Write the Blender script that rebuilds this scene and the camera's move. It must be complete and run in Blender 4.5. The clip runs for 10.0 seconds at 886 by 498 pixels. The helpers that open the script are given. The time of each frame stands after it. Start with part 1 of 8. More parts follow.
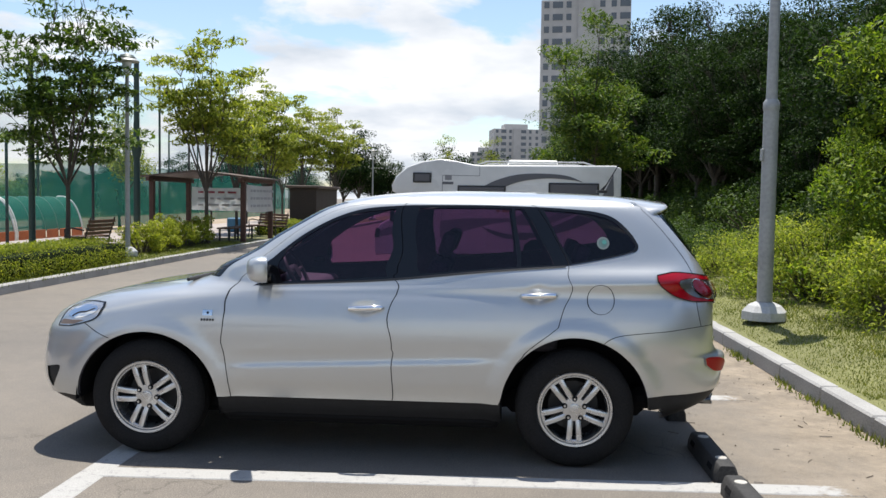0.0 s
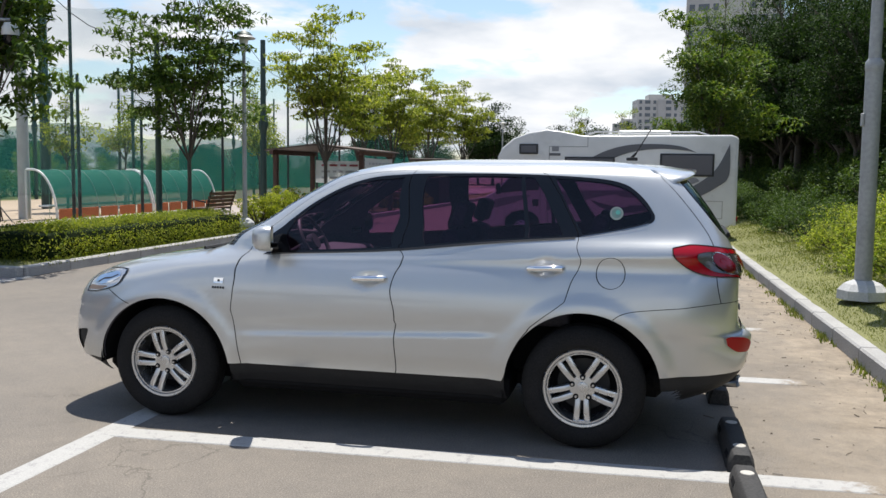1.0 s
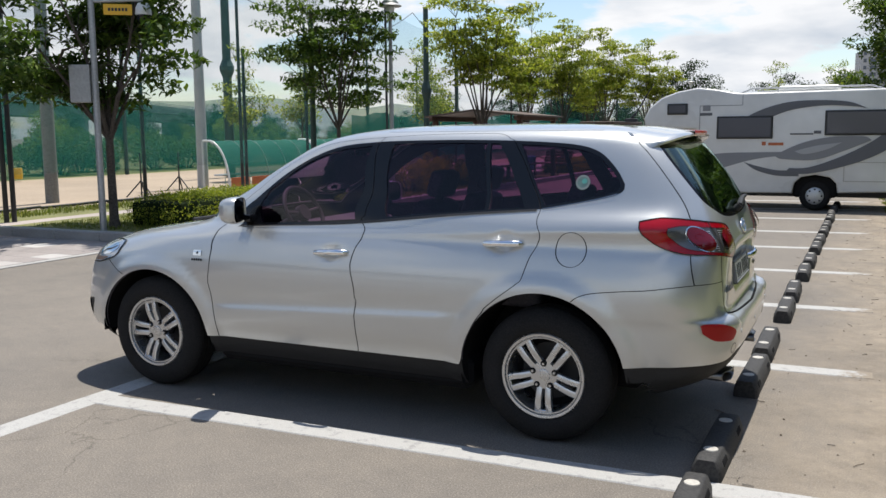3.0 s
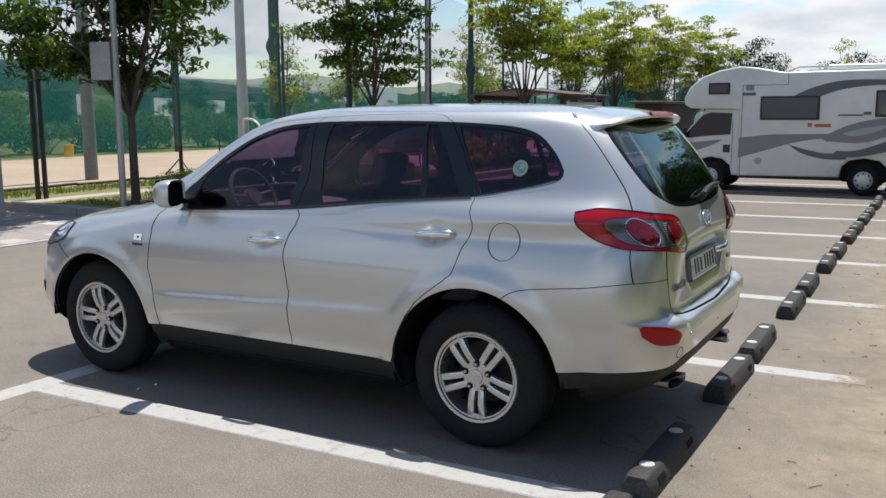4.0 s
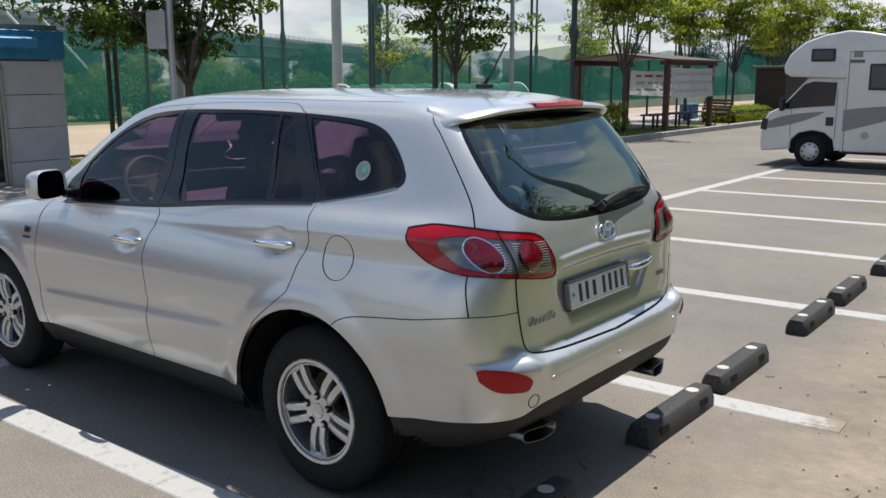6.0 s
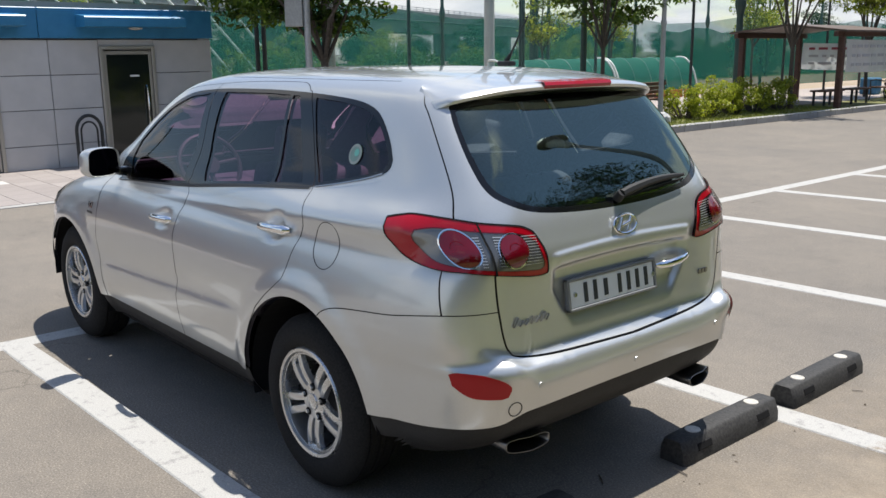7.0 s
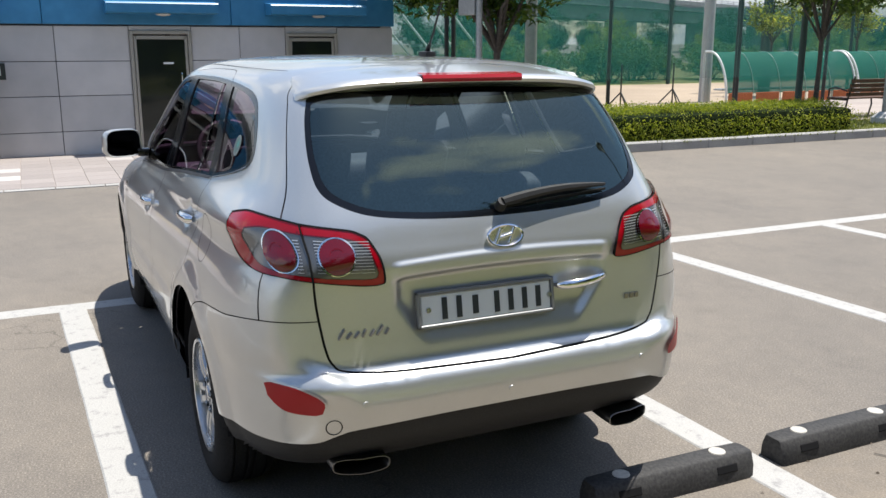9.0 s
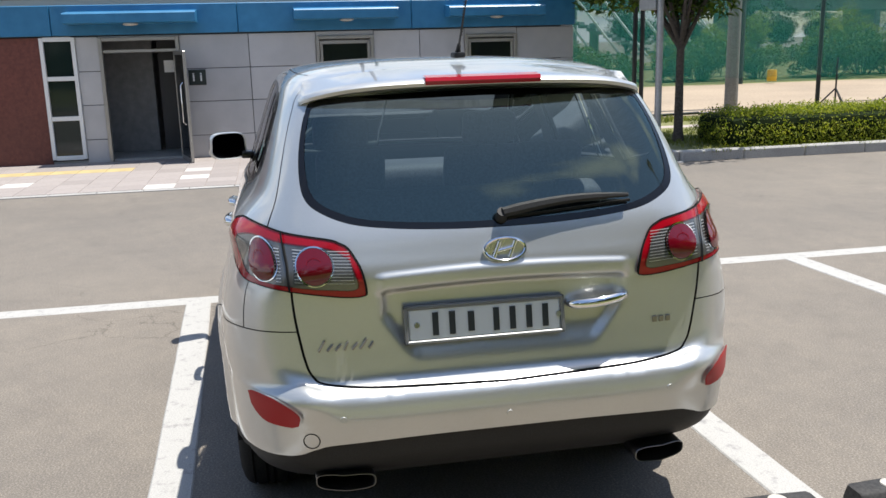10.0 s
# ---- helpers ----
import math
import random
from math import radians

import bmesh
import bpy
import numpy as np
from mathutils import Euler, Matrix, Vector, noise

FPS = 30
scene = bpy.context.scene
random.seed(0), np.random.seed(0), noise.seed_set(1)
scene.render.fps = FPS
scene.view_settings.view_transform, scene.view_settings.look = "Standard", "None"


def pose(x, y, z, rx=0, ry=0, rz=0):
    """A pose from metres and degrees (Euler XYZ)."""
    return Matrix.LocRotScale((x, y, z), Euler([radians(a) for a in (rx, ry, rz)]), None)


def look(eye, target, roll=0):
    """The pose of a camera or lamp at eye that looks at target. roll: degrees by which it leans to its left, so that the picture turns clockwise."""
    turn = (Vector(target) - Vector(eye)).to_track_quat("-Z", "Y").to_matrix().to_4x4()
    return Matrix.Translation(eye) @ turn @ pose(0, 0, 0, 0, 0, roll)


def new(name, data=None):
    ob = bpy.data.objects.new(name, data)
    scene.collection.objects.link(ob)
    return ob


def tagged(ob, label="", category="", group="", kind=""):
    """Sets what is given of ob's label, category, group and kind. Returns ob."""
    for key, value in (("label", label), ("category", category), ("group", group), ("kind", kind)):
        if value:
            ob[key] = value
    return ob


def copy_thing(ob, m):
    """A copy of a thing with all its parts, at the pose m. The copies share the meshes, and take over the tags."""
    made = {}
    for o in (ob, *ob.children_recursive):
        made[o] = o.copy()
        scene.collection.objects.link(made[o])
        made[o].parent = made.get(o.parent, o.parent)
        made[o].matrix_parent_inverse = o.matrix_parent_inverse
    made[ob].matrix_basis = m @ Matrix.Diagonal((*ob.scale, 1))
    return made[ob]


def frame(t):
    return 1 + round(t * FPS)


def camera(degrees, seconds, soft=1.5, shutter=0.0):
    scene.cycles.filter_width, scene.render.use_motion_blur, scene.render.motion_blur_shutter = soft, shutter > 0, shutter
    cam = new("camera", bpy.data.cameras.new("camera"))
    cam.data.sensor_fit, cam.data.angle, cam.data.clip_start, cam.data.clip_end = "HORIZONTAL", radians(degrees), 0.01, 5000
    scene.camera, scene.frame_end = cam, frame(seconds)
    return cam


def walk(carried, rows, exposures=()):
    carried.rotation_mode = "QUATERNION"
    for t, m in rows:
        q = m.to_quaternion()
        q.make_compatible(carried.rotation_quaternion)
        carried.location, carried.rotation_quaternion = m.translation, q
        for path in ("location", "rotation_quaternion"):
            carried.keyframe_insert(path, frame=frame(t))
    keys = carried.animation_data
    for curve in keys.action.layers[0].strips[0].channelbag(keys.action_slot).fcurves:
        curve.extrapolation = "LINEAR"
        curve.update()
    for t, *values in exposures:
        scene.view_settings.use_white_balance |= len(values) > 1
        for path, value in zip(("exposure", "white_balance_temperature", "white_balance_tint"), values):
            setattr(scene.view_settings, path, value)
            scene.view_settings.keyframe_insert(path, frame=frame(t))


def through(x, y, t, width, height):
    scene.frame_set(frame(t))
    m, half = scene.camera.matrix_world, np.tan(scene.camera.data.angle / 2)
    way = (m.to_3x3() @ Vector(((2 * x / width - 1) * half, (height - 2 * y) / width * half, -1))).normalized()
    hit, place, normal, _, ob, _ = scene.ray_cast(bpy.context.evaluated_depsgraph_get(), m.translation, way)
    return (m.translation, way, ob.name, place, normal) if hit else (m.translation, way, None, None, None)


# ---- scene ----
cam = camera(53.1, 10.0)
PATH = [
    (0, (2.218, -5.442, 1.654), (2.09, -3.449, 1.541), 0.9),
    (0.5, (2.642, -5.326, 1.647), (2.327, -3.355, 1.511), 1.0),
    (1, (3.02, -5.158, 1.633), (2.58, -3.215, 1.456), 0.7),
    (1.5, (3.396, -5.029, 1.633), (2.815, -3.126, 1.437), 0.2),
    (2, (3.744, -4.899, 1.653), (3.009, -3.054, 1.416), -0.4),
    (2.5, (3.987, -4.667, 1.645), (3.198, -2.844, 1.413), -0.4),
    (3.8, (4.574, -3.858, 1.656), (3.605, -2.134, 1.355), -0.4),
    (4, (4.654, -3.743, 1.653), (3.675, -2.025, 1.351), -0.2),
    (4.5, (4.931, -3.472, 1.727), (3.881, -1.806, 1.375), -0.3),
    (5, (5.089, -3.156, 1.761), (4.018, -1.506, 1.403), -0.1),
    (5.5, (5.199, -2.814, 1.784), (4.079, -1.202, 1.398), -0.0),
    (5.7, (5.259, -2.672, 1.765), (4.1, -1.087, 1.384), -0.1),
    (6.8, (5.577, -1.939, 1.777), (4.167, -0.588, 1.347), -0.3),
    (7, (5.662, -1.813, 1.771), (4.182, -0.54, 1.338), -0.6),
    (7.5, (5.844, -1.477, 1.77), (4.263, -0.331, 1.337), -0.8),
    (8, (5.961, -1.176, 1.759), (4.335, -0.094, 1.331), -0.2),
    (8.5, (6.096, -0.855, 1.757), (4.364, 0.046, 1.323), -0.1),
    (9, (6.185, -0.545, 1.765), (4.419, 0.277, 1.312), -0.0),
    (9.5, (6.177, -0.195, 1.771), (4.356, 0.489, 1.304), -0.4),
    (10, (6.25, 0.191, 1.761), (4.336, 0.557, 1.312), -1.5),
]
walk(cam, [(t, look(eye, target, roll)) for t, eye, target, roll in PATH],
     exposures=((0, 0.58), (2.5, 0.43), (5.5, 0.41), (7.5, 0.64), (10, 0.70)))

# ---------------------------------------------------------------- light
world = bpy.data.worlds.new("sky")
scene.world = world
world.use_nodes = True
wn, wl = world.node_tree.nodes, world.node_tree.links
wn.clear()
SUN_WAY = Vector((0.0, 0.268, 1.0)).normalized()


def wnode(kind, **sets):
    n = wn.new(kind)
    for k, v in sets.items():
        n.inputs[k].default_value = v
    return n


sky = wnode("ShaderNodeTexSky")
sky.sky_type, sky.sun_disc = "NISHITA", False
sky.sun_elevation = math.asin(SUN_WAY.z)
sky.sun_rotation = math.atan2(SUN_WAY.x, SUN_WAY.y)
sky.air_density, sky.dust_density, sky.ozone_density = 1.0, 0.6, 1.0
coord = wnode("ShaderNodeTexCoord")
# clouds: the direction is laid on a flat layer so that they shrink towards the horizon
sep = wnode("ShaderNodeSeparateXYZ")
wl.new(coord.outputs["Generated"], sep.inputs[0])
lift = wnode("ShaderNodeMath"); lift.operation = "ADD"; lift.inputs[1].default_value = 0.22
wl.new(sep.outputs["Z"], lift.inputs[0])
clampz = wnode("ShaderNodeMath"); clampz.operation = "MAXIMUM"; clampz.inputs[1].default_value = 0.08
wl.new(lift.outputs[0], clampz.inputs[0])
dx = wnode("ShaderNodeMath"); dx.operation = "DIVIDE"
dy = wnode("ShaderNodeMath"); dy.operation = "DIVIDE"
wl.new(sep.outputs["X"], dx.inputs[0]); wl.new(clampz.outputs[0], dx.inputs[1])
wl.new(sep.outputs["Y"], dy.inputs[0]); wl.new(clampz.outputs[0], dy.inputs[1])
comb = wnode("ShaderNodeCombineXYZ")
wl.new(dx.outputs[0], comb.inputs[0]); wl.new(dy.outputs[0], comb.inputs[1])
comb.inputs[2].default_value = 1.9
puff = wnode("ShaderNodeTexNoise", Scale=1.6, Detail=9.0, Roughness=0.56, Distortion=0.25)
wl.new(comb.outputs[0], puff.inputs["Vector"])
mask = wnode("ShaderNodeValToRGB")
mask.color_ramp.elements[0].position, mask.color_ramp.elements[0].color = 0.488, (0, 0, 0, 1)
mask.color_ramp.elements[1].position, mask.color_ramp.elements[1].color = 0.56, (1, 1, 1, 1)
# more cloud is seen towards the horizon, where the layer is looked through at a slant
low = wnode("ShaderNodeMapRange"); low.inputs["From Min"].default_value, low.inputs["From Max"].default_value = 0.05, 0.55
low.inputs["To Min"].default_value, low.inputs["To Max"].default_value = 0.085, -0.075
wl.new(sep.outputs["Z"], low.inputs["Value"])
thick = wnode("ShaderNodeMath"); thick.operation = "ADD"
wl.new(puff.outputs["Fac"], thick.inputs[0]); wl.new(low.outputs[0], thick.inputs[1])
wl.new(thick.outputs[0], mask.inputs[0])
shade = wnode("ShaderNodeTexNoise", Scale=2.3, Detail=6.0, Roughness=0.5)
wl.new(comb.outputs[0], shade.inputs["Vector"])
tone = wnode("ShaderNodeValToRGB")
tone.color_ramp.elements[0].position, tone.color_ramp.elements[0].color = 0.35, (3.9, 4.3, 4.85, 1)
tone.color_ramp.elements[1].position, tone.color_ramp.elements[1].color = 0.62, (6.3, 6.35, 6.5, 1)
wl.new(shade.outputs["Fac"], tone.inputs[0])
lay = wnode("ShaderNodeMix"); lay.data_type = "RGBA"
wl.new(mask.outputs["Color"], lay.inputs["Factor"])
wl.new(sky.outputs[0], lay.inputs["A"])
wl.new(tone.outputs["Color"], lay.inputs["B"])
bgd = wnode("ShaderNodeBackground", Strength=0.115)
wl.new(lay.outputs["Result"], bgd.inputs["Color"])
wout = wnode("ShaderNodeOutputWorld")
wl.new(bgd.outputs[0], wout.inputs[0])

sun = new("sun", bpy.data.lights.new("sun", "SUN"))
sun.data.energy, sun.data.angle, sun.data.color = 4.4, radians(0.55), (1.0, 0.958, 0.885)
sun.matrix_world = look(SUN_WAY * 60, (0, 0, 0))

# ---------------------------------------------------------------- materials
class Mat:
    """A small wrapper to write node materials shortly."""

    def __init__(self, name):
        self.m = bpy.data.materials.new(name)
        self.m.use_nodes = True
        self.n, self.l = self.m.node_tree.nodes, self.m.node_tree.links
        self.b = self.n["Principled BSDF"]
        self.at = None

    def where(self):
        if self.at is None:
            self.at = self.n.new("ShaderNodeTexCoord").outputs["Object"]
        return self.at

    def set(self, **kw):
        for k, v in kw.items():
            self.b.inputs[k.replace("_", " ")].default_value = v
        return self

    def noise(self, scale, detail=4.0, rough=0.55, stretch=None):
        t = self.n.new("ShaderNodeTexNoise")
        t.inputs["Scale"].default_value, t.inputs["Detail"].default_value = scale, detail
        t.inputs["Roughness"].default_value = rough
        src = self.where()
        if stretch:
            mp = self.n.new("ShaderNodeMapping")
            mp.inputs["Scale"].default_value = stretch
            self.l.new(src, mp.inputs["Vector"])
            src = mp.outputs[0]
        self.l.new(src, t.inputs["Vector"])
        return t.outputs["Fac"]

    def ramp(self, fac, *stops):
        r = self.n.new("ShaderNodeValToRGB")
        els = r.color_ramp.elements
        while len(els) < len(stops):
            els.new(0.5)
        for e, (p, c) in zip(els, stops):
            e.position = p
            e.color = (*c, 1) if len(c) == 3 else c
        self.l.new(fac, r.inputs[0])
        return r.outputs["Color"]

    def mix(self, fac, a, b, kind="MIX"):
        x = self.n.new("ShaderNodeMix")
        x.data_type, x.blend_type = "RGBA", kind
        for sock, val in ((x.inputs["Factor"], fac), (x.inputs["A"], a), (x.inputs["B"], b)):
            if isinstance(val, bpy.types.NodeSocket):
                self.l.new(val, sock)
            elif isinstance(val, tuple):
                sock.default_value = (*val, 1)
            else:
                sock.default_value = val
        return x.outputs["Result"]

    def random(self):
        return self.n.new("ShaderNodeObjectInfo").outputs["Random"]

    def island(self):
        return self.n.new("ShaderNodeNewGeometry").outputs["Random Per Island"]

    def color(self, sock):
        self.l.new(sock, self.b.inputs["Base Color"])
        return self

    def rough(self, fac, lo, hi):
        r = self.n.new("ShaderNodeMapRange")
        r.inputs["To Min"].default_value, r.inputs["To Max"].default_value = lo, hi
        self.l.new(fac, r.inputs["Value"])
        self.l.new(r.outputs[0], self.b.inputs["Roughness"])
        return self

    def bump(self, fac, strength, distance=0.01):
        b = self.n.new("ShaderNodeBump")
        b.inputs["Strength"].default_value, b.inputs["Distance"].default_value = strength, distance
        old = self.b.inputs["Normal"].links
        if old:
            self.l.new(old[0].from_socket, b.inputs["Normal"])
        self.l.new(fac, b.inputs["Height"])
        self.l.new(b.outputs[0], self.b.inputs["Normal"])
        return self


def grained(name, lo, hi, scale, rough=0.6, coarse=None, bump=0.15, dist=0.01, metal=0.0, spec=0.5):
    """A surface with grain at one scale and stains at a coarser one."""
    m = Mat(name)
    fine = m.noise(scale, 5)
    big = m.noise(coarse or scale / 14, 4)
    c = m.ramp(fine, (0.3, lo), (0.7, hi))
    d = m.ramp(big, (0.3, (0.82, 0.82, 0.82)), (0.7, (1.08, 1.08, 1.08)))
    m.color(m.mix(1.0, c, d, "MULTIPLY"))
    m.set(Metallic=metal, Specular_IOR_Level=spec)
    m.rough(big, max(rough - 0.1, 0.02), min(rough + 0.1, 1))
    if bump:
        m.bump(fine, bump, dist)
    return m.m


def plain(name, c, rough=0.5, metal=0.0, coat=0.0, spec=0.5):
    m = Mat(name).set(Base_Color=(*c, 1), Metallic=metal, Coat_Weight=coat, Specular_IOR_Level=spec)
    m.rough(m.noise(9.0, 3), max(rough - 0.06, 0.01), rough + 0.06)
    return m.m


def tinted(name, c, ior=1.5, rough=0.0, sheen=(1.0, 1.0, 1.0)):
    """Sheet glass: lets light through in its tint and mirrors by the Fresnel law."""
    m = Mat(name)
    m.n.remove(m.b)
    tr = m.n.new("ShaderNodeBsdfTransparent"); tr.inputs[0].default_value = (*c, 1)
    gl = m.n.new("ShaderNodeBsdfGlossy"); gl.inputs["Roughness"].default_value = rough; gl.inputs["Color"].default_value = (*sheen, 1)
    fr = m.n.new("ShaderNodeFresnel"); fr.inputs[0].default_value = ior
    mx = m.n.new("ShaderNodeMixShader")
    m.l.new(fr.outputs[0], mx.inputs[0]); m.l.new(tr.outputs[0], mx.inputs[1]); m.l.new(gl.outputs[0], mx.inputs[2])
    m.l.new(mx.outputs[0], m.n["Material Output"].inputs[0])
    return m.m


def paint_silver():
    m = Mat("silver_car_paint")
    flake = m.noise(900.0, 2)
    dust = m.noise(3.0, 5)
    c = m.ramp(flake, (0.35, (0.500, 0.512, 0.508)), (0.65, (0.620, 0.632, 0.626)))
    m.color(m.mix(m.ramp(dust, (0.45, (0, 0, 0)), (0.9, (0.22, 0.22, 0.22))), c, (0.52, 0.50, 0.465)))
    m.set(Metallic=0.62, Coat_Weight=1.0, Coat_Roughness=0.045, Coat_IOR=1.5)
    m.rough(dust, 0.27, 0.36)
    return m.m


def asphalt():
    m = Mat("asphalt")
    grit = m.noise(110.0, 6, 0.75)
    mid = m.noise(9.0, 6, 0.7)
    big = m.noise(0.35, 5, 0.6)
    c = m.ramp(grit, (0.30, (0.088, 0.080, 0.070)), (0.52, (0.174, 0.157, 0.135)), (0.72, (0.368, 0.33, 0.283)))
    c = m.mix(1.0, c, m.ramp(mid, (0.3, (0.90, 0.90, 0.90)), (0.7, (1.08, 1.075, 1.06))), "MULTIPLY")
    c = m.mix(1.0, c, m.ramp(big, (0.3, (0.84, 0.84, 0.86)), (0.7, (1.14, 1.11, 1.08))), "MULTIPLY")
    blot = m.noise(2.4, 7, 0.7)
    c = m.mix(1.0, c, m.ramp(blot, (0.34, (0.90, 0.90, 0.905)), (0.5, (1.0, 1.0, 1.0)), (0.72, (1.05, 1.045, 1.035))), "MULTIPLY")
    # sand washed along the kerb side, with a ragged edge
    sp = m.n.new("ShaderNodeSeparateXYZ"); m.l.new(m.where(), sp.inputs[0])
    wob = m.noise(0.9, 8, 0.72, (1.6, 0.8, 1.0))
    add = m.n.new("ShaderNodeMath"); add.operation = "MULTIPLY_ADD"; add.inputs[1].default_value = 1.9
    m.l.new(wob, add.inputs[0]); m.l.new(sp.outputs["X"], add.inputs[2])
    rng = m.n.new("ShaderNodeMapRange")
    rng.inputs["From Min"].default_value, rng.inputs["From Max"].default_value = 4.50, 5.60
    m.l.new(add.outputs[0], rng.inputs["Value"])
    far = m.n.new("ShaderNodeMath"); far.operation = "LESS_THAN"; far.inputs[1].default_value = 5.2
    m.l.new(sp.outputs["X"], far.inputs[0])
    both = m.n.new("ShaderNodeMath"); both.operation = "MULTIPLY"
    m.l.new(rng.outputs[0], both.inputs[0]); m.l.new(far.outputs[0], both.inputs[1])
    half = m.n.new("ShaderNodeMath"); half.operation = "MULTIPLY"; half.inputs[1].default_value = 0.86
    m.l.new(both.outputs[0], half.inputs[0])
    c = m.mix(half.outputs[0], c, m.mix(1.0, m.ramp(m.noise(5.0, 9, 0.75), (0.3, (0.170, 0.136, 0.098)), (0.7, (0.37, 0.303, 0.224))), m.ramp(m.noise(1.3, 7, 0.7), (0.36, (0.72, 0.71, 0.69)), (0.56, (1.04, 1.04, 1.03)), (0.7, (1.12, 1.12, 1.12))), "MULTIPLY"))
    # sparse hairline cracks
    warp = m.n.new("ShaderNodeVectorMath"); warp.operation = "ADD"
    wn_ = m.n.new("ShaderNodeTexNoise"); wn_.inputs["Scale"].default_value, wn_.inputs["Detail"].default_value = 1.6, 6.0
    m.l.new(m.where(), wn_.inputs["Vector"])
    m.l.new(m.where(), warp.inputs[0]); m.l.new(wn_.outputs["Color"], warp.inputs[1])
    cell = m.n.new("ShaderNodeTexVoronoi"); cell.feature = "DISTANCE_TO_EDGE"; cell.inputs["Scale"].default_value = 0.38
    m.l.new(warp.outputs[0], cell.inputs["Vector"])
    crack = m.ramp(cell.outputs["Distance"], (0.0, (0.62, 0.62, 0.62)), (0.0035, (1, 1, 1)))
    where_ = m.ramp(m.noise(0.5, 3), (0.50, (0, 0, 0)), (0.60, (1, 1, 1)))
    c = m.mix(where_, c, m.mix(1.0, c, crack, "MULTIPLY"))
    m.color(c)
    m.rough(mid, 0.80, 0.95)
    m.bump(grit, 0.55, 0.006)
    m.bump(mid, 0.15, 0.01)
    return m.m


def road_paint():
    m = Mat("worn_white_road_paint")
    grit = m.noise(150.0, 5, 0.7)
    worn = m.noise(14.0, 6, 0.75)
    c = m.ramp(grit, (0.3, (0.30, 0.295, 0.28)), (0.7, (0.475, 0.465, 0.445)))
    c = m.mix(m.ramp(worn, (0.54, (0, 0, 0)), (0.66, (0.85, 0.85, 0.85))), c, (0.24, 0.235, 0.23))
    # the ends towards the kerb are flaked off and covered in sand
    sp = m.n.new("ShaderNodeSeparateXYZ"); m.l.new(m.where(), sp.inputs[0])
    flake = m.n.new("ShaderNodeMath"); flake.operation = "MULTIPLY_ADD"; flake.inputs[1].default_value = 1.1
    m.l.new(m.noise(9.0, 6, 0.7), flake.inputs[0]); m.l.new(sp.outputs["X"], flake.inputs[2])
    gone = m.n.new("ShaderNodeMapRange")
    gone.inputs["From Min"].default_value, gone.inputs["From Max"].default_value = 4.64, 4.82
    m.l.new(flake.outputs[0], gone.inputs["Value"])
    c = m.mix(gone.outputs[0], c, m.ramp(grit, (0.3, (0.165, 0.135, 0.100)), (0.7, (0.30, 0.25, 0.19))))
    m.color(c).set(Roughness=0.8)
    m.bump(grit, 0.5, 0.004)
    return m.m


def leaves(name, lo, mid, hi, through=0.35, spec=0.22):
    m = Mat(name)
    r = m.island()
    big = m.noise(1.7, 3)
    c = m.ramp(r, (0.0, lo), (0.55, mid), (1.0, hi))
    c = m.mix(1.0, c, m.ramp(big, (0.3, (0.78, 0.82, 0.78)), (0.7, (1.15, 1.12, 1.0))), "MULTIPLY")
    m.color(c).set(Roughness=0.62, Specular_IOR_Level=spec)
    tl = m.n.new("ShaderNodeBsdfTranslucent")
    m.l.new(m.mix(1.0, c, (1.25, 1.35, 0.55), "MULTIPLY"), tl.inputs[0])
    mx = m.n.new("ShaderNodeMixShader"); mx.inputs[0].default_value = through
    m.l.new(m.b.outputs[0], mx.inputs[1]); m.l.new(tl.outputs[0], mx.inputs[2])
    m.l.new(mx.outputs[0], m.n["Material Output"].inputs[0])
    return m.m


SILVER = paint_silver()
ASPHALT = asphalt()
LINE = road_paint()
BLACK = grained("black_rough_plastic", (0.016, 0.016, 0.017), (0.030, 0.030, 0.031), 240, 0.6, bump=0.2, dist=0.002, spec=0.3)
GLOSSBLACK = plain("gloss_black_trim", (0.006, 0.006, 0.007), 0.12)
GAP = plain("dark_gap", (0.014, 0.014, 0.015), 0.9, spec=0.1)
RUBBER = grained("tyre_rubber", (0.014, 0.014, 0.015), (0.028, 0.027, 0.026), 120, 0.85, bump=0.25, dist=0.002, spec=0.15)
ALLOY = plain("alloy", (0.56, 0.57, 0.58), 0.28, 0.85, 0.4)
CHROME = plain("chrome", (0.82, 0.83, 0.84), 0.08, 1.0)
DARKMETAL = plain("dark_metal", (0.05, 0.05, 0.052), 0.5, 0.6)
SIDEGLASS = tinted("violet_tinted_side_glass", (0.42, 0.25, 0.40), 1.45)
REARGLASS = tinted("dark_tinted_rear_glass", (0.40, 0.54, 0.56), 2.2, sheen=(0.74, 0.93, 0.84))
FRONTGLASS = tinted("windscreen_glass", (0.62, 0.66, 0.66))
REDLENS = Mat("red_lens").set(Base_Color=(0.36, 0.003, 0.012, 1), Roughness=0.18, Specular_IOR_Level=0.3, Coat_Weight=0.5, Coat_Roughness=0.02).m
REDMID = Mat("mid_red_lens").set(Base_Color=(0.17, 0.003, 0.010, 1), Roughness=0.15).m
REDDEEP = Mat("deep_red_lens").set(Base_Color=(0.12, 0.002, 0.008, 1), Roughness=0.10, Coat_Weight=0.5, Coat_Roughness=0.02).m
CLEARLENS = Mat("clear_lens").set(Base_Color=(0.15, 0.148, 0.145, 1), Metallic=0.55, Roughness=0.24, Coat_Weight=1.0, Coat_Roughness=0.02).m
HEADLENS = Mat("headlamp_lens").set(Base_Color=(0.55, 0.55, 0.55, 1), Metallic=0.7, Roughness=0.2, Coat_Weight=1.0, Coat_Roughness=0.02).m
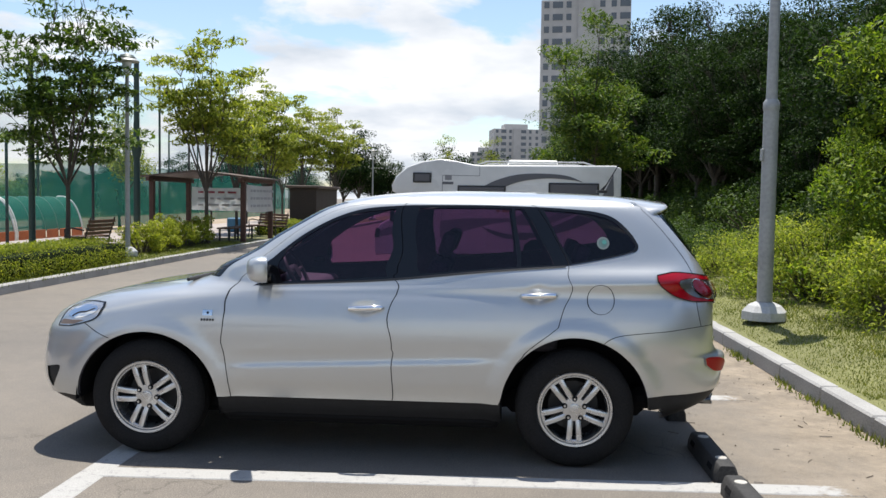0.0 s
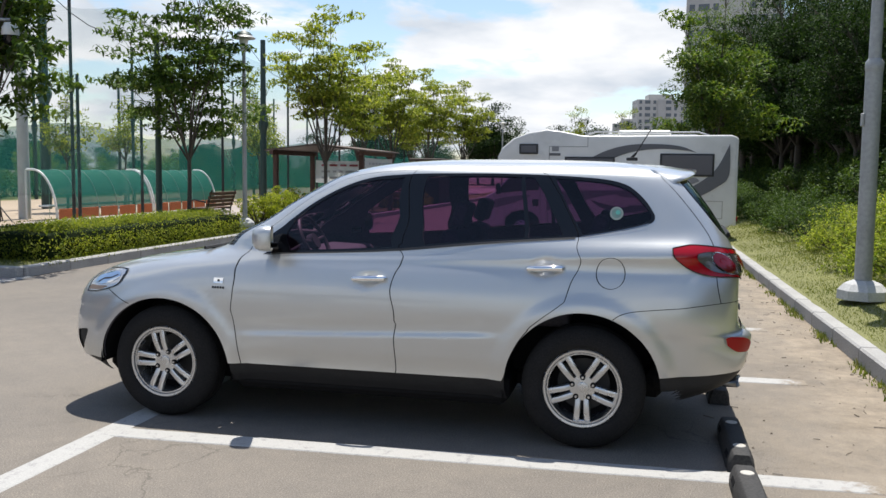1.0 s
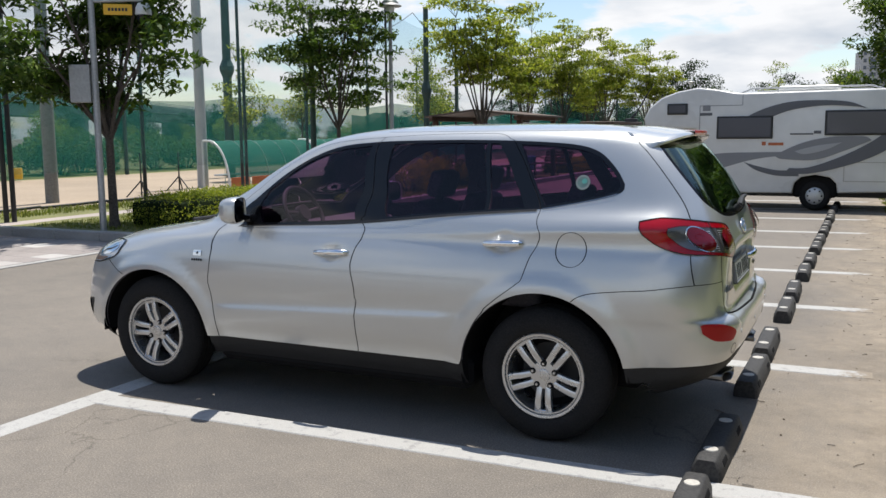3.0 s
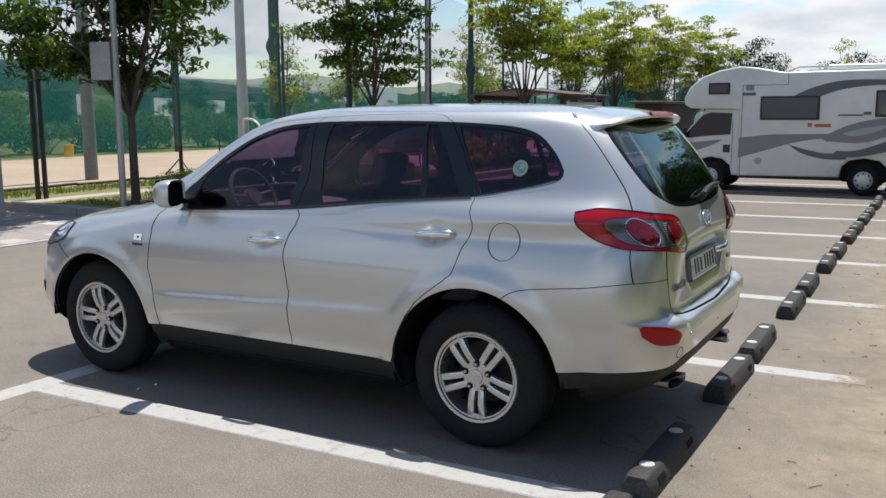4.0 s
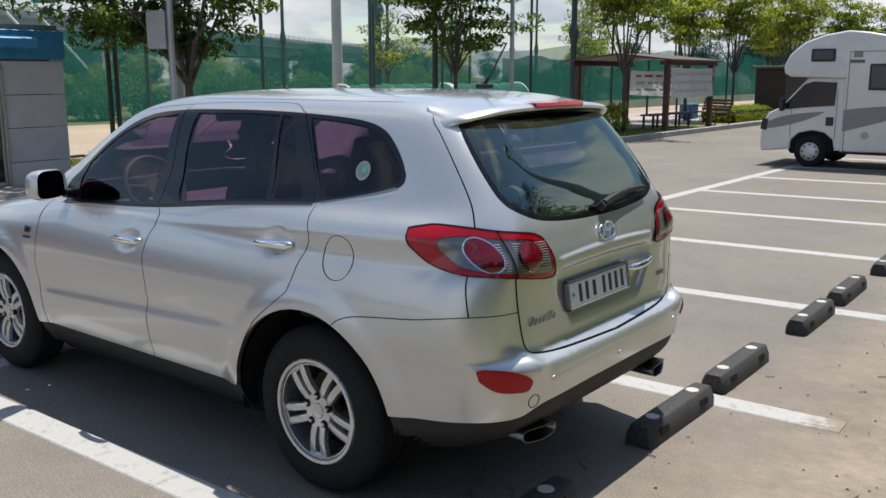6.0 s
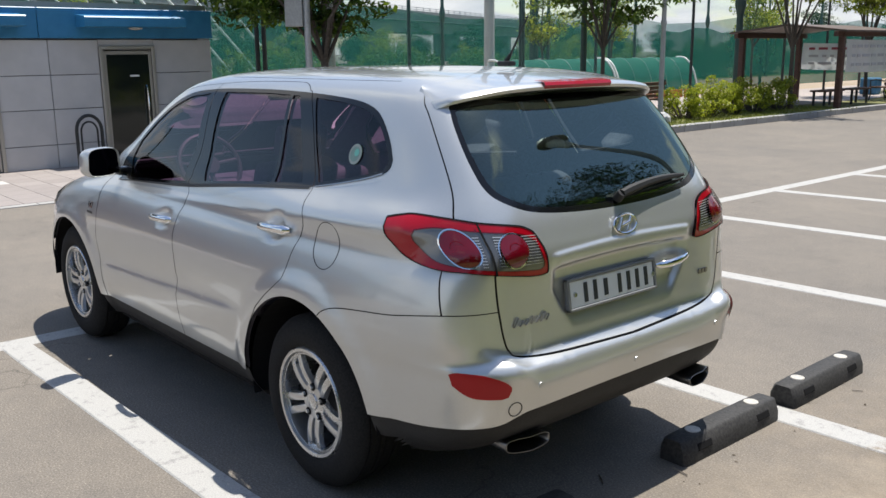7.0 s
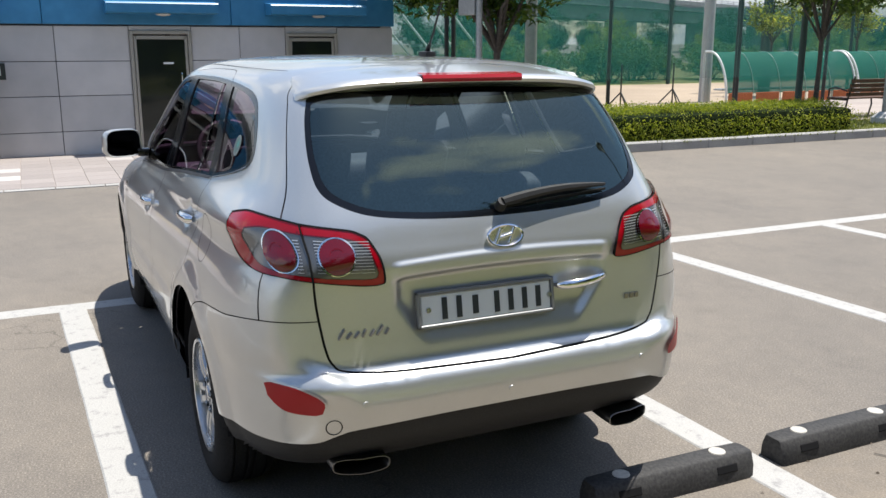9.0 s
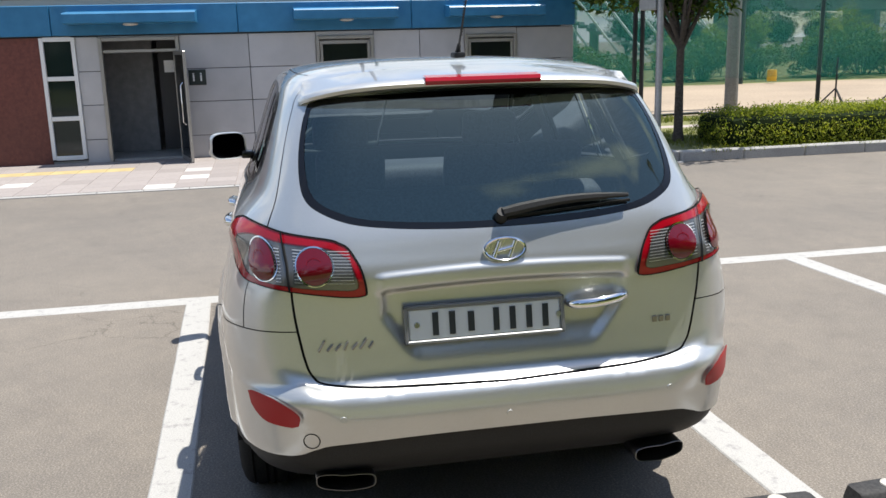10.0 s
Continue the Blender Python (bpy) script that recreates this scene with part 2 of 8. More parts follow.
UPHOLSTERY = grained("dark_upholstery", (0.055, 0.051, 0.063), (0.11, 0.102, 0.122), 90, 0.7, bump=0.2)

# ---------------------------------------------------------------- mesh tools
def link(name, mesh, mat, parent=None, label=""):
    ob = new(name, mesh)
    if mat is not None and not mesh.materials:
        mesh.materials.append(mat)
    if parent is not None:
        ob.parent = parent
    if label:
        ob["label"] = label
    return ob


def part(name, bm, mat, parent=None, label="", smooth=False):
    """One bmesh as one mesh object."""
    mesh = bpy.data.meshes.new(name)
    bm.to_mesh(mesh)
    bm.free()
    if smooth:
        mesh.polygons.foreach_set("use_smooth", [True] * len(mesh.polygons))
        if smooth != "all":
            mesh.set_sharp_from_angle(angle=radians(40))
    return link(name, mesh, mat, parent, label)


def raw(name, verts, faces, mat, parent=None, label="", smooth=False):
    mesh = bpy.data.meshes.new(name)
    mesh.from_pydata([tuple(v) for v in verts], [], [tuple(f) for f in faces])
    if smooth:
        mesh.polygons.foreach_set("use_smooth", [True] * len(mesh.polygons))
        if smooth != "all":
            mesh.set_sharp_from_angle(angle=radians(40))
    return link(name, mesh, mat, parent, label)


def empty(name, at=(0, 0, 0), turn=0.0):
    e = new(name)
    e.empty_display_size = 0.1
    e.matrix_world = pose(*at, 0, 0, turn)
    return e


def box(bm, c, s, bevel=0.0, m=None, seg=1):
    """Adds a bevelled box with centre c and size s."""
    r = bmesh.ops.create_cube(bm, size=1.0, matrix=Matrix.Translation(c) @ Matrix.Diagonal((*s, 1)))
    vs = r["verts"]
    if bevel:
        es = list({e for v in vs for e in v.link_edges})
        g = bmesh.ops.bevel(bm, geom=es, offset=bevel, segments=seg, affect="EDGES", profile=0.6)
        vs = list({v for f in g["faces"] for v in f.verts} | {v for v in vs if v.is_valid})
    if m is not None:
        bmesh.ops.transform(bm, matrix=m, verts=vs)
    return vs


def rod(bm, a, b, r1, r2=None, n=8, caps=True):
    """Adds a tapered rod from a to b."""
    a, b = Vector(a), Vector(b)
    d = b - a
    q = d.to_track_quat("Z", "Y").to_matrix().to_4x4()
    m = Matrix.Translation((a + b) / 2) @ q
    return bmesh.ops.create_cone(bm, cap_ends=caps, segments=n, radius1=r1, radius2=r1 if r2 is None else r2, depth=d.length, matrix=m)["verts"]


def tube(bm, pts, radii, n=7):
    """Adds a tube swept along points."""
    pts = [Vector(p) for p in pts]
    if not hasattr(radii, "__len__"):
        radii = [radii] * len(pts)
    rings, ref = [], None
    for i, p in enumerate(pts):
        d = (pts[min(i + 1, len(pts) - 1)] - pts[max(i - 1, 0)]).normalized()
        if ref is None:
            ref = d.orthogonal().normalized()
        ref = (ref - d * ref.dot(d)).normalized()
        o = d.cross(ref)
        rings.append([bm.verts.new(p + (ref * math.cos(2 * math.pi * k / n) + o * math.sin(2 * math.pi * k / n)) * radii[i]) for k in range(n)])
    for a, b in zip(rings, rings[1:]):
        for k in range(n):
            bm.faces.new((a[k], a[(k + 1) % n], b[(k + 1) % n], b[k]))
    bm.faces.new(rings[0][::-1])
    bm.faces.new(rings[-1])


def revolve(bm, prof, n=48, axis="Y", c=(0, 0, 0), close=False):
    """Adds a surface turned from (radius, along) points round an axis through c."""
    rings = []
    for r, h in prof:
        ring = []
        for k in range(n):
            a = 2 * math.pi * k / n
            p = {"Y": (r * math.cos(a), h, r * math.sin(a)), "Z": (r * math.cos(a), r * math.sin(a), h), "X": (h, r * math.cos(a), r * math.sin(a))}[axis]
            ring.append(bm.verts.new(Vector(c) + Vector(p)))
        rings.append(ring)
    for a, b in zip(rings, rings[1:]):
        for k in range(n):
            bm.faces.new((a[k], a[(k + 1) % n], b[(k + 1) % n], b[k]))
    if close:
        bm.faces.new(rings[0][::-1])
        bm.faces.new(rings[-1])


def prism(bm, outline, axis, lo, hi):
    """Adds a prism over a closed outline in the plane across axis."""
    def at(p, h):
        return {"X": (h, p[0], p[1]), "Y": (p[0], h, p[1]), "Z": (p[0], p[1], h)}[axis]
    a = [bm.verts.new(at(p, lo)) for p in outline]
    b = [bm.verts.new(at(p, hi)) for p in outline]
    n = len(a)
    bm.faces.new(a[::-1])
    bm.faces.new(b)
    for i in range(n):
        bm.faces.new((a[i], a[(i + 1) % n], b[(i + 1) % n], b[i]))
    return a + b


def spline(pts, per=8, closed=False):
    """A smooth line through points (Catmull-Rom)."""
    p = [np.array(q, float) for q in pts]
    n = len(p)
    out = []
    for i in range(n if closed else n - 1):
        g = (lambda j: p[j % n]) if closed else (lambda j: p[min(max(j, 0), n - 1)])
        a, b, c, d = g(i - 1), g(i), g(i + 1), g(i + 2)
        for k in range(per):
            t = k / per
            out.append(0.5 * (2 * b + (c - a) * t + (2 * a - 5 * b + 4 * c - d) * t * t + (3 * b - a - 3 * c + d) * t ** 3))
    if not closed:
        out.append(p[-1])
    return out


def inside(poly, x, y):
    """Which of the points (x, y) lie in the polygon."""
    poly = np.asarray(poly)
    hit = np.zeros(len(x), bool)
    px, py = poly[:, 0], poly[:, 1]
    for i in range(len(poly)):
        j = i - 1
        c = (py[i] > y) != (py[j] > y)
        with np.errstate(divide="ignore", invalid="ignore"):
            hit ^= c & (x < (px[j] - px[i]) * (y - py[i]) / (py[j] - py[i]) + px[i])
    return hit

# ---------------------------------------------------------------- the car
# Its body is a stack of plan outlines, one for each height: half width, foremost and rearmost x, and how the nose is rounded.
from mathutils.geometry import delaunay_2d_cdt

YC = 0.902
LEVELS = (
    (0.27, .850, -.66, 3.33, 7.0, 1.3, 7.0), (0.33, .890, -.77, 3.465, 7.0, 1.3, 7.2), (0.40, .917, -.80, 3.575, 7.0, 1.3, 7.5),
    (0.48, .930, -.82, 3.640, 7.0, 1.3, 7.2), (0.60, .936, -.825, 3.665, 6.5, 1.3, 7.0), (0.665, .938, -.82, 3.663, 6.2, 1.3, 7.0),
    (0.70, .939, -.818, 3.645, 6.0, 1.3, 7.4), (0.72, .939, -.815, 3.600, 6.0, 1.3, 8.2), (0.80, .938, -.785, 3.588, 5.8, 1.3, 8.8),
    (0.90, .926, -.69, 3.584, 5.5, 1.3, 9.0), (1.00, .897, -.42, 3.585, 4.8, 1.3, 9.2), (1.06, .864, -.06, 3.588, 4.6, 1.3, 9.3),
    (1.12, .837, .28, 3.574, 5.5, 1.4, 9.2))
UPPER = (
    (1.20, .813, .36, 3.543, 8.0, 1.5, 8.9), (1.30, .782, .58, 3.491, 8.8, 1.7, 8.8), (1.40, .747, .725, 3.430, 8.9, 1.8, 8.8),
    (1.50, .713, .895, 3.357, 8.6, 1.9, 8.7), (1.58, .680, 1.028, 3.292, 7.6, 2.0, 8.3), (1.63, .651, 1.176, 3.232, 7.0, 2.1, 7.9),
    (1.67, .584, 1.371, 3.10, 6.0, 2.2, 7.5), (1.695, .455, 1.602, 2.88, 4.6, 2.2, 7.0), (1.708, .250, 1.85, 2.55, 3.8, 2.2, 6.0), (1.7105, .006, 2.21, 2.36, 3.4, 2.2, 5.0))
NS = 481


def step01(t):
    t = np.clip(t, 0, 1)
    return t * t * (3 - 2 * t)


def body_table():
    """Places on the left half of the body, by height (rows) and by the way round from the tail's middle to the nose's (columns)."""
    rows = np.array(spline(LEVELS + UPPER, 8))
    step = np.sqrt(np.diff(rows[:, 0]) ** 2 + np.diff(rows[:, 1]) ** 2 + (np.diff(rows[:, 2]) ** 2 + np.diff(rows[:, 3]) ** 2) / 10)
    v = np.concatenate(([0], np.cumsum(step)))
    keep = np.linspace(0, v[-1], 190)
    rows = np.array([np.interp(keep, v, rows[:, i]) for i in range(7)]).T
    # even out the curvature above the shoulder, so that the glass and the roof mirror without ripples
    sm = rows.copy()
    for _ in range(14):
        sm[1:-1, 1:] = .25 * sm[:-2, 1:] + .5 * sm[1:-1, 1:] + .25 * sm[2:, 1:]
    k = (step01((rows[:, 0] - 1.06) / .08) * step01((1.700 - rows[:, 0]) / .012))[:, None]
    rows = rows * (1 - k) + sm * k
    grid = np.zeros((len(rows), NS, 3))
    for i, (z, w, xf, xr, nf, xm, nr) in enumerate(rows):
        k = np.linspace(0, 1, 90)
        xs = np.concatenate((1.3 + (xr - 1.3) * (1 - k ** nr) ** (1 / nr), xm - (xm - xf) * (1 - k ** nf) ** (1 / nf), np.linspace(xf, xr, 160)))
        xs = np.unique(np.clip(xs, xf, xr))[::-1]
        fr = (1 - np.clip((xs - 1.3) / (xr - 1.3), 0, 1) ** nr) ** (1 / nr)
        ff = (1 - np.clip((xm - xs) / (xm - xf), 0, 1) ** nf) ** (1 / nf)
        ys = w * fr * ff
        s = np.concatenate(([0], np.cumsum(np.hypot(np.diff(xs), np.diff(ys)))))
        q = np.linspace(0, s[-1], NS)
        grid[i, :, 0], grid[i, :, 1], grid[i, :, 2] = np.interp(q, s, xs), np.interp(q, s, ys), z
    return keep, rows[:, 0], grid


def normals_of(grid):
    a, b = np.gradient(grid, axis=1), np.gradient(grid, axis=0)
    n = np.cross(a, b)
    n /= np.maximum(np.linalg.norm(n, axis=2, keepdims=True), 1e-9)
    mid = grid - np.array([1.5, 0, 0.8])
    n *= np.sign((n * mid).sum(axis=2).mean())
    # at the mirror plane the normal lies in that plane
    n[:, 0, 1] = n[:, -1, 1] = 0
    n /= np.maximum(np.linalg.norm(n, axis=2, keepdims=True), 1e-9)
    return n


def dents(grid):
    """How far the surface stands in or out of the plain stack: plate recess, handle bowls, door ledge, arch flares."""
    x, y, z = grid[:, :, 0], grid[:, :, 1], grid[:, :, 2]
    d = np.zeros(x.shape)
    rear = x > 3.3
    top = 1.022 + 0.012 * (1 - (y / 0.4) ** 2)
    wide = step01((0.412 - y - 0.75 * np.clip(0.93 - z, 0, 1) ** 1.05) / 0.036)
    m = wide * step01((z - 0.768) / 0.10) * step01((top - z) / 0.022)
    d -= 0.025 * m * rear
    # the visor over the plate stands a little proud
    d += 0.009 * step01((0.425 - y) / 0.03) * step01((top + 0.052 - z) / 0.018) * step01((z - top + 0.026) / 0.024) * rear
    side = x < 3.0
    for hx, hz in ((1.392, 0.965), (2.462, 1.062)):
        r = ((x - hx) / 0.060) ** 2 + ((z - hz) / 0.047) ** 2
        d -= 0.017 * np.exp(-r ** 2) * side
    # ledge along the doors, fading at its ends
    zl = 0.585 + 0.045 * (x - 0.5)
    along = step01((x - 0.42) / 0.25) * step01((2.32 - x) / 0.3)
    d += 0.0095 * along * step01((zl - z + 0.02) / 0.034) * step01((z - 0.40) / 0.13)
    d -= 0.004 * along * np.exp(-((z - zl - 0.05) / 0.05) ** 2)
    # shoulder crease from the front door back to the tail lamp
    zs = 1.055 + 0.03 * (x - 0.8) + 0.012 * np.clip(x - 2.2, 0, 2)
    d += 0.0105 * np.exp(-np.sqrt((z - zs) ** 2 + 0.007 ** 2) / 0.035) * step01((x - 0.2) / 0.6) * step01((3.42 - x) / .15)
    # the rear haunch under the side glass, back to the lamp
    zh = 1.145 + 0.02 * np.clip(x - 2.6, 0, 1)
    d += 0.044 * np.exp(-((z - zh) / 0.085) ** 2) * step01((x - 1.0) / 2.25) * step01((3.50 - x) / 0.25)
    # wheel arch flares
    for cx, cz, rx, rz in ((0.0, 0.36, 0.462, 0.430), (2.69, 0.37, 0.455, 0.45)):
        r = np.hypot((x - cx) / rx, (z - cz) / rz)
        d += 0.017 * step01((1.27 - r) / 0.22) * (r > 0.5)
    # the bumper's shelf climbs in a facet at each corner
    zc = 0.722 + 0.42 * np.clip(y - 0.56, 0, 0.16)
    d += 0.026 * step01((zc - z) / 0.06) * step01((y - 0.54) / 0.11) * step01((0.80 - y) / 0.16) * step01((z - 0.60) / 0.10) * rear
    return d


VROW, ZROW, BODY = body_table()
BODY = BODY + normals_of(BODY) * dents(BODY)[:, :, None]
BODYN = normals_of(BODY)
SLEN = 4.6  # the half outline's length, to give the flat chart true proportions


def chart(s, v):
    """Place and normal at a chart point (s in 0..SLEN, v along VROW)."""
    i = np.clip(np.interp(v, VROW, np.arange(len(VROW))), 0, len(VROW) - 1.001)
    j = np.clip(np.asarray(s) / SLEN * (NS - 1), 0, NS - 1.001)
    i0, j0 = i.astype(int), j.astype(int)
    fi, fj = (i - i0)[:, None], (j - j0)[:, None]

    def mixed(t):
        return (t[i0, j0] * (1 - fi) + t[i0 + 1, j0] * fi) * (1 - fj) + (t[i0, j0 + 1] * (1 - fi) + t[i0 + 1, j0 + 1] * fi) * fj
    p, n = mixed(BODY), mixed(BODYN)
    return p, n / np.linalg.norm(n, axis=1)[:, None]


def row(z):
    i = np.clip(np.interp(z, ZROW, np.arange(len(ZROW))), 0, len(ZROW) - 1.001)
    i0 = int(i)
    return BODY[i0] * (1 - i + i0) + BODY[i0 + 1] * (i - i0)


def at_side(x, z):
    """Chart point of a place on the side, by x and z."""
    r = row(z)
    return (float(np.interp(-x, -r[:, 0], np.arange(NS))) / (NS - 1) * SLEN, float(np.interp(z, ZROW, VROW)))


def at_rear(y, z):
    """Chart point of a place on the tail, by the distance y from the middle and z."""
    r = row(z)
    k = int(np.argmax(r[:, 1]))
    return (float(np.interp(y, r[:k, 1], np.arange(k))) / (NS - 1) * SLEN, float(np.interp(z, ZROW, VROW)))


def line(pts, per=6):
    """A smooth chart line. Points are ('s', x, z), ('r', y, z)."""
    c = [at_side(a, b) if k == "s" else at_rear(a, b) for k, a, b in pts]
    return [tuple(p) for p in spline(c, per)] if per > 1 else c


def sides(*xz):
    return [("s", x, z) for x, z in xz]


def rears(*yz):
    return [("r", y, z) for y, z in yz]


def strip(pts, w):
    """A thin closed band along a chart line."""
    p = np.array(pts)
    t = np.gradient(p, axis=0)
    t /= np.maximum(np.linalg.norm(t, axis=1)[:, None], 1e-9)
    o = np.stack((-t[:, 1], t[:, 0]), axis=1) * w / 2
    return [tuple(q) for q in p + o] + [tuple(q) for q in (p - o)[::-1]]


def dense(poly, step):
    out = []
    n = len(poly)
    for i in range(n):
        a, b = np.array(poly[i]), np.array(poly[(i + 1) % n])
        k = max(1, int(np.linalg.norm(b - a) / step))
        out += [tuple(a + (b - a) * q / k) for q in range(k)]
    return out





def triangulated(polys, grid_pts, step):
    """A triangle mesh of the chart in which the outlines of all the polygons are edges."""
    verts, edges = [], []
    for p in polys:
        d = dense(p, step)
        k = len(verts)
        verts += d
        edges += [(k + i, k + (i + 1) % len(d)) for i in range(len(d))]
    lines = np.array(verts)
    g = np.array(grid_pts)
    cell = {}
    for q in lines:
        cell.setdefault((int(q[0] // step), int(q[1] // step)), []).append(q)
    keep = []
    for q in g:
        cx, cy = int(q[0] // step), int(q[1] // step)
        near = [r for i in (-1, 0, 1) for j in (-1, 0, 1) for r in cell.get((cx + i, cy + j), ())]
        if not near or min((r[0] - q[0]) ** 2 + (r[1] - q[1]) ** 2 for r in near) > (0.45 * step) ** 2:
            keep.append(tuple(q))
    res = delaunay_2d_cdt([Vector(q) for q in verts + keep], edges, [], 0, 1e-6)
    return np.array([(q.x, q.y) for q in res[0]]), np.array([f for f in res[2] if len(f) == 3])


def shell(name, uv, tris, mat, parent, mirror=0, lift=0.0, label="", thick=0.0):
    """Lays chart triangles on the body. mirror 0: the near side; 1: the far side; 2: both in one mesh."""
    used, inv = np.unique(tris, return_inverse=True)
    tris = inv.reshape(tris.shape)
    p, n = chart(uv[used][:, 0], uv[used][:, 1])
    p = p + n * lift
    left, ln = p * (1, -1, 1), n * (1, -1, 1)
    right, rn = p, n
    sets = {0: [(left, ln, 1)], 1: [(right, rn, -1)], 2: [(left, ln, 1), (right, rn, -1)]}[mirror]
    vs, ns, fs = [], [], []
    for q, m, way in sets:
        k = len(vs)
        # make the winding agree with the normals
        a, b, c = q[tris[:, 0]], q[tris[:, 1]], q[tris[:, 2]]
        flip = (np.cross(b - a, c - a) * m[tris[:, 0]]).sum(axis=1) < 0
        f = np.where(flip[:, None], tris[:, ::-1], tris) + k
        vs += (q + (0, YC, 0)).tolist()
        ns += m.tolist()
        fs += f.tolist()
        if thick:
            k2 = len(vs)
            vs += (q - m * thick + (0, YC, 0)).tolist()
            ns += (-m).tolist()
            fs += (f[:, ::-1] + (k2 - k)).tolist()
    mesh = bpy.data.meshes.new(name)
    mesh.from_pydata(vs, [], fs)
    mesh.polygons.foreach_set("use_smooth", [True] * len(mesh.polygons))
    mesh.normals_split_custom_set_from_vertices([tuple(q) for q in ns])
    return link(name, mesh, mat, parent, label)


def patch(name, poly, mat, parent, mirror=0, lift=0.004, label="", step=0.02, dome=0.0, holes=()):
    """A piece laid on the body over a chart outline, with a rim; dome swells its middle."""
    poly = dense(poly, step)
    lo, hi = np.min(poly, axis=0), np.max(poly, axis=0)
    gx, gy = np.meshgrid(np.arange(lo[0], hi[0], step), np.arange(lo[1], hi[1], step))
    g = np.stack((gx.ravel(), gy.ravel()), axis=1)
    g = g[inside(poly, g[:, 0], g[:, 1])]
    uv, tris = triangulated([poly] + [list(h) for h in holes], g, step)
    c = uv[tris].mean(axis=1)
    ok = inside(poly, c[:, 0], c[:, 1])
    for h in holes:
        ok &= ~inside(h, c[:, 0], c[:, 1])
    tris = tris[ok]
    obs = []
    for side in ((0, 1) if mirror == 2 else (mirror,)):
        ob = shell(name, uv, tris, mat, parent, side, lift, label)
        if dome:
            me = ob.data
            mid = np.mean(poly, axis=0)
            used = np.unique(tris)
            r = np.linalg.norm(uv[used] - mid, axis=1)
            r = np.clip(r / r.max(), 0, 1)
            _, n = chart(uv[used][:, 0], uv[used][:, 1])
            n = n * (1, -1 if side == 0 else 1, 1)
            for k, vtx in enumerate(me.vertices):
                vtx.co += Vector(n[k]) * float(dome * (1 - r[k] ** 2))
            me.normals_split_custom_set_from_vertices([(0, 0, 0)] * len(me.vertices))
        obs.append(ob)
    return obs[0] if len(obs) == 1 else obs


def ring_side(x, z, r, n=28):
    return [at_side(x + r * math.cos(2 * math.pi * k / n), z + r * math.sin(2 * math.pi * k / n)) for k in range(n)]


def ring_rear(y, z, r, n=28, wide=1.0):
    """A true circle on the tail, laid along the outline."""
    out = []
    for q in range(n):
        h = z + r * math.sin(2 * math.pi * q / n)
        s0, v0 = at_rear(y, h)
        seg = np.linalg.norm(np.diff(row(h), axis=0), axis=1)
        per = SLEN / (NS - 1) / seg[int(s0 / SLEN * (NS - 1))]
        out.append((s0 + wide * r * per * math.cos(2 * math.pi * q / n), v0))
    return out


def closed(ring):
    return ring + [ring[0]]


car = tagged(empty("suv_car"), "silver metallic five-door SUV with violet tinted windows parked in a bay", "car")

# ---- outlines
DLO_LOW = sides((0.665, 1.085), (0.80, 1.100), (1.21, 1.122), (1.57, 1.147), (2.09, 1.199), (2.63, 1.245), (2.83, 1.283), (2.99, 1.316), (3.06, 1.338), (3.082, 1.36))
DLO_TOP = sides((3.082, 1.385), (3.045, 1.445), (2.985, 1.510), (2.92, 1.556), (2.83, 1.583), (2.70, 1.598), (2.44, 1.611), (2.10, 1.617), (1.72, 1.612), (1.55, 1.604), (1.35, 1.583), (1.165, 1.525), (1.00, 1.437), (.84, 1.318), (.76, 1.25), (.68, 1.165))
dlo = line(DLO_LOW) + line(DLO_TOP)
belt = lambda x: float(np.interp(x, [0.66, 0.8, 1.21, 1.57, 2.09, 2.63, 2.83, 3.0], [1.085, 1.10, 1.122, 1.147, 1.199, 1.245, 1.283, 1.318]))
head = lambda x: float(np.interp(x, [0.68, .76, .84, 1.0, 1.165, 1.35, 1.55, 1.72, 2.10, 2.44, 2.70, 2.83, 2.92, 2.985, 3.045], [1.165, 1.25, 1.318, 1.437, 1.525, 1.583, 1.604, 1.612, 1.617, 1.611, 1.598, 1.583, 1.556, 1.51, 1.445]))
glass_front = line(sides(*[(x, belt(x) + 0.016) for x in (0.845, 1.0, 1.2, 1.515)]), 3) + line(sides((1.545, 1.36), (1.553, head(1.553) - 0.018)), 3) + line(sides(*[(x, head(x) - 0.020) for x in (1.46, 1.35, 1.165, 1.02, 0.93, 0.86)]), 4)
glass_rear = line(sides(*[(x, belt(x) + 0.016) for x in (1.725, 1.9, 2.325)]), 3) + line(sides((2.31, 1.42), (2.288, head(2.288) - 0.016)), 3) + line(sides(*[(x, head(x) - 0.016) for x in (2.1, 1.9, 1.705)]), 3)
glass_small = line(sides(*[(x, belt(x) + 0.016) for x in (2.352, 2.555)]), 2) + line(sides((2.515, 1.34), (2.43, 1.50), (2.365, head(2.365) - 0.016)), 3) + line(sides((2.312, head(2.312) - 0.016), (2.335, 1.42)), 2)
glass_quarter = line(sides(*[(x, belt(x) + 0.014) for x in (2.672, 2.83, 2.98)]), 4) + line(sides((3.05, 1.352), (3.060, 1.385), (3.022, 1.44), (2.966, 1.498), (2.905, 1.538), (2.82, 1.563), (2.69, 1.580), (2.495, 1.592)), 5) + line(sides((2.545, 1.49), (2.62, 1.35)), 3)
rear_glass = line(rears((0, 1.187), (.166, 1.190), (.34, 1.201), (.484, 1.222), (.585, 1.264), (.622, 1.306), (.629, 1.375), (.618, 1.464), (.592, 1.551), (.562, 1.588), (.40, 1.603), (0, 1.61)), 6)
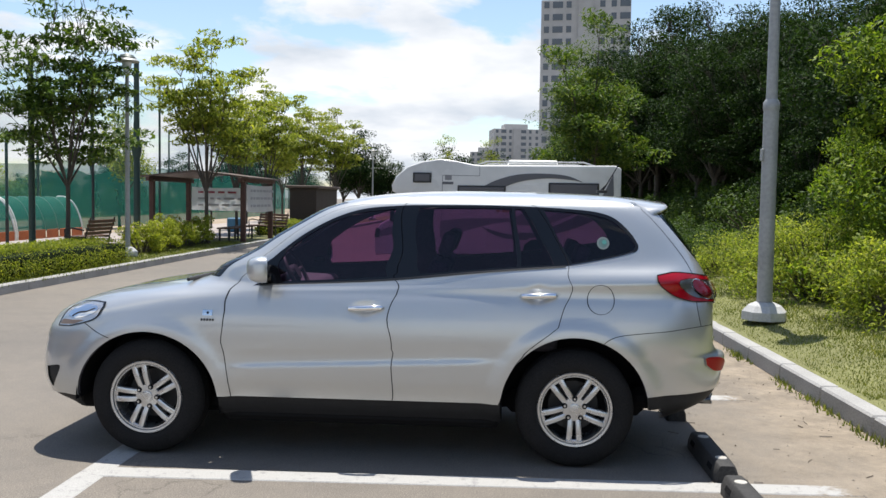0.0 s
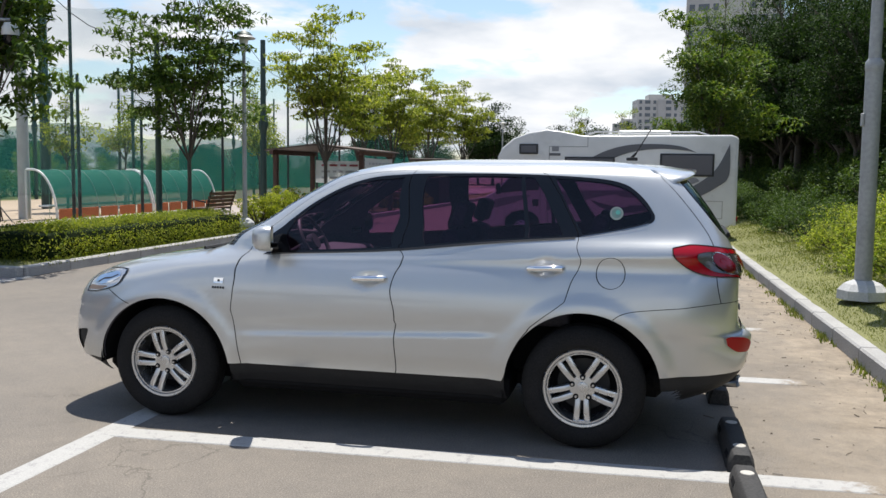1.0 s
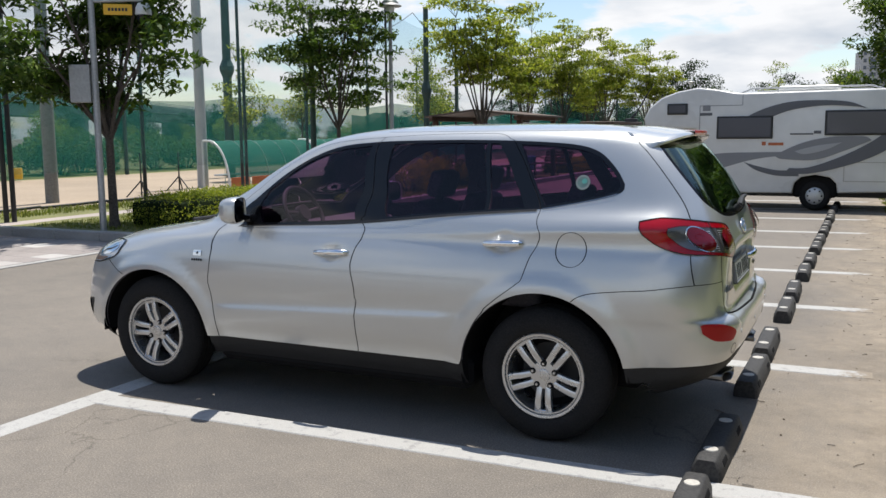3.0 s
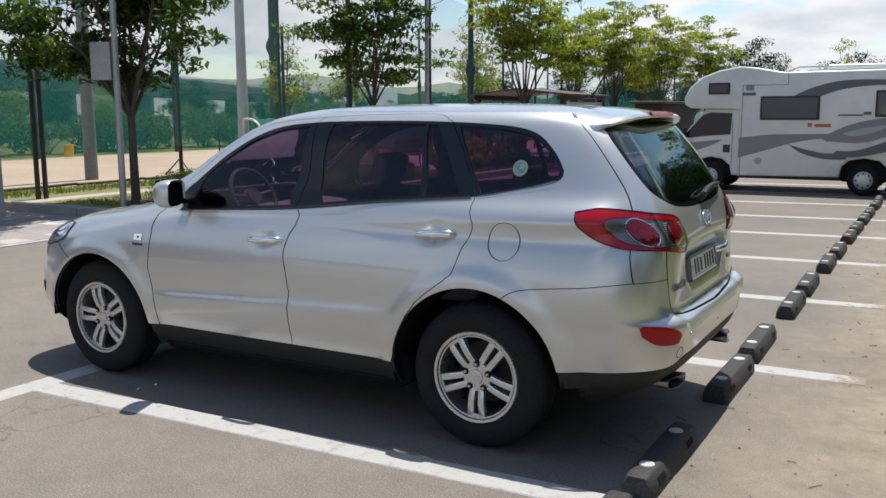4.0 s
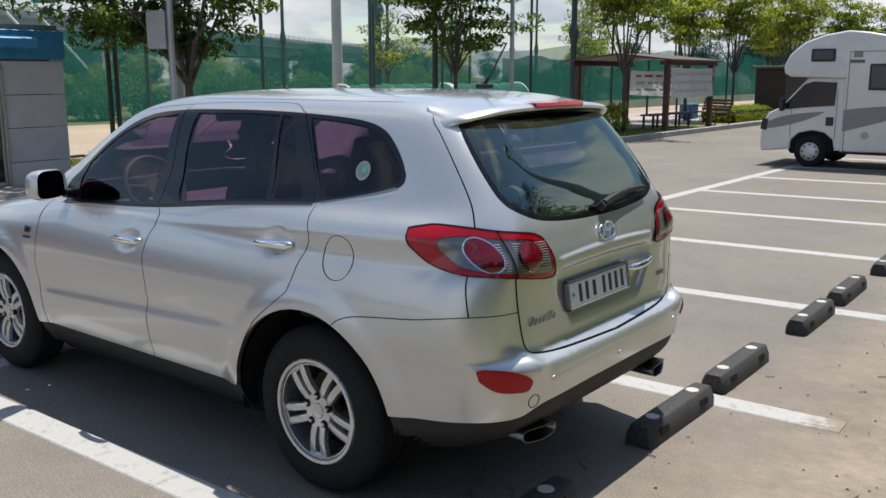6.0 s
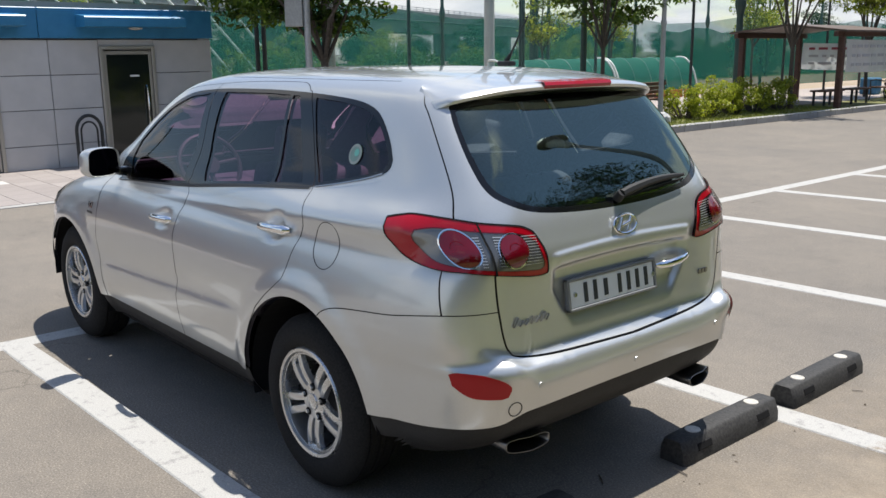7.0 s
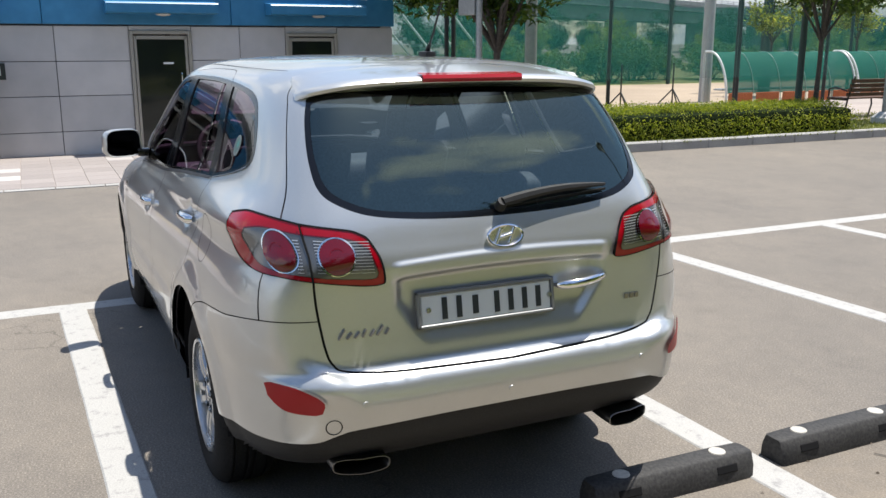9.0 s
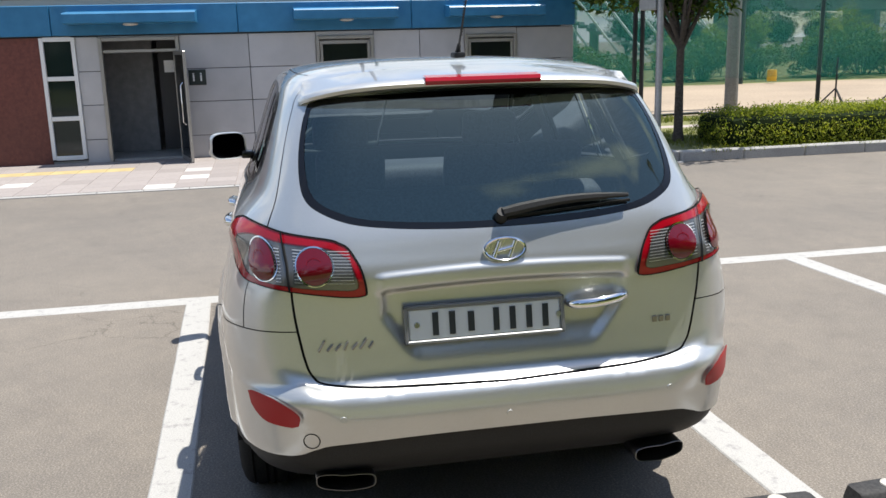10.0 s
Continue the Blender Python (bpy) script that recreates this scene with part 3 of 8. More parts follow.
windscreen = line(sides((0.42, 1.13), (0.50, 1.21), (0.655, 1.30), (0.80, 1.40), (0.968, 1.50), (1.11, 1.58), (1.235, 1.62)), 6)
windscreen = windscreen + [(SLEN - 0.002, at_side(1.235, 1.625)[1] + 0.02), (SLEN - 0.002, at_side(0.42, 1.135)[1])]
seam_a = sides((0.545, .395), (.530, .50), (.503, .67), (.497, .88), (.502, 1.00), (.525, 1.067), (.575, 1.122), (.64, 1.19), (.73, 1.285), (.84, 1.375), (1.0, 1.488), (1.175, 1.574), (1.35, 1.612), (1.625, 1.634))
seam_b = sides((1.625, 1.634), (1.60, 1.40), (1.578, 1.20), (1.568, 1.14), (1.552, 1.0), (1.555, .785), (1.560, .61), (1.566, .395))
seam_top = sides((1.625, 1.634), (1.92, 1.648), (2.27, 1.652), (2.37, 1.645), (2.425, 1.62))
seam_c = sides((2.425, 1.62), (2.452, 1.605), (2.525, 1.495), (2.603, 1.352), (2.648, 1.245), (2.656, 1.14), (2.628, 1.013), (2.590, .90), (2.555, .855), (2.443, .770), (2.334, .655), (2.262, .51), (2.225, .395))
front_door = line(seam_a) + line(seam_b)
rear_door = line(seam_b)[::-1] + line(seam_top) + line(seam_c)
gate_upper = sides((3.082, 1.640), (3.125, 1.595), (3.170, 1.552), (3.232, 1.483), (3.325, 1.367), (3.388, 1.275), (3.422, 1.203))
gate_lower = rears((.690, 1.195), (.683, 1.11), (.678, 1.03), (.667, .90), (.650, .807), (.630, .754), (.583, .724), (.40, .708), (0, .700))
tailgate = line(gate_upper) + line(gate_lower) + [(0.0, at_rear(0, .700)[1]), (0.0, at_rear(0, 1.640)[1])]
bump_seam = sides((2.862, .788), (2.90, .815), (2.965, .836), (3.10, .853), (3.25, .867), (3.36, .883)) + rears((.825, .896), (.667, .899))
low_line = rears((0, .549), (.304, .548), (.56, .540), (.63, .526), (.69, .502), (.758, .492), (.83, .484)) + sides((3.37, .477), (3.203, .468), (2.90, .445))
bumper = line(bump_seam) + line(rears((.667, .895), (.650, .807), (.630, .754), (.583, .724), (.40, .708), (0, .700))) + line(low_line)
arch_f = [at_side(0.462 * math.cos(a), 0.36 + 0.430 * math.sin(a)) for a in np.linspace(-0.32, math.pi + 0.32, 50)]
arch_r = [at_side(2.69 + 0.455 * math.cos(a), 0.37 + 0.45 * math.sin(a)) for a in np.linspace(-0.33, math.pi + 0.33, 50)]
cladding = ([(0.0, 0.0)] + line(low_line) + line(sides((2.9, .42), (2.2, .415), (1.4, .405), (.5, .395), (.30, .39)), 4)
            + line(sides((-.40, .372), (-.55, .362), (-.70, .350)), 3) + [(SLEN, at_side(-.8, .31)[1]), (SLEN, 0.0)])
tail_lamp = line(sides((3.185, 1.186), (3.25, 1.200)) + rears((.80, 1.207), (.74, 1.205), (.684, 1.197), (.57, 1.181), (.525, 1.168), (.489, 1.140), (.460, 1.083), (.448, 1.021), (.462, 1.005), (.52, 1.006), (.593, 1.017), (.678, 1.030), (.762, 1.040)) + sides((3.43, 1.043), (3.35, 1.055), (3.279, 1.078), (3.215, 1.118), (3.188, 1.152)), 5)
head_lamp = line(sides((-.628, .795), (-.615, .84), (-.592, .885), (-.555, .922)), 4) + line(sides((-.50, .943), (-.40, .953), (-.312, .952)), 4) + line(sides((-.305, .930), (-.325, .885), (-.36, .852), (-.43, .827), (-.53, .802)), 4)
vent = line(sides((-.715, .525), (-.66, .540), (-.598, .543), (-.622, .475), (-.675, .395), (-.700, .43)), 3)
fuel = ring_side(2.842, 1.043, 0.082)
front_seam = sides((-.42, .825), (-.33, .775), (-.24, .742))
gaps = [strip(line(q), 0.0045) for q in (seam_a, seam_b, seam_top, seam_c, bump_seam, front_seam)] + [strip(line(gate_upper), 0.0065), strip(line(gate_lower), 0.0065), strip(closed(fuel), 0.0045)]
gaps.append(strip(line(sides((1.62, 1.664), (2.2, 1.665), (2.92, 1.664))), 0.005))
gaps.append(strip(line(rears((.834, .896), (.806, 1.045))), 0.005))

# ---- one triangulation, sorted into parts
gx = np.concatenate((np.arange(0, 1.3, 0.022), np.arange(1.3, SLEN + 0.001, 0.034)))
gy = np.arange(0, VROW[-1] + 1e-6, 0.03)
gx[-1] = SLEN
GX, GY = np.meshgrid(gx, np.append(gy, VROW[-1]))
frame_box = [(0, 0), (SLEN, 0), (SLEN, VROW[-1]), (0, VROW[-1])]
cut = [dlo, glass_front, glass_rear, glass_small, glass_quarter, rear_glass + [(0.0, rear_glass[-1][1])], windscreen, front_door, rear_door, tailgate, bumper, arch_f, arch_r, cladding, tail_lamp, head_lamp, vent, *gaps]
# closer points where the tail and the door ledge bend sharply
FX, FY = np.meshgrid(np.arange(0.004, at_rear(.46, .95)[0], 0.0085), np.arange(at_rear(0, .74)[1], at_rear(0, 1.12)[1], 0.0095))
LX, LY = np.meshgrid(np.arange(at_side(2.36, .6)[0], at_side(.38, .6)[0], 0.03), np.arange(at_side(1.4, .55)[1], at_side(1.4, .73)[1], 0.009))
CX, CY = np.meshgrid(np.arange(at_rear(.48, .70)[0], at_rear(.88, .70)[0], 0.009), np.arange(at_rear(0, .58)[1], at_rear(0, .82)[1], 0.0095))
pts = np.concatenate([np.stack((a.ravel(), b.ravel()), axis=1) for a, b in ((GX, GY), (FX, FY), (LX, LY), (CX, CY))])
UV, TRIS = triangulated([frame_box] + cut, pts, 0.026)
mid = UV[TRIS].mean(axis=1)
ok = (mid[:, 0] > 0) & (mid[:, 0] < SLEN) & (mid[:, 1] > 0) & (mid[:, 1] < VROW[-1])
TRIS, mid = TRIS[ok], mid[ok]
owner = np.array(["body"] * len(TRIS), dtype=object)


def claim(poly, name, only=None):
    hit = inside(poly, mid[:, 0], mid[:, 1])
    if only is not None:
        hit &= np.isin(owner, only)
    owner[hit] = name


claim(tailgate, "tailgate")
claim(bumper, "rear_bumper")
claim(cladding, "cladding")
low_at = chart(mid[:, 0], mid[:, 1])[0]
owner[(owner == "cladding") & (low_at[:, 0] > 2.69) & (low_at[:, 0] < 3.25) & (low_at[:, 2] < .365)] = "none"
claim(front_door, "front_door")
claim(rear_door, "rear_door")
claim(dlo, "pillar_trim")
claim(glass_front, "front_door_window"); claim(glass_rear, "rear_door_window"); claim(glass_small, "rear_door_pane"); claim(glass_quarter, "quarter_window")
claim(rear_glass + [(0.0, rear_glass[-1][1]), (0.0, rear_glass[0][1])], "rear_window")
claim(windscreen, "windscreen")
for g in gaps:
    claim(g, "gap", ["body", "tailgate", "rear_bumper", "front_door", "rear_door", "pillar_trim"])
claim(arch_f, "none"); claim(arch_r, "none")
claim(tail_lamp, "lamp"); claim(head_lamp, "headlamp"); claim(vent, "vent")


def of(name):
    return TRIS[owner == name]


shell("body", UV, of("body"), SILVER, car, 2)
shell("panel_gap", UV, of("gap"), GAP, car, 2, -0.006, "dark shut lines between the panels")
gate = shell("tailgate", UV, of("tailgate"), SILVER, car, 2, 0, "silver tailgate with a plate recess")
bump_ob = shell("rear_bumper", UV, of("rear_bumper"), SILVER, car, 2, 0, "silver rear bumper")
for lo_s, hi_s, nm in ((-1, at_side(2.69, .36)[0], "rear_lip"), (at_side(2.69, .36)[0], at_side(-.03, .36)[0], "sill"), (at_side(-.03, .36)[0], 99, "front_lip")):
    here = (owner == "cladding") & (mid[:, 0] > lo_s) & (mid[:, 0] <= hi_s)
    if nm != "sill":
        shell(nm, UV, TRIS[here], BLACK, car, 2, -0.012, "black plastic lower bumper edge")
    else:
        for far in (0, 1):
            shell(nm, UV, TRIS[here], BLACK, car, far, -0.012, "black plastic sill")
doors = {}
for far in (0, 1):
    for nm, glasses in (("front_door", ("front_door_window",)), ("rear_door", ("rear_door_window", "rear_door_pane"))):
        d = shell(nm, UV, of(nm), SILVER, car, far)
        doors[nm, far] = d
        for g in glasses:
            shell("window", UV, of(g), SIDEGLASS, d, far, -0.004, "violet tinted glass").visible_shadow = False
    shell("pillar_trim", UV, of("pillar_trim"), GLOSSBLACK, car, far, 0.001, "gloss black pillar covers")
    shell("quarter_window", UV, of("quarter_window"), SIDEGLASS, car, far, -0.003, "violet tinted fixed glass").visible_shadow = False
rw = shell("rear_window", UV, of("rear_window"), REARGLASS, gate, 2, -0.003, "dark tinted curved glass")
rw.visible_shadow = False
ws = shell("windscreen", UV, of("windscreen"), FRONTGLASS, car, 2, -0.003, "curved windscreen")
ws.visible_shadow = False
# inside of the shell, so that the cabin is closed and dark
inner = np.isin(owner, ["body", "tailgate", "rear_bumper", "front_door", "rear_door", "pillar_trim", "gap", "lamp", "headlamp", "vent"])
shell("inner_lining", UV, TRIS[inner], UPHOLSTERY, car, 2, -0.022, "dark cabin lining")

LAMPRING = plain("dull_chrome", (0.36, 0.36, 0.36), 0.25, 1.0)
LENSRIB = plain("pale_lens_rib", (0.62, 0.62, 0.62), 0.3, 0.5)
# ---- black print round the tailgate glass, belt mouldings
rg = np.array(rear_glass)
edge_in = rg.copy()
cen = np.array([0.0, (rg[0, 1] + rg[-1, 1]) / 2])
edge_in[:, 1] = cen[1] + (rg[:, 1] - cen[1]) * 0.90
edge_in[:, 0] = rg[:, 0] * 0.962
patch("glass_border", [tuple(q) for q in rg] + [tuple(q) for q in edge_in[::-1]], GLOSSBLACK, rw, 2, -0.0015, "black printed glass edge", 0.02)
for far in (0, 1):
    patch("belt_moulding", strip(line(sides(*[(x, belt(x) - 0.004) for x in (0.70, 0.9, 1.21, 1.57, 2.09, 2.63)])), 0.016), DARKMETAL, car, far, 0.004, "dark moulding under the windows", 0.03)
    patch("belt_moulding", strip(line(sides((2.66, belt(2.66) - 0.003), (2.83, 1.280), (2.98, 1.314), (3.05, 1.335))), 0.007), LAMPRING, car, far, 0.004, "", 0.03)

# ---- tail lamps
REFLECTRED = Mat("red_reflector").set(Base_Color=(0.36, 0.006, 0.010, 1), Roughness=0.4, Specular_IOR_Level=0.3, Coat_Weight=0.12, Coat_Roughness=0.1).m
for far in (0, 1):
    lamp = patch("tail_lamp", tail_lamp, REDLENS, car, far, 0.010, "red and clear tail lamp with two round lights", 0.016)
    ins = line(sides((3.322, 1.156)) + rears((.777, 1.173), (.694, 1.168), (.564, 1.153), (.515, 1.130), (.493, 1.107), (.475, 1.033), (.57, 1.034), (.677, 1.045), (.759, 1.054)) + sides((3.410, 1.070), (3.336, 1.113), (3.316, 1.14)), 5)
    patch("clear_insert", ins, CLEARLENS, lamp, far, 0.0125, "clear ribbed lens", 0.015)
    patch("lamp_edge", strip(tail_lamp + [tail_lamp[0]], 0.006), GAP, lamp, far, 0.0115, "dark gap round the lamp", 0.02)
    patch("insert_edge", strip(ins + [ins[0]], 0.004), REDDEEP, lamp, far, 0.0140, "deep red inner edge", 0.02)
    for a in np.linspace(1.052, 1.144, 11):
        patch("lens_rib", strip(line(rears((.495 + (1.144 - a) * -.12, a - .003), (.545, a), (.662, a + .006)), 3), 0.0028), LENSRIB, lamp, far, 0.0145, "", 0.02)
        patch("lens_rib", strip(line(rears((.700, a + .006), (.715, a + .006)), 3), 0.0028), LENSRIB, lamp, far, 0.0145, "", 0.02)
    for y, z, r, wd in ((.752, 1.113, .056, 1.10), (.601, 1.102, .0525, 1.0)):
        patch("lamp_bezel", strip(closed(ring_rear(y, z, r + 0.004, 28, wd)), 0.0045), CHROME, lamp, far, 0.0165, "thin chrome ring", 0.012)
        patch("round_light", ring_rear(y, z, r, 28, wd), REDDEEP, lamp, far, 0.015, "deep red round light", 0.010, dome=0.014)
        patch("light_ring", strip(closed(ring_rear(y, z, r * .42, 24, wd)), 0.003), REDMID, lamp, far, 0.0275, "faint red inner ring", 0.012)
    patch("lamp_divide", strip(line(rears((.690, 1.199), (.682, 1.11), (.678, 1.029)), 4), 0.006), GAP, lamp, far, 0.0165, "dark split between lamp halves", 0.02)
    refl = line(sides((3.492, .694)) + rears((.81, .700), (.75, .691), (.70, .672), (.676, .652)), 3) + line(rears((.674, .640), (.680, .614)), 2) + line(rears((.70, .607), (.77, .612)) + sides((3.535, .628), (3.502, .655)), 3)
    patch("reflector_rim", strip(refl + [refl[0]], 0.007), SILVER, bump_ob, far, 0.008, "silver rim of the reflector", 0.012)
    patch("bumper_reflector", refl, REFLECTRED, bump_ob, far, 0.010, "red reflector", 0.012)
    hl = patch("head_lamp", head_lamp, HEADLENS, car, far, 0.004, "clear headlamp with a dark housing", 0.018)
    patch("headlamp_edge", strip(head_lamp + [head_lamp[0]], 0.008), GLOSSBLACK, hl, far, 0.0055, "dark lamp edge", 0.02)
    patch("lamp_bowl", line(sides((-.560, .862), (-.530, .905), (-.450, .930), (-.365, .930), (-.345, .905), (-.40, .872), (-.49, .850)), 4), CHROME, hl, far, 0.0058, "bright reflector bowl", 0.014)
    patch("bowl_shade", strip(line(sides((-.525, .858), (-.48, .884), (-.42, .893), (-.365, .915)), 4), 0.012), DARKMETAL, hl, far, 0.0072, "dark streak between the reflector bowls", 0.012)
    patch("turn_signal", line(sides((-.612, .806), (-.597, .836), (-.52, .838), (-.43, .842), (-.50, .815)), 3), plain("amber_tinted_lens", (0.24, 0.17, 0.13), 0.2, 0.3), hl, far, 0.0058, "dull amber turn signal", 0.014)
    patch("front_vent", vent, BLACK, car, far, -0.01, "black bumper vent", 0.02)

# ---- badges, fuel flap ring, sticker: plain shapes
badge = patch("wing_badge", line(sides((.365, .935), (.365, .90), (.43, .90), (.43, .935)), 1), CHROME, car, 0, 0.004, "small bright badge", 0.01)
patch("badge_mark", ring_side(.398, .918, 0.008, 10), GLOSSBLACK, badge, 0, 0.006, "", 0.01)
for k in range(5):
    patch("badge_bar", line(sides((.355 + .018 * k, .882), (.355 + .018 * k, .868), (.368 + .018 * k, .868), (.368 + .018 * k, .882)), 1), DARKMETAL, badge, 0, 0.004, "", 0.01)
STICKER = plain("pale_mint_sticker", (0.17, 0.27, 0.245), 0.4)
WHITEPLASTIC = plain("white_plastic", (0.72, 0.73, 0.72), 0.4)
st = patch("window_sticker", ring_side(2.862, 1.392, 0.039, 22), STICKER, car, 0, 0.001, "round mint and white sticker on the glass", 0.012)
patch("sticker_ring", strip(closed(ring_side(2.862, 1.392, 0.033, 22)), 0.010), plain("dull_white_print", (0.28, 0.31, 0.30), 0.4), st, 0, 0.0025, "", 0.012)
patch("sticker_mark", ring_side(2.870, 1.398, 0.014, 12), plain("green_print", (0.12, 0.42, 0.36), 0.4), st, 0, 0.0025, "", 0.012)

# ---- wheels
def make_wheel():
    w = empty("wheel")
    bm = bmesh.new()
    prof = [(0.232, .02), (0.245, .006), (0.268, .000), (0.300, .002), (0.330, .012), (0.352, .028), (0.362, .046)]
    prof += [(0.3645, .052), (0.3580, .054), (0.3580, .060), (0.3655, .062), (0.3665, .100), (0.3590, .102), (0.3590, .110), (0.3665, .112)]
    half = prof + [(0.3665, .120)]
    prof = half + [(r, 0.24 - h) for r, h in prof[::-1]]
    revolve(bm, prof, 64)
    part("tyre", bm, RUBBER, w, "black tyre with tread grooves", True)
    bm = bmesh.new()
    revolve(bm, [(0.232, .026), (0.235, .016), (0.229, .007), (0.216, .009), (0.2135, .024), (0.211, .026), (0.2085, .018), (0.203, .018), (0.2015, .030), (0.200, .048), (0.198, .100), (0.203, .20)], 64)
    part("rim", bm, ALLOY, w, "bright alloy rim", True)
    bm = bmesh.new()
    revolve(bm, [(0.02, .150), (0.155, .150), (0.158, .146), (0.158, .158), (0.02, .158)], 40)
    part("brake_disc", bm, DARKMETAL, w, "dark steel brake disc", True)
    bm = bmesh.new()
    revolve(bm, [(0.204, .17), (0.02, .17)], 40)
    part("wheel_back", bm, GAP, w, "dark inner wheel", True)
    # five pairs of spokes
    for k in range(5):
        a0 = math.radians(90 + 72 * k)
        for side in (-1, 1):
            bm = bmesh.new()
            ring = []
            for t in np.linspace(0, 1, 7):
                r = 0.048 + t * 0.170
                off = side * (0.022 + 0.011 * t)
                half = 0.0185 + 0.002 * t
                out = 0.036 - 0.012 * math.sin(math.pi * min(t * 1.05, 1)) - 0.010 * t
                sec = [(-half, out + .024), (-half * 0.8, out + .003), (-half * .35, out), (half * .35, out), (half * 0.8, out + .003), (half, out + .024)]
                ring.append([bm.verts.new((math.cos(a0) * r - math.sin(a0) * (off + q), h, math.sin(a0) * r + math.cos(a0) * (off + q))) for q, h in sec])
            for a, b in zip(ring, ring[1:]):
                for i in range(5):
                    bm.faces.new((a[i], b[i], b[i + 1], a[i + 1]))
            bmesh.ops.recalc_face_normals(bm, faces=bm.faces)
            part("spoke", bm, ALLOY, w, "", True)
        bm = bmesh.new()
        a = a0 + math.radians(36)
        rod(bm, (math.cos(a) * .064, .0275, math.sin(a) * .064), (math.cos(a) * .064, .045, math.sin(a) * .064), .0165, .0165, 14)
        part("nut_well", bm, GAP, w, "dark well round a wheel nut")
        bm = bmesh.new()
        rod(bm, (math.cos(a) * .064, .019, math.sin(a) * .064), (math.cos(a) * .064, .028, math.sin(a) * .064), .0075, .009, 6)
        part("wheel_nut", bm, ALLOY, w, "bright wheel nut")
        bm = bmesh.new()
        turn_ = Matrix.Rotation(-a0, 4, "Y")
        box(bm, (.201, .031, 0), (.022, .012, .050), .004, turn_)
        part("spoke_web", bm, ALLOY, w, "")
    bm = bmesh.new()
    revolve(bm, [(0.001, .022), (0.026, .022), (0.034, .024), (0.036, .029), (0.074, .032), (0.080, .050)], 30)
    part("hub_cap", bm, ALLOY, w, "round alloy hub", True)
    return w


wheel0 = make_wheel()


def wheel_at(x, y, turn, spin):
    """Sets a wheel's copy under the car as one part with its own pieces."""
    m = pose(x, y, 0.367, 0, 0, turn) @ pose(0, 0, 0, 0, spin, 0)
    tyre = None
    for o in wheel0.children:
        c = o.copy()
        scene.collection.objects.link(c)
        if tyre is None:
            c.name = "wheel"
            c.parent, tyre = car, c
            c.matrix_basis = m
            c["label"] = "wheel with a black tyre and five-spoke alloy rim"
        else:
            c.parent = tyre


wheel_at(-0.010, -0.010, 0, -15)
wheel_at(2.698, -0.010, 0, 36)
wheel_at(-0.010, 2 * YC + 0.010, 180, 20)
wheel_at(2.698, 2 * YC + 0.010, 180, 50)
for o in list(wheel0.children):
    bpy.data.objects.remove(o)
bpy.data.objects.remove(wheel0)

# ---- wheel housings, underbody, axle
for cx, r, a0, a1 in ((0.0, 0.47, -0.2, math.pi + 0.05), (2.69, 0.47, 0.03, math.pi + 0.2)):
    for far in (0, 1):
        bm = bmesh.new()
        y0, y1 = (0.004, 0.42) if not far else (2 * YC - 0.42, 2 * YC - 0.004)
        pts = [(cx + r * math.cos(a), 0.36 + r * 0.96 * math.sin(a)) for a in np.linspace(a0, a1, 30)]
        va = [bm.verts.new((x, y0, z)) for x, z in pts]
        vb = [bm.verts.new((x, y1, z)) for x, z in pts]
        for i in range(29):
            bm.faces.new((va[i], va[i + 1], vb[i + 1], vb[i]))
        bm.faces.new(vb if not far else va)
        part("wheel_housing", bm, GAP, car, "black wheel housing")
# besides the underbody, unseen pans added to stop light bouncing beneath the car
for nm, mid, size in (("underbody", (1.35, YC, 0.31), (1.80, 1.66, 0.20)), ("rear_floor", (2.72, YC, 0.34), (0.90, 1.24, 0.15)),
                      ("spare_wheel_well", (3.24, YC, 0.405), (0.36, 1.40, 0.13)), ("engine_guard", (-0.05, YC, 0.29), (1.10, 1.24, 0.15))):
    bm = bmesh.new()
    box(bm, mid, size, 0.045)
    part(nm, bm, GAP, car, "black underbody pan that keeps light from under the car")
for x in (0.0, 2.7):
    bm = bmesh.new()
    rod(bm, (x, .12, .36), (x, 2 * YC - .12, .36), .04)
    part("axle", bm, DARKMETAL, car, "dark axle")
bm = bmesh.new()
box(bm, (3.20, YC, 0.34), (0.28, 0.90, 0.13), 0.05)
part("silencer", bm, GAP, car, "dark silencer")

# ---- spoiler over the tailgate glass
bm = bmesh.new()
rings = []
for y in np.linspace(-0.588, 0.588, 65):
    q = abs(y) / 0.588
    tip = 3.335 - 0.030 * q ** 2 - 0.050 * q ** 6 - 0.065 * q ** 22
    zt = 1.650 - 0.020 * q ** 2 - 0.026 * q ** 6 - 0.014 * q ** 22
    end = step01((q - 0.86) / 0.14)
    base = 3.00 + 0.075 * q ** 8
    zb = 1.690 - 0.042 * q ** 2.4
    low = 1.598 - .030 * q ** 2 - .004 * end
    sec = [(base, zb), (base + .4 * (tip - .05 - base), zb + .35 * (zt - zb) + .008 * (1 - end)), (tip - .05, zt + .008 - .004 * q ** 8), (tip - .012, zt + .003), (tip, zt - .008), (tip - .006, zt - .020),
           (tip - .05, zt - .030), (min(3.20 - .05 * q ** 2, tip - .06), low), (base + .03 + .02 * end, low - .004), (base - .02, zb - .05)]
    rings.append([bm.verts.new((x, YC + y * (1 + end * (0, .01, .03, .035, .035, .04, .055, .07, .075, .02)[k]), z)) for k, (x, z) in enumerate(sec)])
for a, b in zip(rings, rings[1:]):
    for i in range(len(a)):
        j = (i + 1) % len(a)
        bm.faces.new((a[i], a[j], b[j], b[i]))
bm.faces.new(rings[0]); bm.faces.new(rings[-1][::-1])
bmesh.ops.recalc_face_normals(bm, faces=bm.faces)
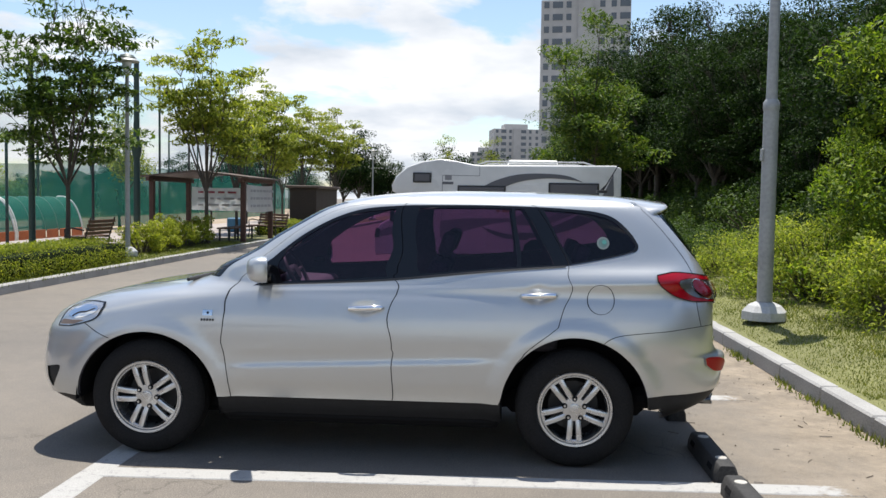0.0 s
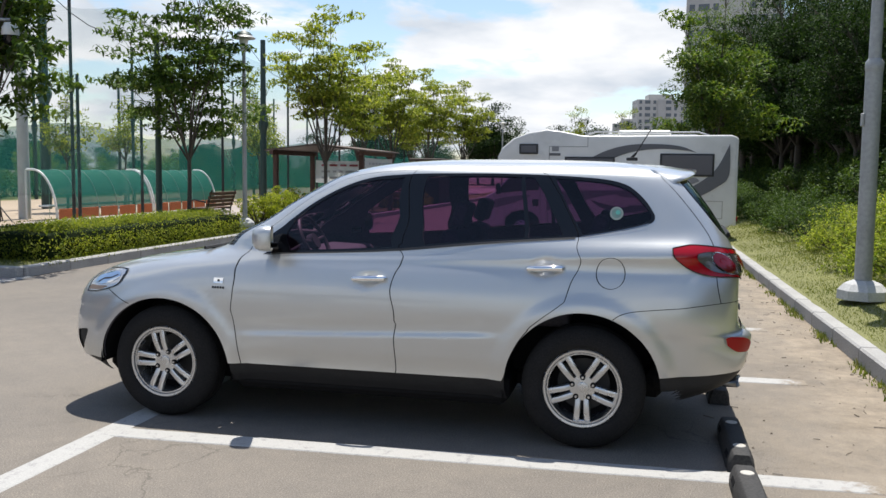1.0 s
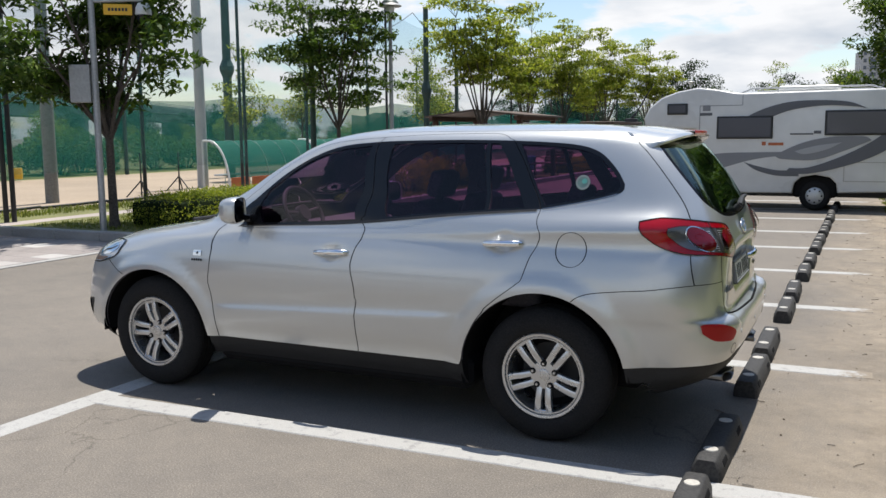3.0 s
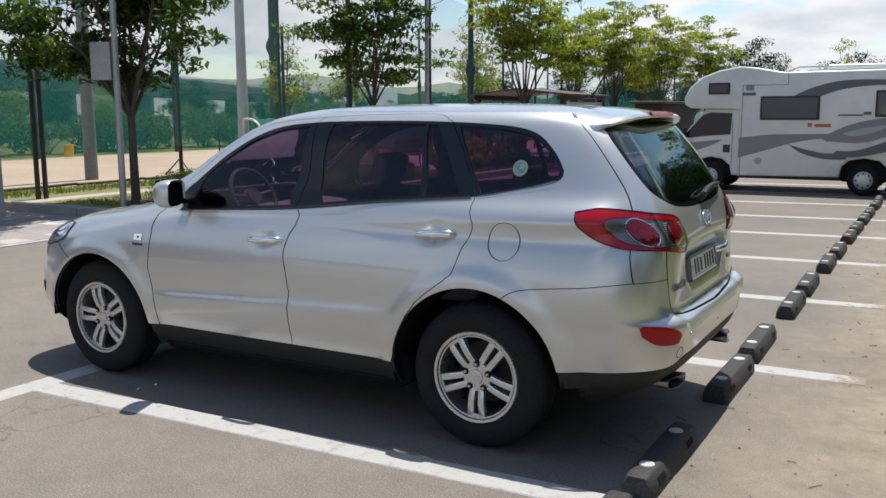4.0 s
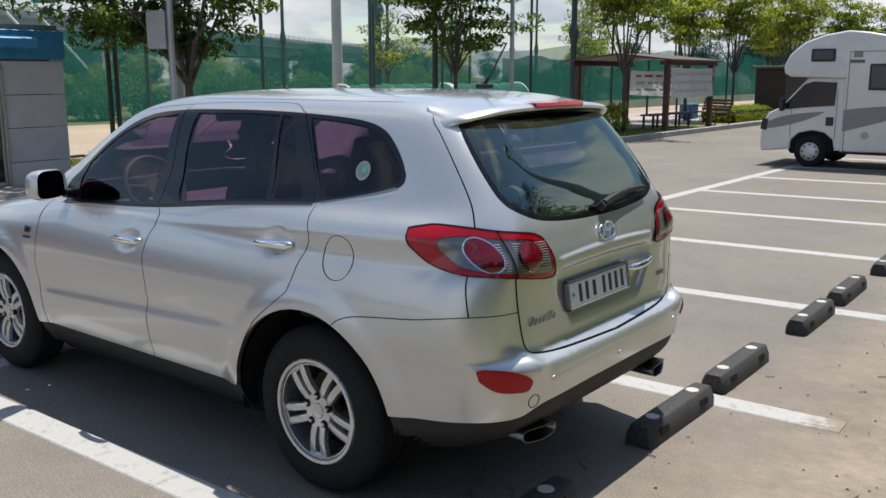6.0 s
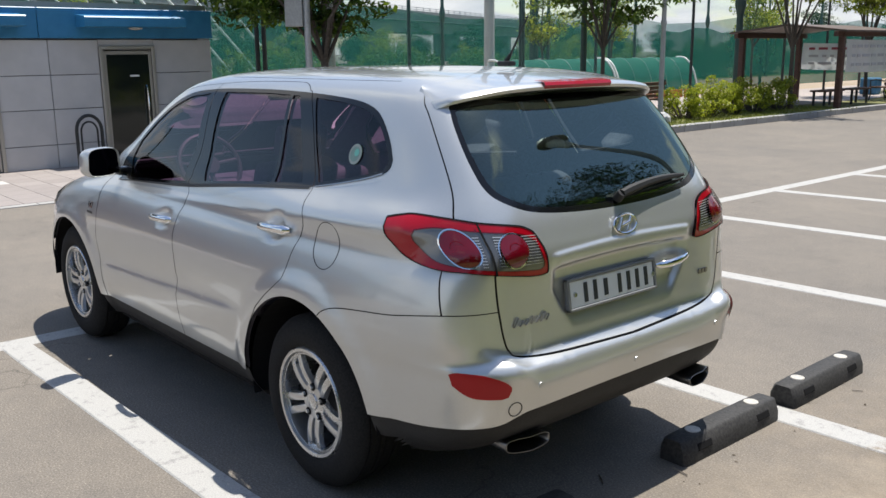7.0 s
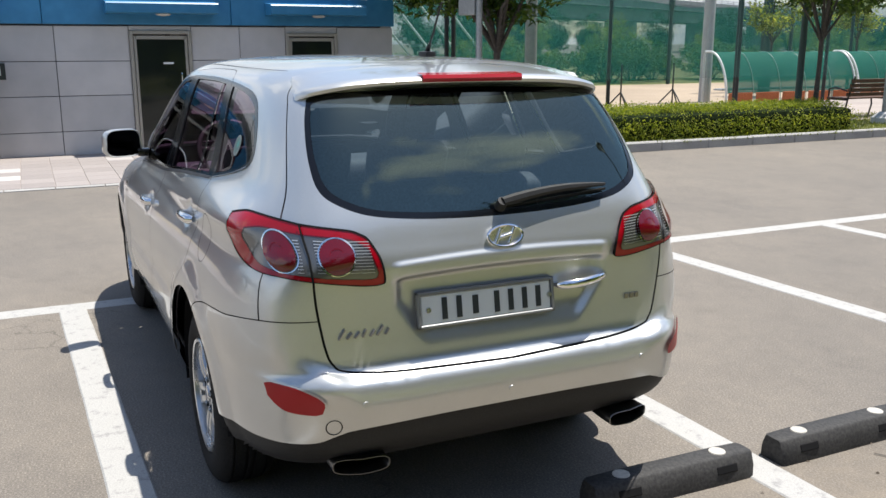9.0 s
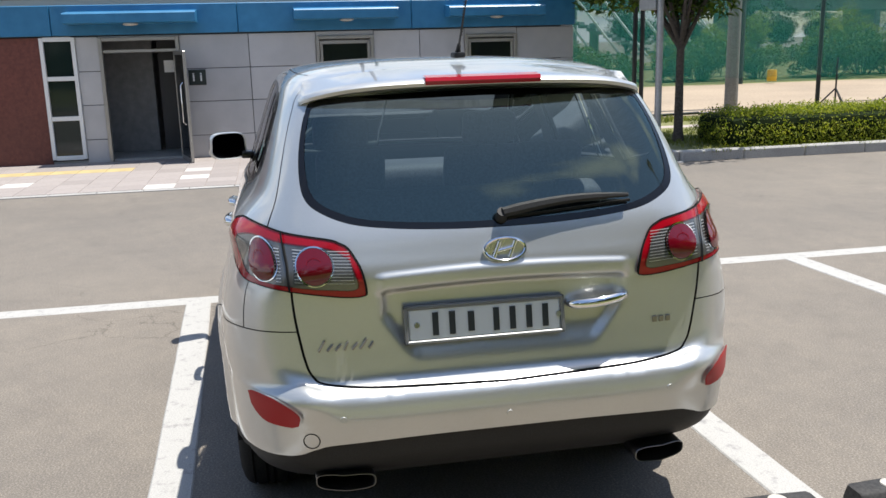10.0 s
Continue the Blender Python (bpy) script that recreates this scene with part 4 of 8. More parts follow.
part("spoiler", bm, SILVER, gate, "silver roof spoiler over the glass", True)
bm = bmesh.new()
for y0, y1 in ((-0.197, 0.197),):
    pts = [(YC + y, 3.337 - 0.030 * (abs(y) / .616) ** 2) for y in np.linspace(y0, y1, 15)]
    a = [[bm.verts.new((x - .055, y, 1.6625)), bm.verts.new((x - .004, y, 1.657)), bm.verts.new((x + .003, y, 1.645)), bm.verts.new((x - .004, y, 1.632))] for y, x in pts]
    for p, q in zip(a, a[1:]):
        for i in range(3):
            bm.faces.new((p[i], q[i], q[i + 1], p[i + 1]))
bmesh.ops.recalc_face_normals(bm, faces=bm.faces)
part("brake_light", bm, REDLENS, gate, "red high brake light in the spoiler", True)
bm = bmesh.new()
a = [[bm.verts.new((3.175 - .05 * (abs(y) / .6) ** 2, YC + y, 1.590 - .030 * (abs(y) / .6) ** 2)), bm.verts.new((3.295 - .06 * (abs(y) / .6) ** 2.2, YC + y, 1.612 - .04 * (abs(y) / .6) ** 2.6))] for y in np.linspace(-.55, .55, 25)]
for p, q in zip(a, a[1:]):
    bm.faces.new((p[0], q[0], q[1], p[1]))
part("spoiler_underside", bm, GLOSSBLACK, gate, "black underside of the spoiler", True)

# ---- aerial, wiper, emblem, plate, handle, pipes
bm = bmesh.new()
box(bm, (2.93, YC, 1.722), (0.075, 0.045, 0.022), 0.009, seg=2)
rod(bm, (2.925, YC, 1.725), (2.955, YC, 1.762), .012, .007)
rod(bm, (2.955, YC, 1.76), (3.045, YC + .01, 1.915), .0045, .003)
part("aerial", bm, BLACK, car, "black roof aerial", True)
bm = bmesh.new()
for q in range(12):
    t = q / 11
    box(bm, (2.975 + .065 * t, YC + .005, 1.795 + .113 * t), (.008, .008, .004))
part("aerial_coil", bm, BLACK, car)


def on_tail(y, z, lift):
    """A place on the tail, with the sign of y kept."""
    s, v = at_rear(abs(y), z)
    p, n = chart(np.array([s]), np.array([v]))
    sg = -1 if y < 0 else 1
    return Vector((p[0, 0] + n[0, 0] * lift, YC + sg * (p[0, 1] + n[0, 1] * lift), p[0, 2] + n[0, 2] * lift))


bm = bmesh.new()
a, b = (0.00, 1.222), (0.43, 1.252)
pts = [on_tail(a[0] + (b[0] - a[0]) * t, a[1] + (b[1] - a[1]) * t + .012 * math.sin(math.pi * t), 0.030) for t in np.linspace(0, 1, 9)]
tube(bm, pts, [.016, .018, .017, .016, .015, .014, .012, .010, .006])
rod(bm, on_tail(0.0, 1.212, 0.0), on_tail(0.0, 1.224, 0.034), .020, .018, 12)
part("rear_wiper", bm, BLACK, gate, "black rear wiper on the glass", True)
bm = bmesh.new()
pts = [on_tail(0.02 + .42 * t, 1.212 + .03 * t, 0.010) for t in np.linspace(0, 1, 9)]
tube(bm, pts, .005, 5)
part("wiper_blade", bm, RUBBER, gate)

EM = (0.0, 1.120)
emblem = None
bm = bmesh.new()
c = on_tail(*EM, 0.004)
ringp = [(c + Vector((0.006 - .16 * (.05 * math.sin(q)), .067 * math.cos(q), .036 * math.sin(q)))) for q in np.linspace(0, 2 * math.pi, 33)]
tube(bm, ringp, .0055, 8)
emblem = part("emblem", bm, CHROME, gate, "oval chrome emblem", True)
bm = bmesh.new()
n = 24
va = [bm.verts.new(c + Vector((0.002, .064 * math.cos(2 * math.pi * k / n), .034 * math.sin(2 * math.pi * k / n)))) for k in range(n)]
bm.faces.new(va)
part("emblem_field", bm, ALLOY, emblem)
bm = bmesh.new()
for dy in (-.026, .026):
    rod(bm, c + Vector((.006, dy - .010, -.026)), c + Vector((.003, dy + .010, .026)), .007, .007, 10)
rod(bm, c + Vector((.006, -.026, -.006)), c + Vector((.006, .026, .006)), .006, .006, 10)
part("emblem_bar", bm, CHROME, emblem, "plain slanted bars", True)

# number plate: its characters stand as plain bars
PLATEWHITE = plain("plate_white", (0.70, 0.71, 0.70), 0.35)
PLATEDARK = plain("plate_dark_print", (0.03, 0.035, 0.04), 0.4)
PY, PZ, PX = -0.068, 0.893, 3.582
tilt = pose(PX, YC + PY, PZ, 0, -9, 0)
bm = bmesh.new()
box(bm, (0, 0, 0), (.014, .506, .106), .006, tilt)
plate = part("number_plate", bm, PLATEWHITE, gate, "white number plate with dark bars")
bm = bmesh.new()
for q in ((0, 0, .056, .530, .012), (0, 0, -.056, .530, .012)):
    box(bm, (.002, q[1], q[2]), (.022, q[3], q[4]), .003, tilt)
for q in (-.259, .259):
    box(bm, (.002, q, 0), (.022, .012, .124), .003, tilt)
part("plate_frame", bm, plain("grey_plate_frame", (0.22, 0.225, 0.23), 0.45, 0.4), plate, "grey plate frame")
for y, w, h in ((-.165, .046, .074), (-.110, .046, .074), (-.048, .050, .064), (.035, .046, .074), (.090, .046, .074), (.145, .046, .074), (.200, .046, .074)):
    bm = bmesh.new()
    box(bm, (.0085, y, 0), (.004, w * .42, h), 0, tilt)
    part("bar", bm, PLATEDARK, plate)
for y in (-.225, .245):
    bm = bmesh.new()
    rod(bm, tilt @ Vector((.004, y, 0.0)), tilt @ Vector((.012, y, 0.0)), .011, .009, 10)
    part("plate_screw", bm, ALLOY, plate)

PIPESTEEL = plain("worn_steel", (0.19, 0.19, 0.19), 0.32, 1.0)
SCRIPT = plain("dull_chrome_script", (0.30, 0.28, 0.24), 0.35, 0.8)
# handle of the tailgate, model lettering as plain strokes
bm = bmesh.new()
pts = [Vector((3.566 + .045 * math.sin(math.pi * t) ** .5 - .004 * t, YC + .215 + .205 * t, .920 + .022 * t)) for t in np.linspace(0, 1, 13)]
tube(bm, pts, [.012] + [.0185] * 11 + [.012], 12)
part("tailgate_handle", bm, CHROME, gate, "chrome tailgate grip", True)
for k, (w, h) in enumerate(((.020, .034), (.017, .020), (.017, .020), (.012, .026), (.017, .020), (.022, .032), (.014, .020))):
    bm = bmesh.new()
    q0 = -.600 + .026 * k
    tube(bm, [on_tail(q0 - w * .3, .832, .006), on_tail(q0 + w * .2, .832 + h * .5, .007), on_tail(q0 + w * .7, .832 + h, .006)], .0038, 6)
    part("script_bar", bm, SCRIPT, gate, "", True)
for k in range(3):
    bm = bmesh.new()
    p = on_tail(.515 + .024 * k, .846, .004)
    box(bm, p, (.006, .015, .020), .001)
    part("trim_badge", bm, SCRIPT, gate)
for side in (-1, 1):
    bm = bmesh.new()
    p = Vector((3.575, YC + side * .543, .390 if side < 0 else .368))
    oval = lambda q: [(.096 * math.copysign(abs(math.cos(t)) ** .55, math.cos(t)) * q, .027 * math.copysign(abs(math.sin(t)) ** .6, math.sin(t)) * q) for t in np.linspace(0, 2 * math.pi, 32, endpoint=False)]
    rings = []
    for x, q in ((-.20, .86), (-.02, 1.0), (.035, 1.0), (.040, .96), (.030, .90), (-.15, .86)):
        rings.append([bm.verts.new(p + Vector((x - 0.35 * max(0, y * side) * (x > -.1), y, z))) for y, z in oval(q)])
    for a, b in zip(rings, rings[1:]):
        for i in range(32):
            bm.faces.new((a[i], a[(i + 1) % 32], b[(i + 1) % 32], b[i]))
    bmesh.ops.recalc_face_normals(bm, faces=bm.faces)
    pipe = part("exhaust_tip", bm, PIPESTEEL, car, "chrome oval exhaust tip", True)
    bm = bmesh.new()
    bm.faces.new([bm.verts.new(p + Vector((-.12, y, z))) for y, z in oval(.88)])
    part("pipe_mouth", bm, GAP, pipe)
    bm = bmesh.new()
    rim = [p + Vector((.038 - 0.35 * max(0, y * side), y, z)) for y, z in oval(.985)]
    tube(bm, rim + rim[:1], .0020, 6)
    part("pipe_rim", bm, PIPESTEEL, pipe, "bright rolled rim", True)
    # parking sensors and towing cap
    for y in ((.545,) if side > 0 else (.545, .01)):
        sz = .628 if y > .1 else .598
        q = on_tail(side * y, sz, .0)
        r = on_tail(side * y, sz, .003)
        bm = bmesh.new()
        rod(bm, q, r, .011, .010, 12)
        part("parking_sensor", bm, SILVER, bump_ob, "", True)
patch("tow_cap", strip(closed(ring_rear(.646, .557, .026, 20)), .003), GAP, bump_ob, 0, 0.001, "round towing eye cover", 0.012)

# ---- door handles and mirrors
for far in (0, 1):
    sg = -1 if not far else 1
    for nm, hx, hz in (("front_door", 1.392, .968), ("rear_door", 2.462, 1.065)):
        s, v = at_side(hx, hz)
        y = chart(np.array([s]), np.array([v]))[0][0, 1] + .012
        bm = bmesh.new()
        pts = [(hx + dx, YC + sg * (y + o), hz + dz) for dx, o, dz in ((-.110, .006, -.003), (-.096, .022, -.002), (-.05, .031, .0), (0, .034, .003), (.05, .031, .005), (.096, .022, .005), (.110, .006, .005))]
        tube(bm, pts, [.011, .018, .0185, .018, .0195, .020, .012], 14)
        part("door_handle", bm, CHROME, doors[nm, far], "chrome door handle", True)
    # mirror
    turned = pose(0.772, YC + sg * .955, 1.201, 0, 0, -sg * 19)

    def mirror_ring(x, q):
        return [turned @ Vector((x, .112 * q * math.copysign(abs(math.cos(t)) ** .55, math.cos(t)) * (1 if z < 0 else .96), .080 * q * math.copysign(abs(z) ** .55, z)))
                for t, z in [(t, math.sin(t)) for t in np.linspace(0, 2 * math.pi, 32, endpoint=False)]]
    bm = bmesh.new()
    rings = [[bm.verts.new(v) for v in mirror_ring(x, q)] for x, q in ((-.008, .90), (.002, .93), (.004, .97), (-.004, 1.0), (-.030, 1.02), (-.062, .97), (-.090, .84), (-.108, .60), (-.114, .30))]
    for a, b in zip(rings, rings[1:]):
        for i in range(32):
            bm.faces.new((a[i], a[(i + 1) % 32], b[(i + 1) % 32], b[i]))
    bm.faces.new(rings[-1])
    bmesh.ops.recalc_face_normals(bm, faces=bm.faces)
    mir = part("door_mirror", bm, SILVER, car, "silver door mirror", True)
    bm = bmesh.new()
    bm.faces.new([bm.verts.new(v) for v in mirror_ring(-.005, .915)])
    part("mirror_glass", bm, plain("mirror_glass", (0.030, 0.031, 0.038), 0.02, 1.0), mir, "dark mirror glass")
    bm = bmesh.new()
    box(bm, (0.748, YC + sg * .835, 1.145), (.085, .10, .045), .012, seg=2)
    part("mirror_foot", bm, GLOSSBLACK, mir, "black mirror foot", True)

# ---- cabin
bm = bmesh.new()
box(bm, (1.75, YC, .62), (2.9, .92, .06), .01)
box(bm, (1.35, YC, .62), (1.66, 1.62, .06), .01)
box(bm, (0.72, YC, .93), (0.42, 1.50, .24), .08, seg=3)
part("dashboard", bm, UPHOLSTERY, car, "dark dashboard and floor", True)
bm = bmesh.new()
cw = Vector((0.83, .545, 1.14))
tiltw = Matrix.Translation(cw) @ Matrix.Rotation(radians(-28), 4, "Y")
tube(bm, [tiltw @ Vector((0, .185 * math.cos(q), .185 * math.sin(q))) for q in np.linspace(0, 2 * math.pi, 37)], .015, 8)
for q in (0.1, math.pi - .1, -math.pi / 2):
    rod(bm, tiltw @ Vector((-.02, 0, 0)), tiltw @ Vector((0, .18 * math.cos(q), .18 * math.sin(q))), .016, .012, 8)
rod(bm, tiltw @ Vector((-.03, 0, 0)), tiltw @ Vector((.012, 0, 0)), .06, .055, 16)
rod(bm, tiltw @ Vector((-.25, 0, 0)), tiltw @ Vector((0, 0, 0)), .03, .03, 10)
part("steering_wheel", bm, plain("grey_leather", (0.045, 0.045, 0.05), 0.5), car, "grey leather steering wheel", True)


def seat(x, y, w, rear=False):
    bm = bmesh.new()
    box(bm, (x, y, .76), (.50, w, .16), .05, seg=3)
    back = pose(x + .24, y, .80, 0, 18, 0)
    up = .47 if not rear else .40
    box(bm, (0, 0, up / 2), (.13, w * .96, up), .05, back, 3)
    for hy in ((0,) if not rear else (-w * .3, w * .3)):
        box(bm, (.0, hy, up + .11), (.09, .27, .16), .035, back, 3)
        rod(bm, back @ Vector((0, hy - .05, up - .03)), back @ Vector((0, hy - .05, up + .07)), .006)
        rod(bm, back @ Vector((0, hy + .05, up - .03)), back @ Vector((0, hy + .05, up + .07)), .006)
    part("seat", bm, UPHOLSTERY, car, "dark upholstered seat with headrest", True)


seat(1.45, .53, .46)
seat(1.45, 1.28, .46)
seat(2.35, YC, 1.36, True)
bm = bmesh.new()
box(bm, (1.08, YC + .02, 1.545), (.04, .22, .07), .015)
rod(bm, (1.02, YC + .02, 1.60), (1.08, YC + .02, 1.56), .01)
part("inside_mirror", bm, GLOSSBLACK, car, "black inside mirror", True)
bm = bmesh.new()
for k in range(2):
    pts = [(0.20 + .10 * t, YC - .72 + .62 * t + .1 * k, 1.105 + .02 * t) for t in np.linspace(0, 1, 6)]
    tube(bm, pts, .012, 6)
part("windscreen_wiper", bm, BLACK, car, "black windscreen wipers", True)

# ---------------------------------------------------------------- ground
GRASS_SOIL = grained("grass_soil", (0.115, 0.125, 0.040), (0.235, 0.228, 0.088), 40, 0.95, 1.2, 0.4, 0.03)
CONCRETE = grained("kerb_concrete", (0.27, 0.265, 0.255), (0.42, 0.41, 0.39), 60, 0.85, 1.5, 0.3, 0.006)
PAVER = grained("pale_pink_paving", (0.30, 0.255, 0.23), (0.42, 0.365, 0.335), 50, 0.85, 0.8, 0.2, 0.004)
SAND = grained("field_sand", (0.29, 0.225, 0.16), (0.40, 0.32, 0.235), 14, 0.95, 0.3, 0.2, 0.01)

# one sheet to the horizon, its colour by use: asphalt of the car park
xs = [-900, -300, -100, -60, -30, -20, -14, -10, -6, -3, 0, 2, 4, 5, 8, 12, 20, 40, 100, 300, 900]
ys = [-900, -300, -100, -40, -20, -12, -8, -4, 0, 4, 8, 12, 18, 26, 40, 60, 100, 300, 900]
vs = [(x, y, 0.0) for y in ys for x in xs]
fs = [(j * len(xs) + i, j * len(xs) + i + 1, (j + 1) * len(xs) + i + 1, (j + 1) * len(xs) + i) for j in range(len(ys) - 1) for i in range(len(xs) - 1)]
tagged(raw("ground", vs, fs, ASPHALT), "grey asphalt car park with sand along the kerb", "ground", kind="structure")


def flat(name, x0, y0, x1, y1, z, mat, label, cat="ground", cell=1.0, rise=None):
    nx, ny = max(1, int((x1 - x0) / cell)), max(1, int((y1 - y0) / cell))
    v, f = [], []
    for j in range(ny + 1):
        for i in range(nx + 1):
            x, y = x0 + (x1 - x0) * i / nx, y0 + (y1 - y0) * j / ny
            v.append((x, y, z if rise is None else rise(x, y)))
    for j in range(ny):
        for i in range(nx):
            k = j * (nx + 1) + i
            f.append((k, k + 1, k + nx + 2, k + nx + 1))
    return tagged(raw(name, v, f, mat, smooth="all"), label, cat, kind="structure")


def bank(x, y):
    """The grass strip behind the kerb climbs towards the wood."""
    t = max(0.0, x - 5.08 + .018 * y)
    return 0.145 + 0.18 * min(t / 1.0, 1.0) + 0.06 * min(max(0.0, t - 1.2), 6.0) + 0.03 * noise.noise((x * 0.8, y * 0.8, 0))


slope_ob = flat("grass_bank", 5.05, -40, 60, 90, 0, GRASS_SOIL, "mown grass bank beside the car park", "grass", 0.6)
for v in slope_ob.data.vertices:
    v.co.x -= .018 * v.co.y
    v.co.z = bank(v.co.x, v.co.y)
flat("planting_bed", -9.4, 6.06, -5.80, 15.0, 0.12, GRASS_SOIL, "planted strip with grass inside the kerb", "grass", 0.5, lambda x, y: 0.12 + 0.015 * noise.noise((x, y, 2)))
flat("lawn_strip", -7.7, 15.0, -5.80, 70, 0.12, GRASS_SOIL, "grass strip inside the kerb", "grass", 0.6, lambda x, y: 0.12 + 0.015 * noise.noise((x, y, 2)))
flat("park_path", -13.0, 15.0, -7.7, 70, 0.125, PAVER, "pale paved path in the park", "pavement")
flat("dirt_strip", -13.0, -30, -11.0, 15.0, 0.004, GRASS_SOIL, "dry earth strip beside the field", "earth")
flat("park_path", -11.0, -30, -9.4, 15.0, 0.004, PAVER, "pale paved path beside the field", "pavement")
flat("apron", -9.4, -30, -5.80, 5.9, 0.004, PAVER, "pale pink paved apron in front of the building", "pavement")
flat("far_verge", -60, -30, -25.5, 110, 0.006, GRASS_SOIL, "rough grass beyond the far net", "grass", 4.0)
flat("sports_field", -25.5, -30, -13.0, 110, 0.006, SAND, "sandy sports field", "field", 4.0)

# painted bay lines
def stripe(x0, y0, x1, y1):
    n = max(2, int(max(abs(x1 - x0), abs(y1 - y0)) / 0.15))
    v, f = [], []
    dx, dy = x1 - x0, y1 - y0
    top = 0.004 if abs(dy) > abs(dx) else 0.006
    ln = math.hypot(dx, dy)
    ox, oy = -dy / ln * 0.084, dx / ln * 0.084
    for i in range(n + 1):
        t = i / n
        for s, w, z in ((1, 1.05, 0.0005), (1, 0.97, top), (-1, 0.97, top), (-1, 1.05, 0.0005)):
            j = w + 0.06 * noise.noise((x0 + dx * t * 3, y0 + dy * t * 3, s * 7))
            v.append((x0 + dx * t + ox * s * j, y0 + dy * t + oy * s * j, z))
    f = [(4 * i + k, 4 * i + k + 1, 4 * i + k + 5, 4 * i + k + 4) for i in range(n) for k in range(3)]
    tagged(raw("bay_line", v, f, LINE), "worn white painted bay line on asphalt", "road marking", "bay lines", "structure")


# where each bay line begins at the lane and where it ends towards the kerb
BAYS = [(-2.80, -2.66), (-.39, -.26), (2.03, 2.15), (4.29, 4.57), (6.57, 6.89), (8.74, 9.24), (10.92, 11.42), (13.28, 13.86), (15.6, 16.2), (17.9, 18.5)]
for y0, y1 in BAYS:
    stripe(-0.11, y0, 4.30, y1)
stripe(-0.20, -14, -0.10, 18.0)

# grit, bits of bark and twigs swept against the kerb
def swept_grit():
    R = random.Random(501)
    v, f = [], []
    for _ in range(900):
        y = R.uniform(-4.0, 17.0)
        x = 4.85 - .018 * y - 1.35 * R.random() ** 1.8
        k, r, a = len(v), R.uniform(.003, .011), R.uniform(0, 6.28)
        if R.random() < .16:
            # a twig: a thin bent bar
            ln, w = R.uniform(.03, .10), R.uniform(.0015, .003)
            for t in (-.5, 0, .5):
                bx, by = x + ln * t * math.cos(a) + .15 * ln * abs(t) * math.sin(a), y + ln * t * math.sin(a)
                v += [(bx - w * math.sin(a), by + w * math.cos(a), .004), (bx + w * math.sin(a), by - w * math.cos(a), .004), (bx, by, .004 + 2 * w)]
            for q in (k, k + 3):
                f += [(q, q + 3, q + 5, q + 2), (q + 1, q + 2, q + 5, q + 4)]
        else:
            n = 5
            v += [(x + r * R.uniform(.6, 1.1) * math.cos(a + 6.283 * i / n), y + r * R.uniform(.6, 1.1) * math.sin(a + 6.283 * i / n), .002) for i in range(n)]
            v.append((x, y, .002 + r * R.uniform(.3, .9)))
            f += [(k + i, k + (i + 1) % n, k + n) for i in range(n)]
    m = Mat("swept_grit")
    m.color(m.ramp(m.island(), (0.0, (0.045, 0.032, 0.022)), (0.5, (0.16, 0.13, 0.10)), (1.0, (0.36, 0.32, 0.27)))).set(Roughness=0.9)
    tagged(raw("swept_grit", v, f, m.m), "grit, bark and twigs swept along the kerb", "grit", kind="stuff")


swept_grit()

# kerb stones
KERB = bmesh.new()
box(KERB, (0, 0, 0), (0.17, 0.99, 0.17), 0.018)
kerb_mesh = bpy.data.meshes.new("kerb_stone")
KERB.to_mesh(kerb_mesh); KERB.free()
kerb_mesh.materials.append(CONCRETE)


def kerb(name, label, starts):
    e = tagged(empty(name), label, "kerb", kind="structure")
    for (x, y, turn) in starts:
        ob = new("kerb_stone", kerb_mesh)
        ob.parent = e
        ob.matrix_world = pose(x + random.uniform(-.004, .004), y, 0.07 + random.uniform(-.003, .003), 0, random.uniform(-.3, .3), turn + random.uniform(-.25, .25))


kerb("grass_kerb", "grey concrete kerb along the grass bank", [(5.0 - .018 * (-16.5 + k), -16.5 + k, 1.03) for k in range(58)])
kerb("park_kerb", "grey concrete kerb along the planted strip", [(-5.83, 6.56 + k, 0) for k in range(48)])
kerb("bed_kerb", "grey kerb at the end of the planted strip", [(-6.30 - k, 5.98, 90) for k in range(4)])

# ---------------------------------------------------------------- wheel stops
STOPBLACK = grained("recycled_black_rubber", (0.016, 0.016, 0.017), (0.05, 0.048, 0.046), 70, 0.75, 6, 0.4, 0.004)
CREAM = grained("faded_cream_reflector", (0.40, 0.375, 0.33), (0.54, 0.515, 0.46), 60, 0.5)


